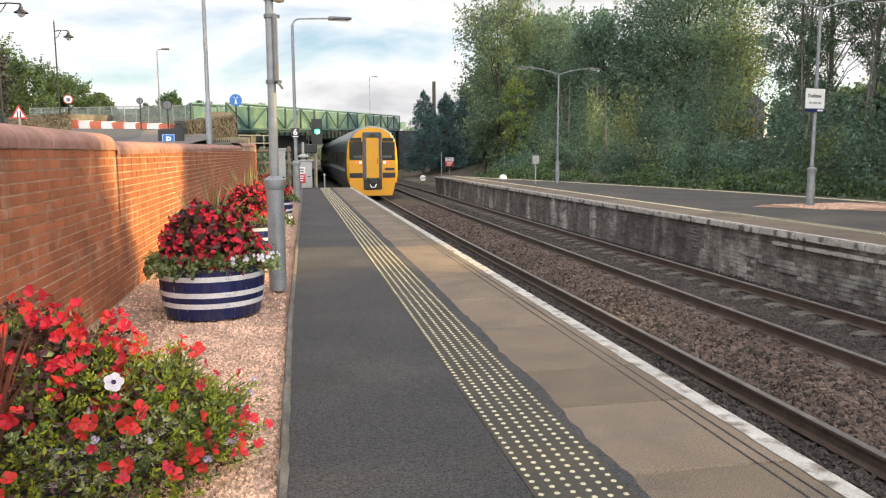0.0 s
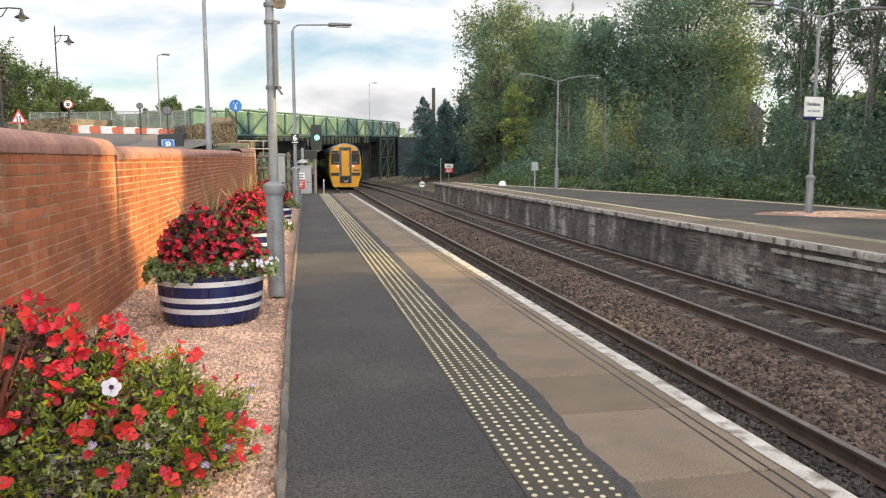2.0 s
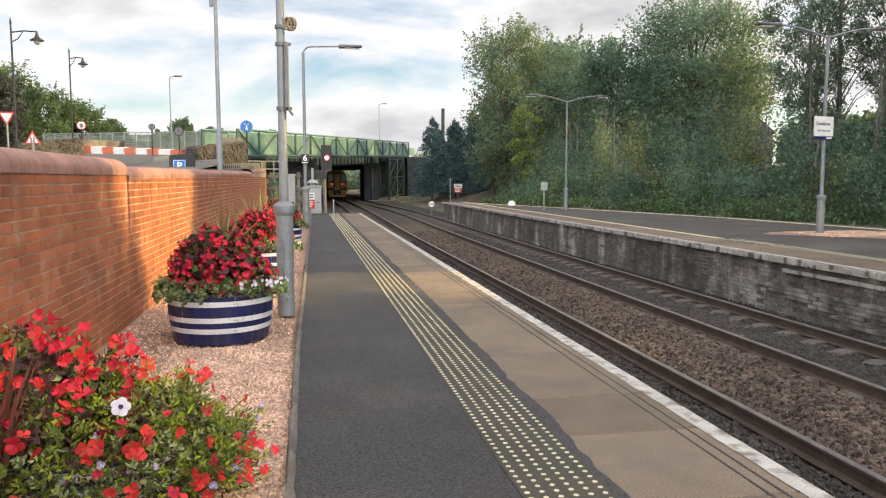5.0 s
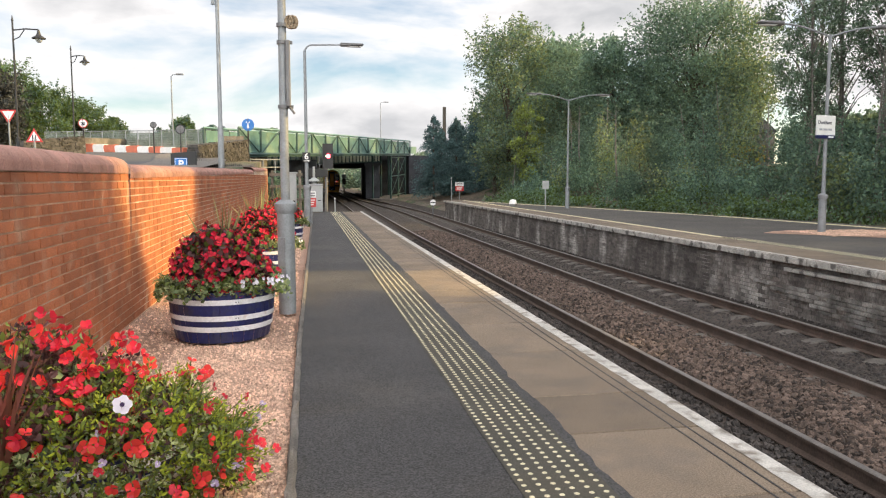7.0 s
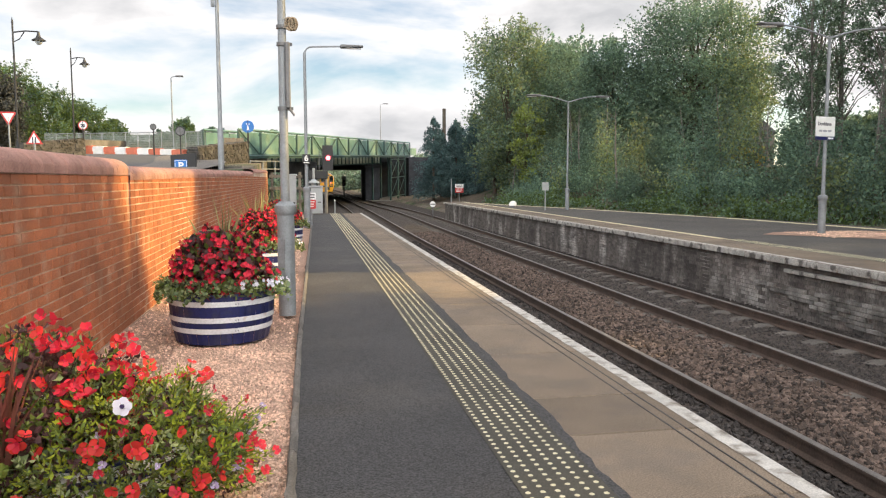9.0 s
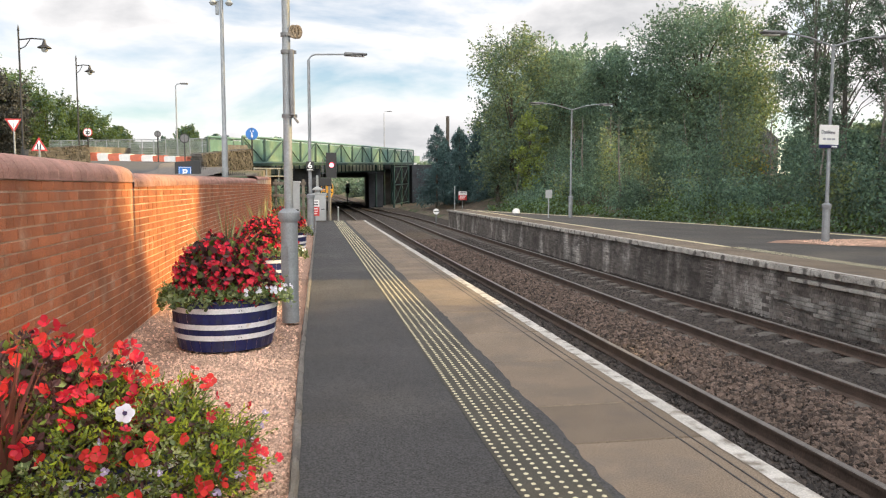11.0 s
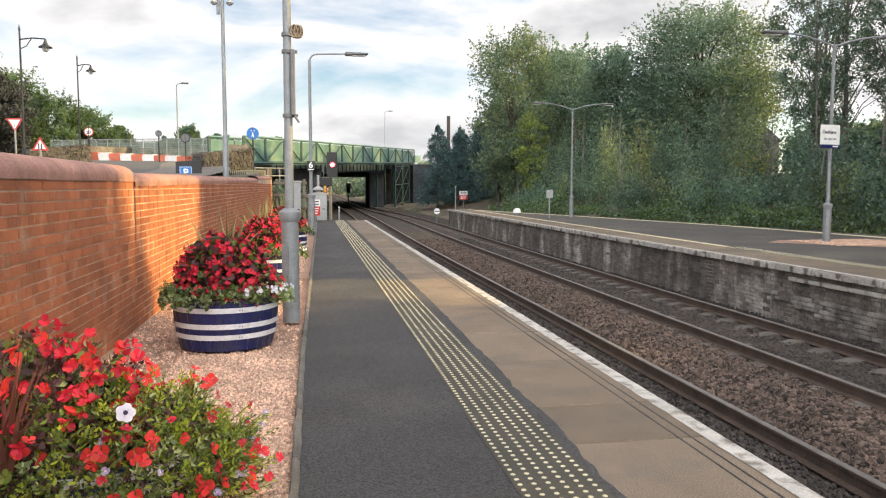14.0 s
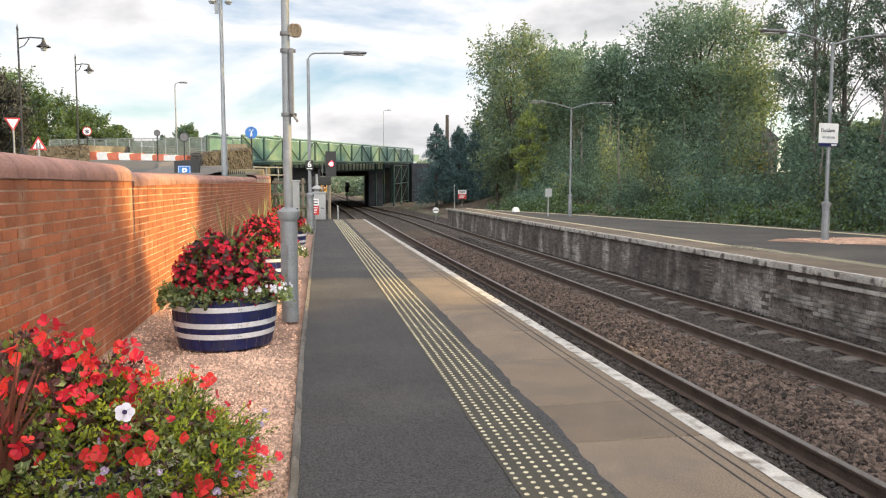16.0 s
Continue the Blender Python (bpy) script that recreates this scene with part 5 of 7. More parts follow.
def bridge():
    br = empty("green_footbridge", Matrix.Translation(BR_A), label="green steel truss footbridge crossing the line at a skew", category="footbridge")
    d = BR_B - BR_A
    flat = Vector((d.x, d.y, 0))
    ln = flat.length
    ux = flat.normalized()
    side = Vector((-ux.y, ux.x, 0))           # towards the far side
    at = lambda u, off, z: ux * (u * ln) + side * off + Vector((0, 0, d.z * u + z))
    n = 15
    H = 1.72

    def bar(name, p, q, r, m="bridge_dark"):
        bm = bmesh.new()
        tube(bm, [p, q], r, 4)
        part(name, bm, m, br)
    for off in (0.0, 2.4):
        bar("top_chord", at(0, off, H), at(1, off, H), 0.085, "bridge_green")
        bar("bottom_chord", at(0, off, 0), at(1, off, 0), 0.13, "bridge_dark")
        for k in range(n + 1):
            bar("post", at(k / n, off - 0.0, 0), at(k / n, off, H), 0.075)
        for k in range(n):
            a, b = (0, H) if k % 2 else (H, 0)
            bar("diagonal", at(k / n, off, a), at((k + 1) / n, off, b), 0.06)
    for k in range(n):
        for off in (0.12, 2.28):
            bm = bmesh.new()
            p = [at((k + 0.03) / n, off, 0.1), at((k + 0.97) / n, off, 0.1), at((k + 0.97) / n, off, H - 0.16), at((k + 0.03) / n, off, H - 0.16)]
            a = [bm.verts.new(q) for q in p]
            b = [bm.verts.new(q + side * 0.03) for q in p]
            bm.faces.new(a)
            bm.faces.new(b[::-1])
            for i in range(4):
                bm.faces.new((a[i], b[i], b[(i + 1) % 4], a[(i + 1) % 4]))
            bmesh.ops.recalc_face_normals(bm, faces=bm.faces[:])
            part("panel", bm, "bridge_green", br)
    bm = bmesh.new()
    p = [at(0, -0.05, -0.16), at(1, -0.05, -0.16), at(1, 2.5, -0.16), at(0, 2.5, -0.16)]
    a = [bm.verts.new(q) for q in p]
    b = [bm.verts.new(q + Vector((0, 0, 0.12))) for q in p]
    bm.faces.new(a[::-1])
    bm.faces.new(b)
    for i in range(4):
        bm.faces.new((a[i], a[(i + 1) % 4], b[(i + 1) % 4], b[i]))
    bmesh.ops.recalc_face_normals(bm, faces=bm.faces[:])
    part("deck", bm, "bridge_dark", br)

    bm = bmesh.new()
    p = [at(1.0, 0.1, 0.05), at(1.09, 0.1, 0.1), at(1.09, 0.1, H - 0.7), at(1.0, 0.1, H - 0.72)]
    a = [bm.verts.new(q) for q in p]
    b = [bm.verts.new(q + side * 0.06) for q in p]
    bm.faces.new(a)
    bm.faces.new(b[::-1])
    for i in range(4):
        bm.faces.new((a[i], b[i], b[(i + 1) % 4], a[(i + 1) % 4]))
    bmesh.ops.recalc_face_normals(bm, faces=bm.faces[:])
    part("end_parapet", bm, "bridge_green", br)

    # the older road bridge just behind, with riveted girder and stone piers
    rb = empty("road_bridge", Matrix.Translation(BR_A), label="old road bridge with pale riveted girder on dark stone piers", category="road bridge")
    bm = bmesh.new()
    u0, u1 = 0.10, 0.93

    def slab(bm, u0, u1, o0, o1, z0, z1):
        p = [at(u0, o0, z0), at(u1, o0, z0), at(u1, o1, z0), at(u0, o1, z0)]
        a = [bm.verts.new(q) for q in p]
        b = [bm.verts.new(q + Vector((0, 0, z1 - z0))) for q in p]
        bm.faces.new(a[::-1])
        bm.faces.new(b)
        for i in range(4):
            bm.faces.new((a[i], a[(i + 1) % 4], b[(i + 1) % 4], b[i]))
        bmesh.ops.recalc_face_normals(bm, faces=bm.faces[:])
    slab(bm, u0, u1, 3.0, 3.2, -0.85, 0.15)
    part("girder", bm, "bridge_cream", rb)
    bm = bmesh.new()
    slab(bm, u0, u1, 2.85, 3.35, -0.98, -0.85)
    part("flange", bm, "bridge_dark", rb)
    k = 0
    u = u0 + 0.01
    while u < u1:
        bm = bmesh.new()
        slab(bm, u, u + 0.0028, 2.93, 3.0, -0.85, 0.1)
        part("stiffener", bm, "bridge_dark", rb)
        u += 0.026
    bm = bmesh.new()
    slab(bm, -0.05, 1.05, 3.2, 12.0, -0.78, 0.1)
    part("deck", bm, "soot", rb)
    bm = bmesh.new()
    slab(bm, -0.02, 1.25, 11.6, 12.0, 0.1, 1.2)
    part("parapet", bm, "stone", rb)
    bm = bmesh.new()
    wbox = lambda b, x0, y0, z0, x1, y1, z1: box(b, x0 - BR_A.x, y0 - BR_A.y, z0 - BR_A.z, x1 - BR_A.x, y1 - BR_A.y, z1 - BR_A.z, 0.03)
    wbox(bm, -7.0, 97.0, 3.05, 9.0, 134, 3.9)
    part("rear_deck", bm, "soot", rb)
    bm = bmesh.new()
    wbox(bm, 6.9, 91, -1.6, 8.6, 97, 3.15)
    part("pier", bm, "soot", rb)
    bm = bmesh.new()
    wbox(bm, 6.75, 90.8, 2.85, 8.75, 97.2, 3.2)
    part("pier_cap", bm, "soot", rb)
    bm = bmesh.new()
    # dark block for the shadowed span, run back unseen to stop the sun
    wbox(bm, 9.4, 101.5, -1.6, 26.0, 134, 4.4)
    part("retaining_wall", bm, "soot", rb)
    bm = bmesh.new()
    wbox(bm, -7.0, 66, -1.6, 0.9, 118, 2.95)
    part("abutment", bm, "soot", rb)
    bm = bmesh.new()
    wbox(bm, 13.0, 97.5, -1.6, 26.0, 101, 4.3)
    part("abutment", bm, "soot", rb)
    # steel trestle carrying the footbridge
    tr = empty("steel_trestle", Matrix.Translation(BR_A), label="dark green braced steel trestle under the footbridge", category="trestle")
    for u in (0.80, 0.875, 0.95):
        for off in (0.1, 2.3):
            bm = bmesh.new()
            tube(bm, [at(u, off, -0.16), at(u, off, 0) + Vector((0, 0, -1.2 - 2.92 - d.z * u))], 0.11, 4)
            part("leg", bm, "bridge_dark", tr)
    for u, w in ((0.80, 0.875), (0.875, 0.95)):
        for z0, z1 in ((-0.4, -2.6), (-2.6, -0.4), (-2.6, -4.9), (-4.9, -2.6)):
            bm = bmesh.new()
            tube(bm, [at(u, 0.1, z0), at(w, 0.1, z1)], 0.05, 4)
            part("brace", bm, "bridge_dark", tr)
        for z in (-0.4, -2.6, -4.9):
            bm = bmesh.new()
            tube(bm, [at(u, 0.1, z), at(w, 0.1, z)], 0.06, 4)
            part("tie", bm, "bridge_dark", tr)
    bm = bmesh.new()
    slab(bm, 0.76, 0.97, -0.3, 2.6, -5.55, -5.25)
    part("footing", bm, "kerb", tr)
    # dark bank below the near end
    bm = bmesh.new()
    slab(bm, 0.02, 0.10, 0.3, 2.2, -5.0, -0.16)
    part("end_support", bm, "stone", tr)


bridge()


# ---------------------------------------------------------------- road above the wall
def left_side():
    ys = [8 + 3 * i for i in range(17)] + [60, 66, 75]
    tagged(strip("road", lambda y: -13.5 - 0.06 * (y - 15), lambda y: -4.6 - 3.2 * smooth(20, 46, y), ys, lambda x, y: road_z(y) + 0.02, "road", 6),
           "pale grey asphalt approach road climbing to the bridge", "road", kind="structure")
    tagged(strip("pavement", lambda y: -4.55 - 3.2 * smooth(20, 46, y), lambda y: -2.6 - 2.4 * smooth(24, 46, y), ys[:15], lambda x, y: road_z(y) + 0.10, "kerb", 3),
           "light kerbed footway beside the climbing road", "pavement", kind="structure")
    # water-filled barriers in red and white
    bm = bmesh.new()
    prof = [(-0.70, 0), (0.70, 0), (0.70, 0.12), (0.64, 0.24), (0.64, 0.46), (0.70, 0.50), (0.70, 0.58), (-0.70, 0.58), (-0.70, 0.50), (-0.64, 0.46), (-0.64, 0.24), (-0.70, 0.12)]
    extrude_y(bm, prof, -0.2, 0.2)
    me_r = None
    for k in range(11):
        u = k / 10
        x = -16.4 + 8.0 * u
        y = 56.5 - 4.0 * u
        b = empty("road_barrier", pose(x, y, road_z(y) + 0.03 - 0.25 * u, 0, 0, -31), category="road barrier", group="road barriers",
                  label="red-orange plastic road barrier block" if k % 2 == 0 else "white plastic road barrier block")
        if me_r is None:
            first = part("block", bm, "orange_red", b)
            me_r = first.data
            me_w = me_r.copy()
            me_w.materials.clear()
            me_w.materials.append(M["white"])
        else:
            share("block", me_r if k % 2 == 0 else me_w, b, Matrix())
        f2 = bmesh.new()
        box(f2, -0.62, -0.25, 0.0, -0.35, 0.25, 0.10, 0.02)
        part("foot", f2, "black", b)
    # temporary fence panels with netting
    for k in range(1, 9):
        u = k / 8
        x, y = -20.5 + 14.6 * u, 63.0 - 6.0 * u
        f = empty("fence_panel", pose(x, y, road_z(58) - 0.1, 0, 0, -20), label="temporary steel fence panel hung with dull green netting", category="fence", group="fence panels")
        for a, b in (((-0.95, 0), (-0.95, 1.75)), ((0.95, 0), (0.95, 1.75)), ((-0.95, 1.72), (0.95, 1.72)), ((-0.95, 0.15), (0.95, 0.15)), ((0, 0.15), (0, 1.72))):
            bm = bmesh.new()
            tube(bm, [(a[0], 0, a[1]), (b[0], 0, b[1])], 0.03, 6)
            part("tube", bm, "mesh_grey", f)
        bm = bmesh.new()
        for i in range(22):
            tube(bm, [(-0.93 + i * 0.0886, 0.0, 0.15), (-0.93 + i * 0.0886, 0.0, 1.72)], 0.008, 3, cap=False)
        for i in range(9):
            tube(bm, [(-0.93, 0.012, 0.25 + i * 0.17), (0.93, 0.012, 0.25 + i * 0.17)], 0.008, 3, cap=False)
        part("mesh", bm, "mesh_grey", f)
        bm = bmesh.new()
        for i in range(16):
            z = 0.2 + i * 0.085
            box(bm, -0.9, 0.03, z, 0.9, 0.034, z + 0.074)
        part("netting", bm, "net", f)
        bm = bmesh.new()
        box(bm, 0.7, -0.3, 0.0, 1.2, 0.3, 0.14, 0.03)
        part("foot", bm, "black", f)

    # rubble parapets beside the road
    def rubble(name, p, q, h, th, label, seed):
        rng = random.Random(seed)
        w = empty(name, label=label, category="stone wall", kind="structure")
        p, q = Vector(p), Vector(q)
        d = q - p
        ln = Vector((d.x, d.y, 0)).length
        ang = math.degrees(math.atan2(d.y, d.x))
        bm = bmesh.new()
        box(bm, 0, -th / 2 + 0.02, -0.6, ln, th / 2 - 0.02, h - 0.03)
        part("core", bm, "stone", w, at=pose(*p, 0, -math.degrees(math.atan2(d.z, ln)), ang))
        z = 0.0
        v, f = [], []
        sh = bmesh.new()
        while z < h - 0.02:
            ch = rng.uniform(0.07, 0.15)
            x = -0.1 * rng.random()
            while x < ln:
                cl = rng.uniform(0.10, 0.32)
                o = rng.uniform(-0.02, 0.02)
                first = len(sh.verts)
                box(sh, x + 0.012, -th / 2 - 0.02 + o, z + 0.01, min(ln, x + cl), th / 2 + 0.02 + o, z + ch)
                sh.verts.ensure_lookup_table()
                for q in range(first, len(sh.verts)):
                    sh.verts[q].co += Vector((rng.uniform(-0.035, 0.035), rng.uniform(-0.025, 0.025), rng.uniform(-0.025, 0.025)))
                x += cl
            z += ch
        ob = part("stones", sh, "rubble", w, at=pose(*p, 0, -math.degrees(math.atan2(d.z, ln)), ang))
        ob["kind"] = "stuff"
    rubble("parapet_west", (-11.9, 35, 2.15), (-10.3, 38.0, 2.5), 0.8, 0.45, "low lichened rubble wall at the road edge", 3)
    rubble("parapet_east", (-4.35, 31.0, 1.75), (-2.88, 37.0, 2.25), 0.95, 0.4, "grey rubble stone parapet leading to the bridge", 4)
    # stone pier and timber hoarding by the bridge end
    hd = empty("timber_hoarding", pose(-3.7, 45, 2.75), label="weathered timber hoarding at the bridge end", category="hoarding")
    for k in range(5):
        bm = bmesh.new()
        box(bm, -0.9 + k * 0.22, -0.02, 0, -0.69 + k * 0.22, 0.02, 1.05 - 0.02 * (k % 2))
        part("board", bm, "wood", hd)
    # iron fence behind the brick wall
    fn = empty("iron_railing", label="low black iron railing behind the brick wall", category="railing")
    v0, v1 = Vector((-4.1, 27.0, 1.15)), Vector((-2.35, 28.6, 1.0))
    for k in range(28):
        u = k / 27
        p = v0.lerp(v1, u)
        bm = bmesh.new()
        tube(bm, [p, p + Vector((0, 0, 0.88)), p + Vector((0, 0, 0.95))], [0.016, 0.016, 0.004], 5)
        part("bar", bm, "black", fn)
    for z in (0.15, 0.78):
        bm = bmesh.new()
        tube(bm, [v0 + Vector((0, 0, z)), v1 + Vector((0, 0, z))], 0.02, 5)
        part("rail_bar", bm, "black", fn)
    # timber post fence at the end of the brick wall
    tf = empty("post_fence", label="grey timber post and rail fence past the wall", category="fence")
    for k in range(3):
        bm = bmesh.new()
        box(bm, -1.62 + 0.62 * k, 35.6, -0.4, -1.50 + 0.62 * k, 35.72, 1.75, 0.01)
        part("post", bm, "grey_wood", tf)
    for z in (0.35, 0.95, 1.5):
        bm = bmesh.new()
        box(bm, -1.7, 35.55, z, -0.2, 35.6, z + 0.13, 0.008)
        part("rail_board", bm, "grey_wood", tf)
    # galvanised handrail by the bridge stairs
    hr = empty("handrail", label="pale tubular handrail beside the footbridge steps", category="handrail")
    for z in (0.0, 0.45):
        bm = bmesh.new()
        tube(bm, [(-3.1, 44, 2.0 + z), (-1.2, 47, 2.05 + z)], 0.035, 6)
        part("rail_bar", bm, "galv", hr)
    for k in range(4):
        u = k / 3
        bm = bmesh.new()
        tube(bm, [(-3.1 + 1.9 * u, 44 + 3 * u, 0.6), (-3.1 + 1.9 * u, 44 + 3 * u, 2.5)], 0.035, 6)
        part("post", bm, "galv", hr)

    # heritage lamp posts
    def heritage(x, y, z0, top, arm, label):
        l = empty("heritage_lamp", pose(x, y, z0), label=label, category="street lamp", group="heritage lamps")
        h = top - z0
        bm = bmesh.new()
        tube(bm, [(0, 0, 0), (0, 0, 0.9), (0, 0, 0.92), (0, 0, h), (0, 0, h + 0.05), (0, 0, h + 0.28)], [0.085, 0.085, 0.048, 0.036, 0.05, 0.005], 10)
        part("post", bm, "black", l)
        bm = bmesh.new()
        tube(bm, [(0, 0, h - 0.35), (arm * 0.5, 0, h - 0.28), (arm, 0, h - 0.30)], 0.03, 6)
        tube(bm, [(0, 0, h - 0.75), (arm * 0.25, 0, h - 0.62), (arm * 0.45, 0, h - 0.32)], 0.02, 6)
        part("bracket", bm, "black", l)
        bm = bmesh.new()
        prof = [(0.04, h - 0.30), (0.07, h - 0.44), (0.11, h - 0.54), (0.27, h - 0.64), (0.28, h - 0.67), (0.24, h - 0.67)]
        lathe(bm, prof, 14)
        bmesh.ops.translate(bm, verts=bm.verts, vec=(arm, 0, 0))
        part("shade", bm, "black", l)
        bm = bmesh.new()
        lathe(bm, [(0.15, h - 0.66), (0.13, h - 0.76), (0.07, h - 0.83), (0.0, h - 0.84)], 12)
        bmesh.ops.translate(bm, verts=bm.verts, vec=(arm, 0, 0))
        part("globe", bm, "grey_box", l)
    heritage(-12.0, 35, 2.2, 7.92, 1.0, "black heritage street lamp with a hanging bell shade")
    heritage(-13.12, 47, 2.8, 8.66, 0.72, "black heritage street lamp further up the road")

    def street_lamp(x, y, z0, top, arm, label, r=0.06, mat_="galv"):
        l = empty("street_lamp", pose(x, y, z0), label=label, category="street lamp", group="street lamps")
        h = top - z0
        bm = bmesh.new()
        tube(bm, [(0, 0, 0), (0, 0, 1.2), (0, 0, 1.25), (0, 0, h), (arm * 0.15, 0, h + 0.12), (arm * 0.6, 0, h + 0.18)], [r * 1.5, r * 1.5, r, r * 0.7, r * 0.6, r * 0.6], 8)
        part("post", bm, mat_, l)
        bm = bmesh.new()
        box(bm, min(arm * 0.5, arm * 1.3), -0.12, h + 0.12, max(arm * 0.5, arm * 1.3), 0.12, h + 0.24, 0.03)
        part("lantern", bm, "galv_dark", l)
    street_lamp(-10.16, 62, 3.4, 9.2, 0.7, "slim grey street lamp on the bridge approach")
    street_lamp(10.8, 112, 4.2, 12.3, 0.9, "slim grey street lamp beyond the bridge")
    # tall camera mast
    m = empty("camera_mast", pose(-2.34, 22, 1.2), label="tall grey camera mast rising behind the brick wall", category="camera mast")
    bm = bmesh.new()
    tube(bm, [(0, 0, 0), (0, 0, 1.6), (0, 0, 1.65), (0, 0, 5.9)], [0.085, 0.08, 0.058, 0.046], 14)
    part("mast", bm, "galv", m, smooth=True)
    bm = bmesh.new()
    box(bm, -0.25, -0.03, 5.45, 0.25, 0.03, 5.52, 0.01)
    part("cross_bar", bm, "galv", m)
    for sx in (-0.22, 0.2):
        bm = bmesh.new()
        tube(bm, [(sx, 0, 5.28), (sx, 0, 5.5)], 0.05, 10)
        tube(bm, [(sx, 0, 5.18), (sx, 0, 5.24), (sx, 0, 5.3)], [0.06, 0.11, 0.06], 12)
        part("camera", bm, "grey_box", m)
    bm = bmesh.new()
    box(bm, -0.16, -0.02, 4.92, -0.06, 0.02, 5.3, 0.01)
    part("bracket", bm, "galv", m)

    # signs
    def disc_sign(name, x, y, z0, z, r, rim, face, label):
        s = empty(name, pose(x, y, z0), label=label, category="road sign")
        bm = bmesh.new()
        tube(bm, [(0, 0.03, 0), (0, 0.03, z - z0 + r)], 0.04, 8)
        part("post", bm, "black", s)
        bm = bmesh.new()
        tube(bm, [(0, 0, z - z0), (0, 0.02, z - z0)], r, 24)
        part("rim", bm, rim, s)
        bm = bmesh.new()
        tube(bm, [(0, -0.005, z - z0), (0, 0.0, z - z0)], r * 0.82, 24)
        part("face", bm, face, s)
        return s
    b = disc_sign("blue_route_sign", -2.9, 40, 1.4, 4.1, 0.31, "sign_blue", "sign_blue", "round blue cycle and walking route sign")
    bm = bmesh.new()
    for p, q in (((-0.04, -0.18), (0.0, 0.02)), ((0.04, -0.18), (0.0, 0.02)), ((0, 0.0), (0, 0.08)), ((-0.09, 0.11), (-0.05, 0.16)), ((0.05, 0.11), (0.1, 0.16))):
        tube(bm, [(p[0], -0.008, 2.7 + p[1]), (q[0], -0.008, 2.7 + q[1])], 0.022, 6)
    part("symbol", bm, "white", b)
    b = disc_sign("speed_sign", -10.22, 38, 2.4, 3.95, 0.21, "red", "white", "round speed limit sign with a red rim")
    letters("number", "20", 0.19, "ink", b, pose(0, -0.008, 1.52, 90, 0, 0), 0.008)
    disc_sign("round_sign", -9.35, 50, 2.7, 4.7, 0.2, "black", "galv_dark", "small round sign seen from the back")
    disc_sign("round_sign", -7.75, 50, 2.7, 4.45, 0.3, "black", "galv_dark", "small round sign seen from the back")

    def tri_sign(x, y, z0, z, w, up, label, marks):
        s = empty("triangle_sign", pose(x, y, z0), label=label, category="road sign")
        bm = bmesh.new()
        tube(bm, [(0, 0.03, 0), (0, 0.03, z - z0)], 0.04, 8)
        part("post", bm, "galv", s)
        for name, k, yy, m in (("rim", 1.0, 0.0, "red"), ("face", 0.68, -0.006, "white")):
            bm = bmesh.new()
            sg = 1 if up else -1
            pts = [(-w / 2 * k, -0.29 * w * k * sg), (w / 2 * k, -0.29 * w * k * sg), (0, 0.58 * w * k * sg)]
            a = [bm.verts.new((px, yy, z - z0 + pz)) for px, pz in pts]
            c = [bm.verts.new((px, yy + 0.005, z - z0 + pz)) for px, pz in pts]
            bm.faces.new(a)
            bm.faces.new(c[::-1])
            for i in range(3):
                bm.faces.new((a[i], c[i], c[(i + 1) % 3], a[(i + 1) % 3]))
            bmesh.ops.recalc_face_normals(bm, faces=bm.faces[:])
            part(name, bm, m, s)
        if marks:
            bm = bmesh.new()
            box(bm, -0.07, -0.012, z - z0 - 0.12, -0.03, -0.0075, z - z0 + 0.10)
            box(bm, 0.03, -0.012, z - z0 - 0.12, 0.07, -0.0075, z - z0 + 0.10)
            part("symbol", bm, "ink", s)
    tri_sign(-9.75, 30, 1.7, 2.88, 0.58, True, "red-rimmed triangular road narrows sign", True)
    tri_sign(-12.7, 36, 2.2, 4.16, 0.70, False, "red-rimmed triangular give way sign on a grey post", False)
    p = empty("parking_sign", pose(-3.35, 22, 0.9), label="dark navy board with a blue parking sign", category="parking sign")
    bm = bmesh.new()
    box(bm, -0.34, 0.0, 0.2, 0.34, 0.12, 1.24, 0.01)
    for v in bm.verts:
        if v.co.z > 1.1 and v.co.x < 0:
            v.co.z -= 0.05
    part("board", bm, "black", p)
    bm = bmesh.new()
    box(bm, -0.24, -0.014, 0.72, 0.10, -0.002, 1.06, 0.004)
    part("blue_panel", bm, "sign_blue", p)
    bm = bmesh.new()
    for a in ((-0.225, 0.735, 0.085, 0.745), (-0.225, 1.035, 0.085, 1.045), (-0.225, 0.735, -0.215, 1.045), (0.075, 0.735, 0.085, 1.045)):
        box(bm, a[0], -0.018, a[1], a[2], -0.0145, a[3])
    part("border", bm, "white", p)
    letters("letter", "P", 0.27, "white", p, pose(-0.07, -0.018, 0.885, 90, 0, 0), 0.008)
    for sx in (-0.28, 0.28):
        bm = bmesh.new()
        box(bm, sx - 0.03, 0.02, 0, sx + 0.03, 0.10, 0.2)
        part("leg", bm, "black", p)
    # parked cars just showing over the wall
    for k, (cx, cy, col) in enumerate(((-9.6, 29.0, "train_grey"), (-8.6, 29.4, "black"))):
        c = empty("parked_car", pose(cx, cy, 0.72, 0, 0, 78), label="dark parked car whose roof shows above the wall", category="car")
        bm = bmesh.new()
        pr = [(-2.0, 0.35), (2.0, 0.35), (2.05, 0.75), (1.2, 0.92), (0.6, 1.42), (-1.0, 1.46), (-1.8, 0.98), (-2.05, 0.8)]
        extrude_y(bm, pr, -0.82, 0.82)
        bmesh.ops.bevel(bm, geom=bm.edges[:], offset=0.06, segments=2, affect="EDGES")
        part("body", bm, col, c, smooth=True)
        bm = bmesh.new()
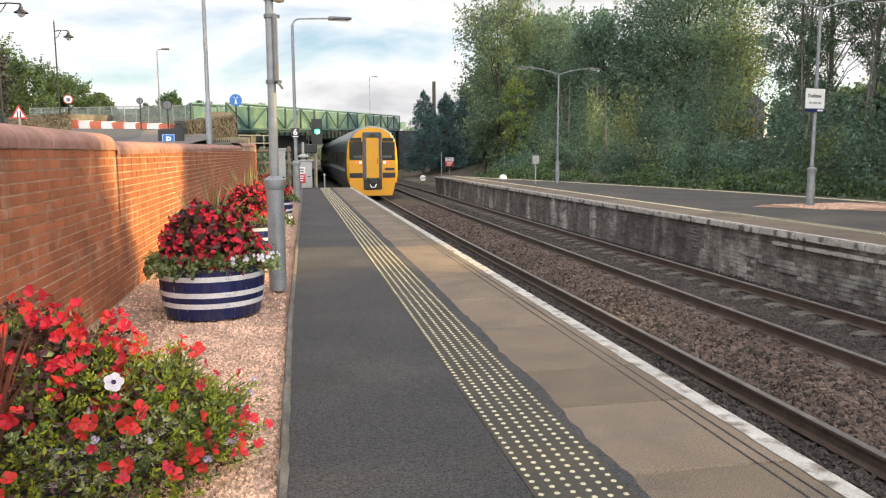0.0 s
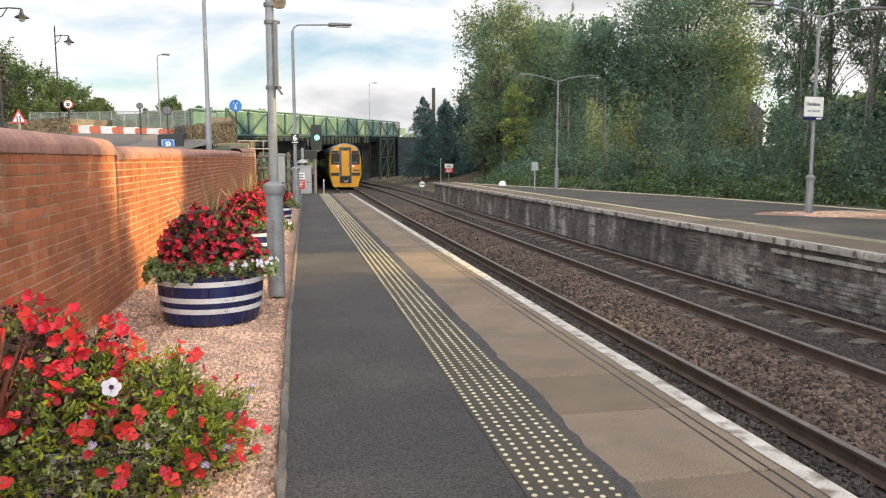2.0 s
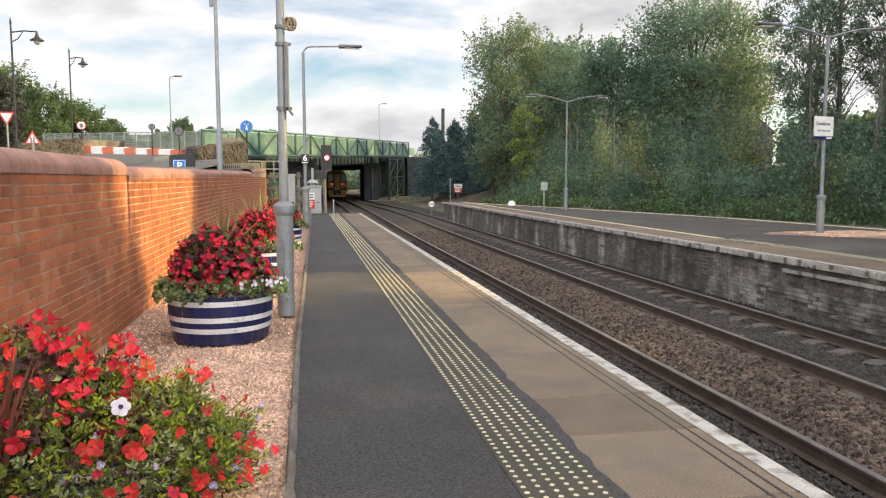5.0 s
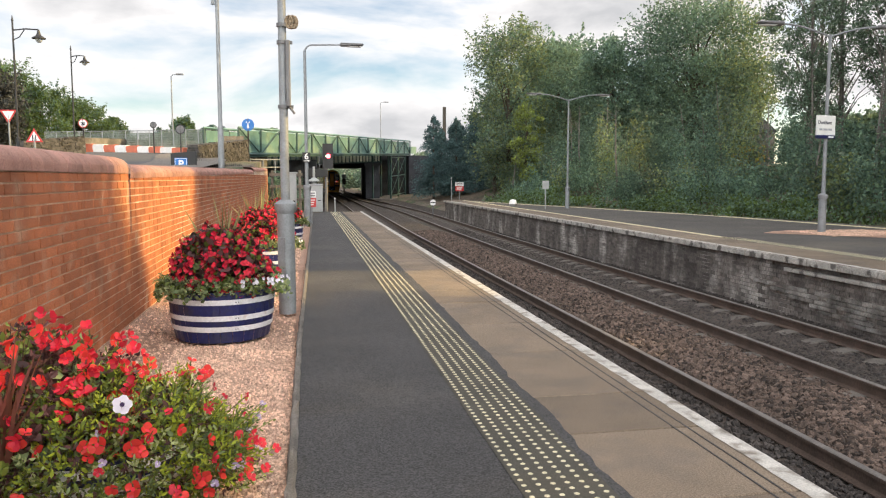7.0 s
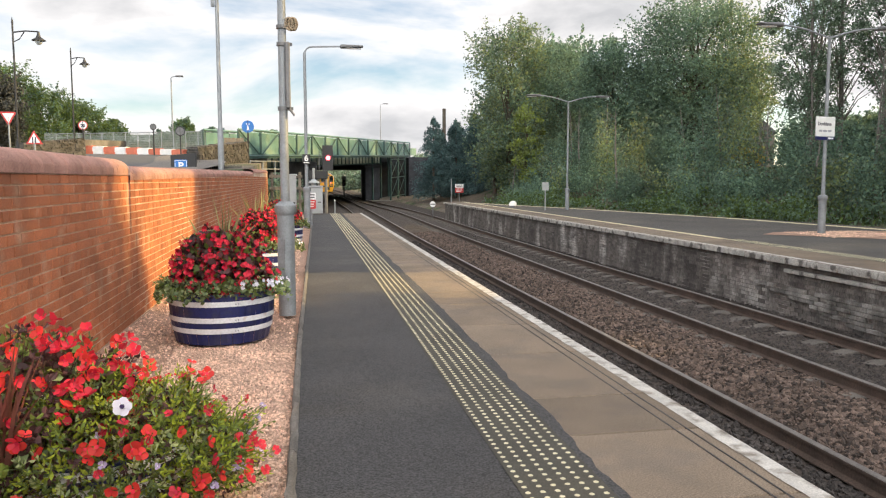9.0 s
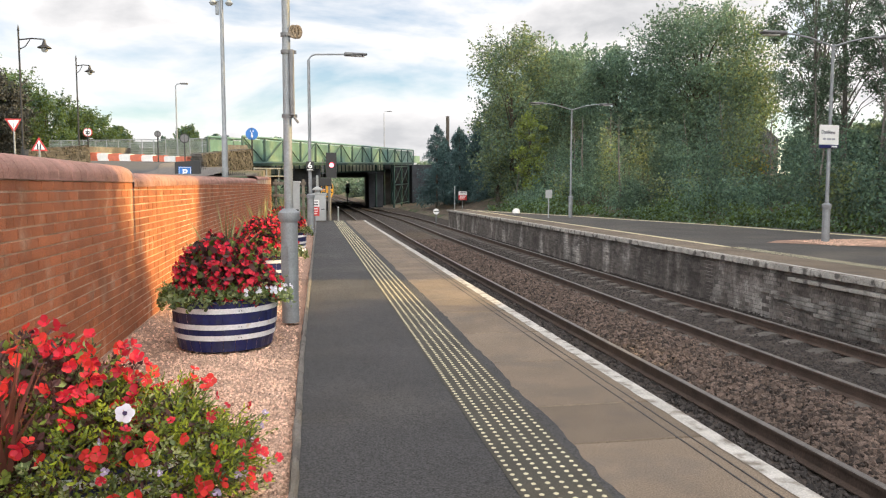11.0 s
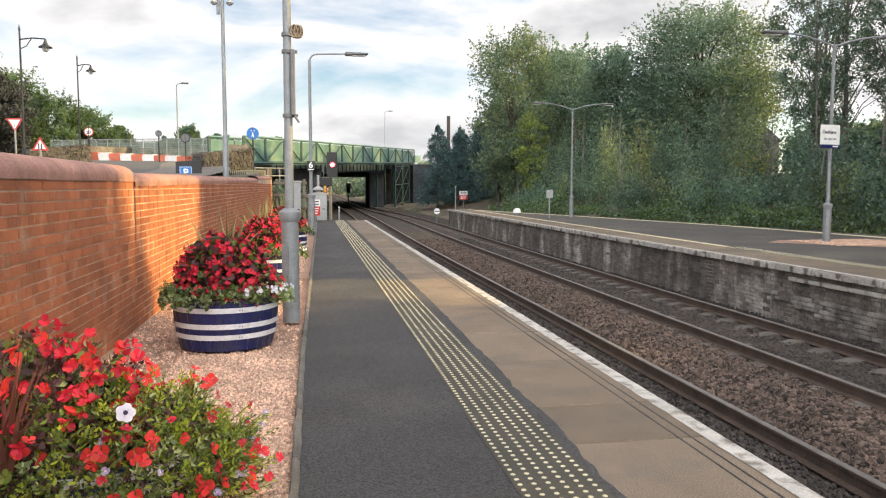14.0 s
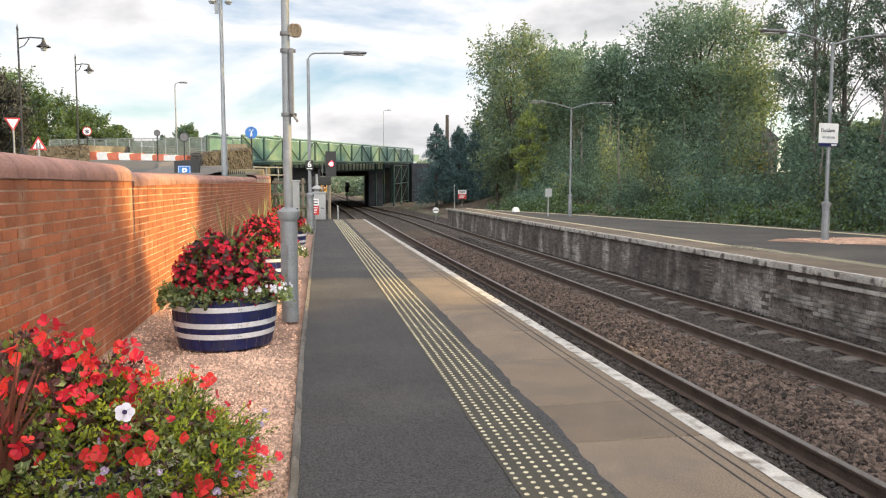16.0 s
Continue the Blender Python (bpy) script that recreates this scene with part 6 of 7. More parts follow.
        extrude_y(bm, [(-1.55, 0.98), (1.05, 0.96), (0.58, 1.36), (-0.95, 1.39)], -0.835, 0.835)
        part("window", bm, "dark_glass", c)
        for wx in (-1.25, 1.3):
            for wy in (-0.78, 0.78):
                bm = bmesh.new()
                tube(bm, [(wx, wy - 0.1, 0.32), (wx, wy + 0.1, 0.32)], 0.32, 14)
                part("wheel", bm, "black", c)


left_side()


# ---------------------------------------------------------------- trees and shrubs
def tree(name, x, y, z0, top, r, seed, leaves, label, n=9000, size=0.13, low=0.15, trunk=0.2, bark="bark", clumps=70, spread=0.55, lean=0.0, oval=1.0, category="tree", part_ids=None):
    """A tapered trunk with forking limbs; a crown of many leaves gathered in uneven clumps at the limb ends."""
    rng = np.random.default_rng(seed)
    t = empty(name, pose(x, y, z0), label=label, category=category)
    h = top - z0
    bm = bmesh.new()
    pts = [Vector((lean * h * u * u + 0.1 * math.sin(u * 5 + seed), 0.1 * math.cos(u * 4 + seed), h * 0.9 * u)) for u in (0, 0.15, 0.3, 0.5, 0.7, 0.85, 1.0)]
    tube(bm, pts, [trunk * k for k in (1.25, 1.0, 0.85, 0.6, 0.4, 0.22, 0.06)], 8)
    cc = []
    while len(cc) < clumps:
        p = rng.uniform(-1, 1, 3)
        q = math.sqrt(p[0] ** 2 + p[1] ** 2 + abs(p[2]) ** 3.2)
        if 0.35 < q < 1.0 and rng.uniform() < 0.35 + q * 0.65:
            prof = 1 - 0.30 * max(0, p[2]) ** 3 - 0.25 * max(0, -p[2])
            zc = (low + (1 - low) * (p[2] * 0.5 + 0.5)) * h * 0.97
            bump = 1 + 0.22 * noise.noise(Vector((p[0] * 1.7 + seed, p[1] * 1.7, p[2] * 1.7)))
            cc.append((p[0] * r * prof * bump + lean * h * 0.3, p[1] * r * prof * bump * oval, zc))
    cc = np.array(cc)
    for c in cc[: min(26, clumps)]:
        u = max(0.15, min(0.85, c[2] / h - 0.18))
        b = Vector((lean * h * u * u, 0, h * 0.9 * u))
        e = Vector(c)
        mid = b.lerp(e, 0.5) + Vector((0, 0, 0.1 * h * 0.3))
        tube(bm, [b, mid, e], [trunk * 0.30, trunk * 0.18, 0.012], 5)
    part("trunk", bm, bark, t, smooth=True)
    k = rng.integers(0, clumps, n)
    sp = spread * r * 0.32 * rng.uniform(0.6, 1.35, clumps)
    off = np.clip(rng.normal(size=(n, 3)), -1.7, 1.7) * sp[k][:, None] * np.array([1, 1, 0.75])
    pos = cc[k] + off
    # twigs that reach past the clumps and fray the outline
    tw = rng.integers(0, n, n // 9)
    mid = np.array([lean * h * 0.3, 0.0, h * (low + 1) * 0.48])
    far = cc[k[tw]] - mid
    far /= np.linalg.norm(far, axis=1)[:, None] + 1e-6
    twig = (far + np.array([[math.sin(c * 7.3), math.cos(c * 5.1), 0.5 + 0.5 * math.sin(c * 3.7)] for c in k[tw]]) * 0.55)
    pos[tw] = cc[k[tw]] + twig * (sp[k[tw]] * rng.uniform(0.6, 1.75, len(tw)))[:, None] + rng.normal(size=(len(tw), 3)) * 0.07
    pos[:, 2] = np.clip(pos[:, 2], 0.03 * h, h * 1.02)
    ids = None
    if part_ids is not None:
        ids = np.array([part_ids(*(q + np.array([x, y, z0])), rng) for q in pos])
    leaf_mesh("crown", pos, size, leaves, t, rng, aspect=0.6, ids=ids)
    return t


def gz(x, y):
    return ground_z(x, y) - 0.1


def right_bank():
    # tall broadleaf trees along the cutting
    tree("broadleaf_tree", 14.0, 52, gz(14.0, 52), 12.5, 3.0, 101, ["leaf_mid", "leaf_birch", "leaf_light"], "tall pale green broadleaf tree with an open crown", 30000, 0.085, 0.10, 0.2, clumps=110)
    tree("broadleaf_tree", 14.2, 57, gz(14.2, 57), 8.6, 1.3, 102, ["leaf_mid", "leaf_birch"], "broadleaf tree with thin hanging branches", 15000, 0.085, 0.08, 0.15, clumps=70)
    tree("broadleaf_tree", 18.0, 53, gz(18, 53), 11.2, 3.2, 103, ["leaf_dark", "leaf_mid"], "dark green broadleaf tree on the bank", 26000, 0.09, 0.05, 0.2, clumps=110)
    tree("broadleaf_tree", 19.6, 47, gz(19.6, 47), 10.4, 2.7, 104, ["leaf_dark", "leaf_mid"], "dark leafy tree beside the tallest one", 26000, 0.085, 0.03, 0.2, clumps=110)

    # evening sun put into leaf colour: paler leaves past about x 25
    def painted_sun(px, py, pz, rng):
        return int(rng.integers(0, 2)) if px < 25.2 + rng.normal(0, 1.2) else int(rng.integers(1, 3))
    tree("broadleaf_tree", 23.8, 44, gz(23.8, 44), 12.3, 4.35, 105, ["leaf_dark", "leaf_mid", "leaf_light"], "tallest rounded broadleaf tree, evening sun coloured into its right side", 62000, 0.08, 0.02, 0.26, clumps=230, part_ids=painted_sun)
    # paler crown carries on the sunlit side in its leaf colour
    tree("broadleaf_tree", 26.3, 45, gz(26.3, 45), 9.4, 1.9, 106, ["leaf_light", "leaf_mid"], "lighter green tree, evening sun put into its leaf colour", 18000, 0.085, 0.05, 0.2, clumps=80)
    for k, (x, y, top, r) in enumerate(((22.3, 31.0, 12.0, 1.9), (24.2, 31.5, 15.0, 2.3), (26.2, 30.0, 15.0, 2.4), (25.4, 34.5, 14.0, 2.2), (23.4, 27.6, 13.0, 1.6), (28.8, 31.0, 15.0, 2.6))):
        tree("birch_tree", x, y, gz(x, y), top, r, 120 + k, ["leaf_birch", "leaf_mid"], "slender birch with fine hanging foliage", 11500, 0.054, 0.16, 0.12, "birch_bark", clumps=105, spread=0.34)
    # darker trees filling in behind
    for k, (x, y, top, r) in enumerate(((17.5, 62, 9.0, 2.6), (21.5, 58, 9.0, 3.4), (26.5, 56, 9.0, 3.6), (36.0, 47, 4.4, 2.3), (34.5, 38, 5.5, 3.0), (17.5, 72, 7.0, 2.4), (38, 50, 6.0, 3.5), (31.0, 36, 4.6, 2.6), (18.5, 58, 7.5, 3.0), (24, 52, 6.5, 3.0), (29, 51, 5.5, 2.6))):
        tree("broadleaf_tree", x, y, gz(x, y), top, r, 140 + k, ["leaf_dark", "leaf_mid"], "dark green tree in the belt behind", 12000, 0.14, 0.0, 0.18, clumps=80)
    # taller trees added further back, behind the others, to shade the bridge
    for k, (x, y, top, r) in enumerate(((23, 68, 15, 4.0), (26, 77, 16, 4.2), (25, 87, 16, 4.2), (28, 96, 17, 4.5))):
        tree("broadleaf_tree", x, y, gz(x, y), top, r, 180 + k, ["leaf_dark", "leaf_mid"], "tall dark tree added far along the cutting for shade", 12000, 0.17, 0.05, 0.22, clumps=90)
    # yellowing young tree
    tree("young_tree", 13.6, 46, gz(13.6, 46), 6.4, 0.95, 160, ["leaf_yellow", "leaf_light"], "slim young tree with yellow-green leaves", 5200, 0.075, 0.25, 0.07, clumps=34)
    # orange-gold leaves paint a patch of sun low beside the tall tree
    tree("shrub", 25.6, 41, gz(25.6, 41), 3.2, 1.1, 161, ["leaf_sunlit_gold", "leaf_yellow"], "shrub coloured orange-gold as a sunlit patch under the tall tree", 1500, 0.09, 0.25, 0.05, clumps=20, category="shrub")
    # conifers
    for k, (x, y, top, r) in enumerate(((12.5, 75, 7.5, 2.9), (14.2, 72, 6.9, 2.9), (15.6, 70, 7.6, 3.0), (16.0, 64, 6.4, 2.5), (17.0, 66, 8.6, 3.2), (14.0, 79, 6.6, 2.6), (15.0, 76, 7.4, 3.0))):
        conifer(x, y, gz(x, y), top, r, 170 + k)
    bank_shrubs()
    # bare pale stems standing among the undergrowth
    rng = random.Random(5)
    for k in range(14):
        y = 24 + 24 * k / 14 + rng.uniform(-0.4, 0.4)
        x = back_x(y) + 2.6 + rng.uniform(0, 2.5)
        z = gz(x, y)
        s = empty("sapling", pose(x, y, z, rng.uniform(-4, 4), rng.uniform(-5, 5), rng.uniform(0, 360)), label="bare pale sapling stem in the undergrowth", category="sapling", group="saplings")
        hh = rng.uniform(2.6, 5.2)
        bm = bmesh.new()
        tube(bm, [(0, 0, 0), (0.1, 0, hh * 0.5), (0.05, 0.1, hh)], [0.055, 0.04, 0.012], 6)
        for q in range(5):
            u = rng.uniform(0.4, 0.9)
            a = rng.uniform(0, 6.28)
            tube(bm, [(0.08, 0, hh * u), (0.08 + 0.5 * math.cos(a), 0.5 * math.sin(a), hh * u + 0.45)], [0.016, 0.005], 4)
        part("stem", bm, "birch_bark", s)


def conifer(x, y, z0, top, r, seed):
    rng = np.random.default_rng(seed)
    t = empty("conifer_tree", pose(x, y, z0), label="dense dark conifer with drooping tiers", category="tree", group="conifers")
    h = top - z0
    bm = bmesh.new()
    tube(bm, [(0, 0, 0), (0, 0, h * 0.5), (0, 0, h * 0.98)], [0.16, 0.1, 0.01], 7)
    part("trunk", bm, "bark", t)
    n = 11000
    # boughs of uneven reach, each a drooping spray of needles
    boughs = 130
    ub = 0.07 + 0.93 * rng.uniform(0, 1, boughs) ** 1.1
    ab = rng.uniform(0, math.tau, boughs)
    reach = r * (1 - ub) ** 0.62 * rng.uniform(0.45, 1.12, boughs) + 0.08
    k = rng.integers(0, boughs, n)
    v = rng.uniform(0, 1, n) ** 0.6
    rr = reach[k] * v
    a = ab[k] + rng.normal(0, 0.16, n) * (0.4 + v)
    z = h * (0.04 + 0.95 * ub[k]) - 0.22 * rr + rng.normal(0, 0.13, n)
    leaf_mesh("crown", np.stack([rr * np.cos(a), rr * np.sin(a), z], 1), 0.105, "leaf_conifer", t, rng, aspect=0.35)


def bank_shrubs():
    """Low undergrowth along the rear of the far platform and the cutting."""
    rng = np.random.default_rng(77)
    k = 0
    y = 19.0
    while y < 92:
        bx = max(back_x(y), 9.9) if y < 46 else 12.3 + 0.02 * (y - 46)
        for row in range(3):
            if y > 52 and row < 2:
                continue
            x = bx + 1.55 + row * 1.45 + rng.uniform(-0.3, 0.4)
            hgt = 0.6 + 0.85 * row + rng.uniform(-0.25, 0.5) + (1.6 * rng.random() if row == 2 else 0)
            s = empty("shrub", pose(x, y + rng.uniform(-0.5, 0.5), gz(x, y)), category="shrub", group="bank shrubs", label="rough green bramble and fern undergrowth on the bank")
            n = (1500 + 700 * row) if y < 60 else 700
            c = rng.normal(size=(9, 3)) * np.array([0.75, 0.8, 0.25 * hgt]) + np.array([0, 0, hgt * 0.45])
            p = c[rng.integers(0, 9, n)] + rng.normal(size=(n, 3)) * np.array([0.32, 0.32, 0.24 * hgt])
            p[:, 2] = np.abs(p[:, 2])
            p[:, 0] = np.maximum(p[:, 0], -1.0 - 0.3 * rng.random(n))
            leaf_mesh("foliage", p, 0.062 if y < 60 else 0.10, ["leaf_mid", "leaf_roadside"] if row == 0 else (["leaf_dark", "leaf_mid"] if k % 5 else ["leaf_birch", "leaf_light"]), s, rng)
            bm = bmesh.new()
            for q in range(4):
                tube(bm, [(0.2 * q - 0.3, 0, 0), (0.25 * q - 0.4, 0.1, hgt * 0.5)], 0.015, 4)
            part("stem", bm, "bark", s)
            k += 1
        y += 1.7 if y < 60 else 2.6


right_bank()


def left_trees():
    green = ["leaf_roadside", "leaf_roadside", "leaf_dark"]
    for k, (x, y, top, r, lv) in enumerate(((-26.3, 70, 11.0, 2.5, ["leaf_copper", "leaf_copper"]), (-33.5, 80, 16.5, 4.2, green), (-26.0, 82, 11.6, 2.7, green),
                                            (-23.4, 86, 9.8, 2.4, green), (-21.0, 90, 8.0, 1.8, green), (-30.4, 86, 13.6, 3.4, green), (-13.7, 92, 8.6, 1.5, ["leaf_dark", "leaf_roadside"]), (-10.8, 92, 7.4, 1.1, ["leaf_conifer", "leaf_dark"]))):
        tree("broadleaf_tree", x, y, 2.8, top, r, 200 + k, lv, "leafy green tree beyond the road" if "leaf_copper" not in lv else "dark copper-leaved tree beyond the road", 22000, 0.105, 0.02, 0.3, clumps=90)
    for k in range(16):
        x = -17.0 + k * 0.95
        rng = random.Random(k)
        tree("shrub", x, 92 + rng.uniform(-3, 3), 3.6, 6.4 + rng.uniform(-0.5, 1.1), 1.0, 220 + k, ["leaf_dark", "leaf_mid"] if k % 4 else ["leaf_conifer"], "bush showing above the fence", 900, 0.16, 0.0, 0.06, clumps=14, category="shrub")
    # growth under the bridge end and beyond the opening
    for k, (x, y, z, top, r) in enumerate(((-2.2, 44, -0.6, 1.4, 1.0), (-0.9, 40, -1.0, 0.7, 0.8), (-1.6, 52, -0.8, 1.8, 1.2), (0.2, 60, -1.1, 0.6, 1.0), (-0.6, 72, -1.0, 1.2, 1.4))):
        tree("shrub", x, y, z, top, r, 250 + k, ["leaf_mid", "leaf_dark"], "green shrub on the trackside slope", 1800, 0.09, 0.0, 0.05, clumps=24, category="shrub")
    for k, (x, y, top, r) in enumerate(((13.0, 150, 4.0, 3.5), (17, 165, 6.0, 4.0), (11.5, 185, 3.5, 3.0), (14, 215, 6.0, 5.0), (8.5, 260, 5.0, 4.0), (-3.5, 150, 4.0, 3.0), (-4.0, 180, 5.0, 3.5), (-2.0, 220, 5.0, 4.0), (3.0, 300, 6.0, 5.0), (20, 140, 6, 4))):
        tree("broadleaf_tree", x, y, -1.2, top, r, 270 + k, ["leaf_birch", "leaf_mid"] if x > 5 else ["leaf_mid", "leaf_birch"], "sunlit scrub along the line past the bridge", 2600, 0.26, 0.0, 0.12, clumps=40)


left_trees()


def shade_belt():
    """Shade trees added unseen beside the camera; their gap lets the low sun through."""
    for k, (x, y, top, r) in enumerate(((24, 16.8, 18, 3.6), (29, 19.0, 19, 4.5), (30, 23.5, 20, 4.5), (33, 28, 20, 5), (22, -2.2, 15, 4.4), (26, -1.6, 16, 4.2), (24, -6, 15, 5), (26, -15, 15, 5.5))):
        tree("broadleaf_tree", x, y, gz(x, y), top, r, 300 + k, ["leaf_dark", "leaf_mid"], "unseen dark green tree added to shade the platform and wall", 16000, 0.24, 0.0, 0.2, clumps=130, spread=0.85)
    for k, (x, y, top, r, n) in enumerate(((25, 12.6, 16, 1.5, 6500), (24, 7.3, 15, 0.9, 1000), (23.5, 4.4, 16, 1.7, 4400), (26, 5.6, 17, 1.6, 3000))):
        tree("slender_tree", x, y, gz(x, y), top, r, 320 + k, ["leaf_dark", "leaf_mid"], "unseen thin-crowned tree added to dapple the low sun", n, 0.2, 0.1, 0.1, clumps=60, spread=0.8)
    for k in range(6):
        tree("hawthorn_tree", 20.5 + 0.4 * (k % 2), 3.4 + 2.4 * k, gz(20, 8), (9.2 if k < 2 else 6.0 + 0.4 * (k % 2)), 1.9, 330 + k, ["leaf_dark", "leaf_mid"], "unseen thick hawthorn added to block the lowest sun", 5000, 0.24, 0.0, 0.12, clumps=70, spread=0.9)


shade_belt()


def earth_bank():
    ys = [52 + 1.5 * i for i in range(32)]
    tagged(strip("earth_bank", lambda y: 10.2 + track_x(y), lambda y: 15.2 + track_x(y), ys, lambda x, y: ground_z(x, y) + 0.06 - 0.16 * (1 - smooth(10.2, 11.0, x - track_x(y))) + 0.05 * noise.noise(Vector((x, y, 2))), "earth", 10),
           "bare brown earth slope beside the tracks", "earth bank", kind="structure")


earth_bank()


def stone_house():
    h = empty("stone_house", pose(42.3, 66, 0.6), label="grey stone house half hidden behind the trees", category="house")
    bm = bmesh.new()
    box(bm, -1.7, 0, 0, 1.7, 6, 5.2, 0.02)
    part("wall", bm, "stone", h)
    bm = bmesh.new()
    box(bm, 0.35, -0.05, 0, 0.95, 0.3, 5.6, 0.02)
    part("chimney_breast", bm, "rubble", h)
    bm = bmesh.new()
    extrude_y(bm, [(-1.9, 5.1), (1.9, 5.1), (0, 6.6)], -0.2, 6.2)
    part("roof", bm, "black", h)
    bm = bmesh.new()
    box(bm, -1.1, -0.03, 2.6, -0.4, 0.02, 4.2)
    part("window", bm, "dark_glass", h)
    p = empty("timber_pole", pose(14.5, 80, -0.8), label="plain dark pole standing above the conifers", category="pole")
    bm = bmesh.new()
    tube(bm, [(0, 0, 0), (0, 0, 9.7)], [0.22, 0.18], 8)
    part("shaft", bm, "bark", p)


stone_house()


# ---------------------------------------------------------------- the train
def rail_car(name, first):
    """A diesel car, its cab end at y = 0 and its body running away along y."""
    c = empty(name, label="diesel rail car with a bright yellow cab end" if first else "following dark-sided diesel rail car", category="train", group="train cars")
    hw = 1.35
    prof = [(-1.28, 0.75), (-1.35, 1.15), (-1.36, 1.9), (-1.31, 2.6), (-1.22, 3.0), (-1.02, 3.36), (-0.7, 3.58), (-0.35, 3.69), (0, 3.73)]
    prof = prof + [(-x, z) for x, z in prof[-2::-1]]
    L = 22.6

    def shell(bm, pr, ys, scale, mi=None):
        rings = []
        for y, s in zip(ys, scale):
            rings.append([bm.verts.new((x * s, y, 0.75 + (z - 0.75) * (s if z > 2.5 else 1))) for x, z in pr])
        k = len(pr)
        for a, b in zip(rings, rings[1:]):
            for i in range(k - 1):
                f = bm.faces.new((a[i], a[i + 1], b[i + 1], b[i]))
                f.material_index = mi[i] if mi else 0
        return rings
    mi = [0, 0, 0, 0, 1, 2, 2, 2, 2, 2, 2, 1, 0, 0, 0, 0]
    bm = bmesh.new()
    rings = shell(bm, prof, [0.10, 0.35, L], [0.985, 1.0, 1.0], mi)
    bm.faces.new(rings[-1])
    bmesh.ops.recalc_face_normals(bm, faces=bm.faces[:])
    part("body", bm, ["train_navy", "train_grey", "train_roof"], c, smooth=True)
    bm = bmesh.new()
    box(bm, -1.2, 0.5, 0.35, 1.2, L - 0.3, 0.74)
    part("underframe", bm, "black", c)
    for yy in (3.2, 18.6):
        bm = bmesh.new()
        box(bm, -1.05, yy - 1.6, 0.25, 1.05, yy + 1.6, 0.7, 0.05)
        bg = part("bogie", bm, "black", c)
        for dy in (-1.1, 1.1):
            for sx in (-0.78, 0.78):
                bm = bmesh.new()
                tube(bm, [(sx - 0.06, yy + dy, 0.42), (sx + 0.06, yy + dy, 0.42)], 0.42, 16)
                part("wheel", bm, "galv_dark", bg)
    for sx in (-1, 1):
        for k in range(9):
            y0 = 2.4 + k * 2.1
            bm = bmesh.new()
            p = [(1.365, 1.62), (1.36, 1.95), (1.335, 2.4)]
            prev = None
            for x, z in p:
                row = [bm.verts.new((sx * (x + 0.006), y0, z)), bm.verts.new((sx * (x + 0.006), y0 + 1.7, z))]
                if prev:
                    bm.faces.new((prev[0], prev[1], row[1], row[0]))
                prev = row
            part("side_window", bm, "dark_glass", c)
        bm = bmesh.new()
        box(bm, sx * 1.37 - 0.008, 1.0, 1.30, sx * 1.37 + 0.008, L - 0.2, 1.52)
        part("side_band", bm, "train_grey", c, "pale grey side band")
    # cab end: yellow skin with openings filled by darker panels
    cap = [(x, z) for x, z in prof]
    bm = bmesh.new()
    o = [bm.verts.new((x * 0.985, 0.10, z)) for x, z in cap]
    i_ = [bm.verts.new((x * 0.90, -0.02, 0.80 + (z - 0.75) * 0.955)) for x, z in cap]
    for k in range(len(cap) - 1):
        bm.faces.new((o[k], o[k + 1], i_[k + 1], i_[k])).material_index = 1 if cap[k][1] + cap[k + 1][1] > 6.1 else 0
    bm.faces.new((o[-1], o[0], i_[0], i_[-1]))
    bm.faces.new(i_)
    bmesh.ops.recalc_face_normals(bm, faces=bm.faces[:])
    end = part("cab_end", bm, ["train_yellow", "train_grey"] if first else ["train_navy", "train_roof"], c, "bright yellow cab end" if first else "")
    if not first:
        return c
    bm = bmesh.new()
    lower = [(-1.22, 0.86), (-1.02, 0.10), (1.02, 0.10), (1.22, 0.86)]
    a = [bm.verts.new((x, -0.06, z)) for x, z in lower]
    b = [bm.verts.new((x, 0.6, z)) for x, z in lower]
    bm.faces.new(a)
    for k in range(4):
        bm.faces.new((a[k], b[k], b[(k + 1) % 4], a[(k + 1) % 4]))
    bmesh.ops.recalc_face_normals(bm, faces=bm.faces[:])
    part("valance", bm, "train_yellow", c)
    # grey gangway surround with the yellow door
    bm = bmesh.new()
    box(bm, -0.50, -0.16, 0.95, -0.32, 0.02, 3.35, 0.02)
    box(bm, 0.33, -0.16, 0.95, 0.49, 0.02, 3.35, 0.02)
    box(bm, -0.49, -0.16, 3.12, 0.49, 0.02, 3.40, 0.04)
    sur = part("gangway_frame", bm, "train_frame", c, "dark grey gangway frame")
    bm = bmesh.new()
    box(bm, -0.34, -0.13, 1.0, 0.34, 0.0, 3.12, 0.02)
    door = part("gangway_door", bm, "train_yellow", c)
    bm = bmesh.new()
    tube(bm, [(0.25, -0.15, 1.75), (0.25, -0.15, 2.05)], 0.015, 6)
    part("handle", bm, "black", door)
    bm = bmesh.new()
    box(bm, -0.16, -0.175, 3.17, 0.16, -0.155, 3.31)
    part("destination_panel", bm, "black", sur)
    for sx in (-1, 1):
        bm = bmesh.new()
        x0, x1 = sorted((sx * 0.52, sx * 1.16))
        box(bm, x0 - (0.03 if sx < 0 else 0), -0.040, 1.96, x1 + (0.03 if sx > 0 else 0), -0.017, 2.90, 0.02)
        part("windscreen_frame", bm, "black", c)
        bm = bmesh.new()
        box(bm, x0, -0.045, 2.02, x1, -0.018, 2.86, 0.02)
        for v in bm.verts:
            if abs(v.co.x) > 1.0 and v.co.z > 2.7:
                v.co.x *= 0.97
        ws = part("windscreen", bm, "dark_glass", c)
        bm = bmesh.new()
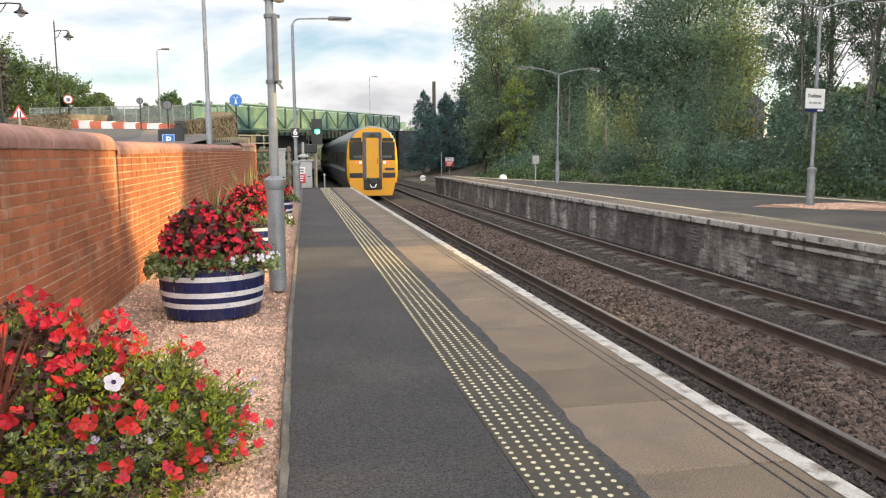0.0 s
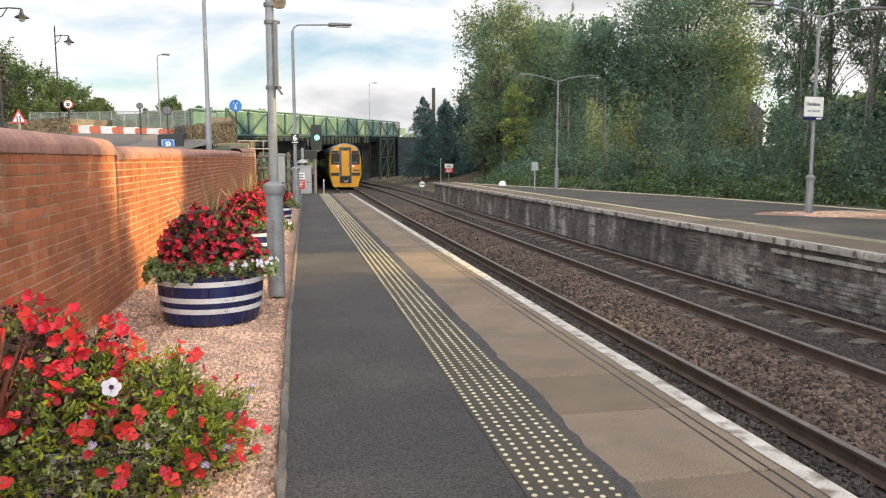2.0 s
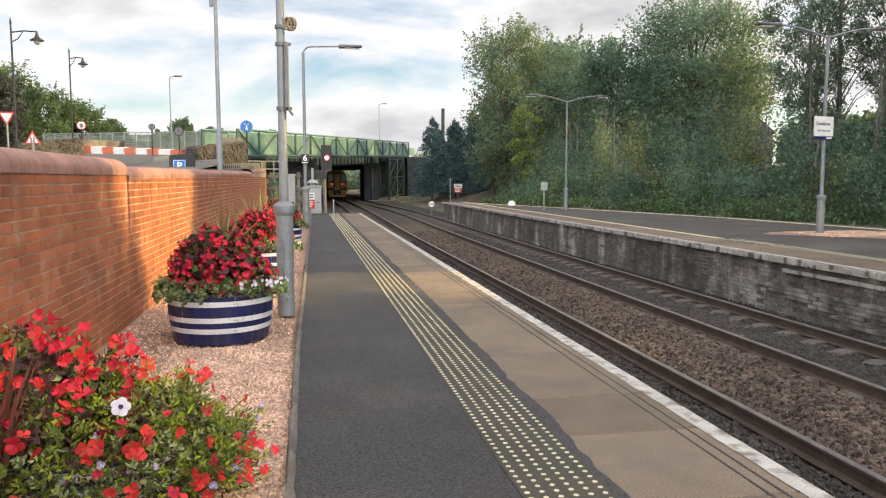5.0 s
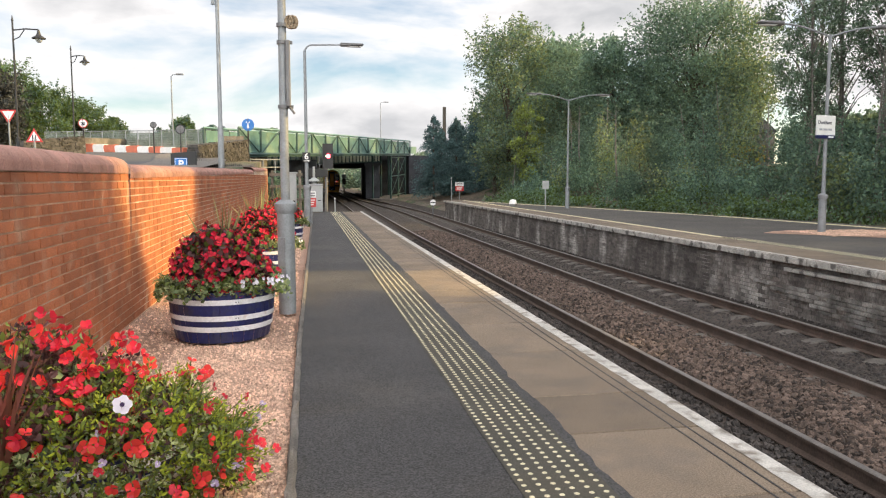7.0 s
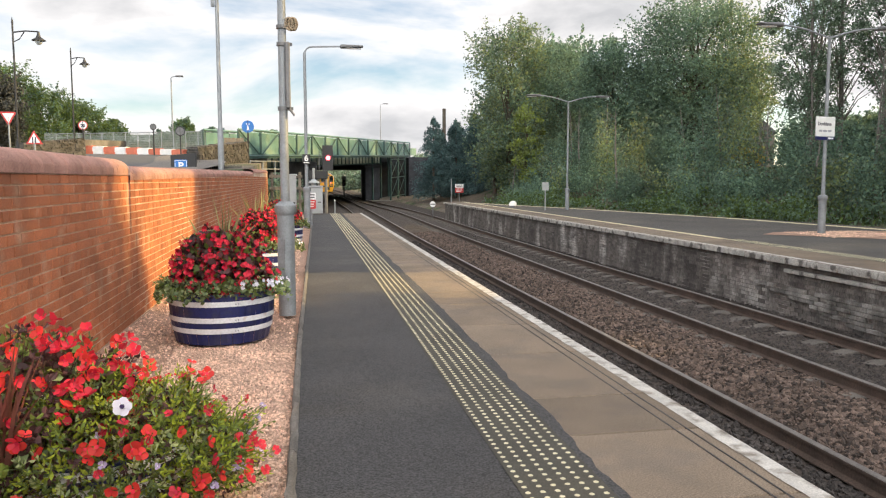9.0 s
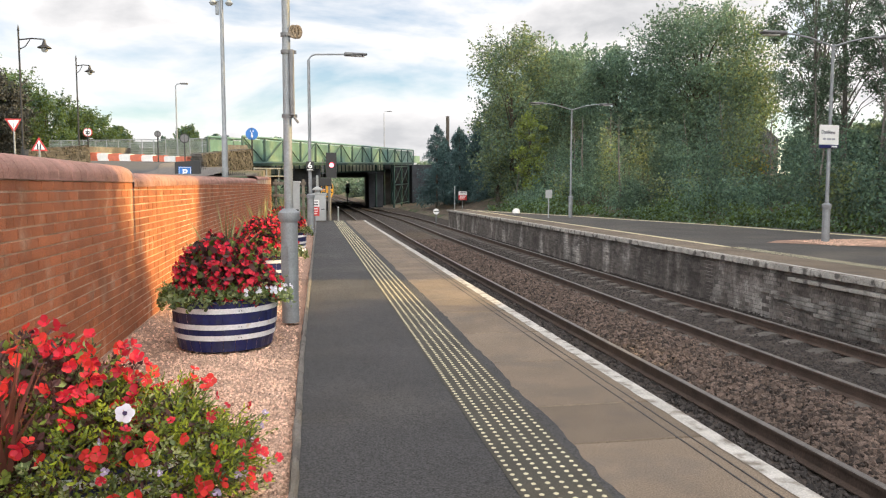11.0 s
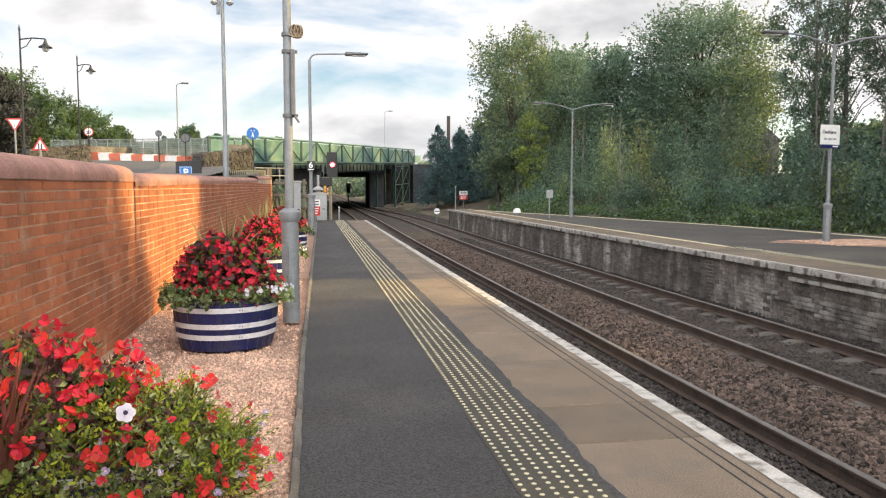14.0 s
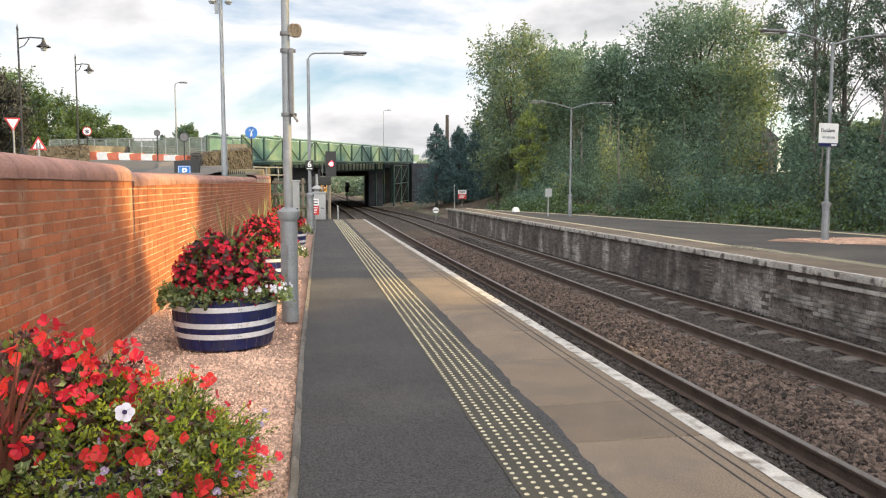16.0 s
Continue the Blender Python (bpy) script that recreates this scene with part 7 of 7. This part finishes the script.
        box(bm, x0 + 0.02, -0.047, 2.92, x1 - 0.04, -0.018, 3.10, 0.02)
        part("upper_panel", bm, "dark_glass", c)
        bm = bmesh.new()
        tube(bm, [(sx * 0.85, -0.06, 2.04), (sx * 0.95, -0.06, 2.62)], 0.014, 6)
        part("wiper", bm, "black", ws)
        bm = bmesh.new()
        box(bm, min(sx * 0.52, sx * 1.20), -0.045, 1.03, max(sx * 0.52, sx * 1.20), -0.019, 1.29, 0.02)
        part("grille", bm, "black", c, "dark grille strip")
        for dx, m in ((0.0, "tail_red"), (0.15, "lamp_white"), (-0.15, "lamp_white")):
            if sx * dx > 0.1:
                continue
            cx = sx * 0.78 + dx * 1.0
            bm = bmesh.new()
            tube(bm, [(cx, -0.05, 1.83), (cx, -0.018, 1.83)], 0.085 if m == "tail_red" else 0.075, 14)
            part("tail_lamp" if m == "tail_red" else "marker_lamp", bm, m, c)
        bm = bmesh.new()
        box(bm, sx * 0.9 - 0.25, -0.045, 1.42, sx * 0.9 + 0.25, -0.02, 1.54)
        if sx > 0:
            part("number_bars", bm, "ink", c)
        else:
            bm.free()
        bm = bmesh.new()
        x0, x1 = sorted((sx * 0.53, sx * 1.0))
        box(bm, x0, -0.05, 2.06, x1 - 0.0, -0.0445, 2.2)
        part("blind", bm, "train_frame", c)
    bm = bmesh.new()
    box(bm, -0.48, -0.14, 0.42, 0.48, 0.0, 1.06, 0.03)
    part("buffer_beam", bm, "black", c)
    bm = bmesh.new()
    box(bm, -0.2, -0.38, 0.72, 0.2, -0.1, 1.0, 0.03)
    tube(bm, [(0, -0.44, 0.86), (0, -0.3, 0.86)], 0.07, 10)
    part("coupler", bm, "black", c)
    bm = bmesh.new()
    tube(bm, [(-0.16, -0.3, 0.7), (-0.1, -0.35, 0.55), (0.08, -0.35, 0.55), (0.16, -0.3, 0.7)], 0.03, 6)
    part("hose", bm, "white", c)
    return c


tail_car = rail_car("rail_car", True)
lead_car = rail_car("rail_car", False)


# ---------------------------------------------------------------- motion of things
def train_x(y):
    return 3.565 + track_x(y) + 0.22 * (1 - smooth(40, 75, y))


def motions():
    rows_a, rows_b = [], []
    for k in range(33):
        t = 0.5 * k
        y = 39.8 + 12.0 * t
        for rows, a, b in ((rows_a, y, y + 22.6), (rows_b, y + 23.1, y + 45.7)):
            yaw = math.degrees(math.atan2(train_x(a) - train_x(b), b - a))
            rows.append((t, pose(train_x(a), a, track_z(a), 0, 0, yaw)))
    walk(tail_car, rows_a)
    walk(lead_car, rows_b)
    turn = lambda a: pose(0.02, 0.20, 3.58, 0, 0, a)
    walk(lens_carrier, [(0, turn(0)), (2.75, turn(0)), (2.85, turn(-80)), (16, turn(-80))])


motions()
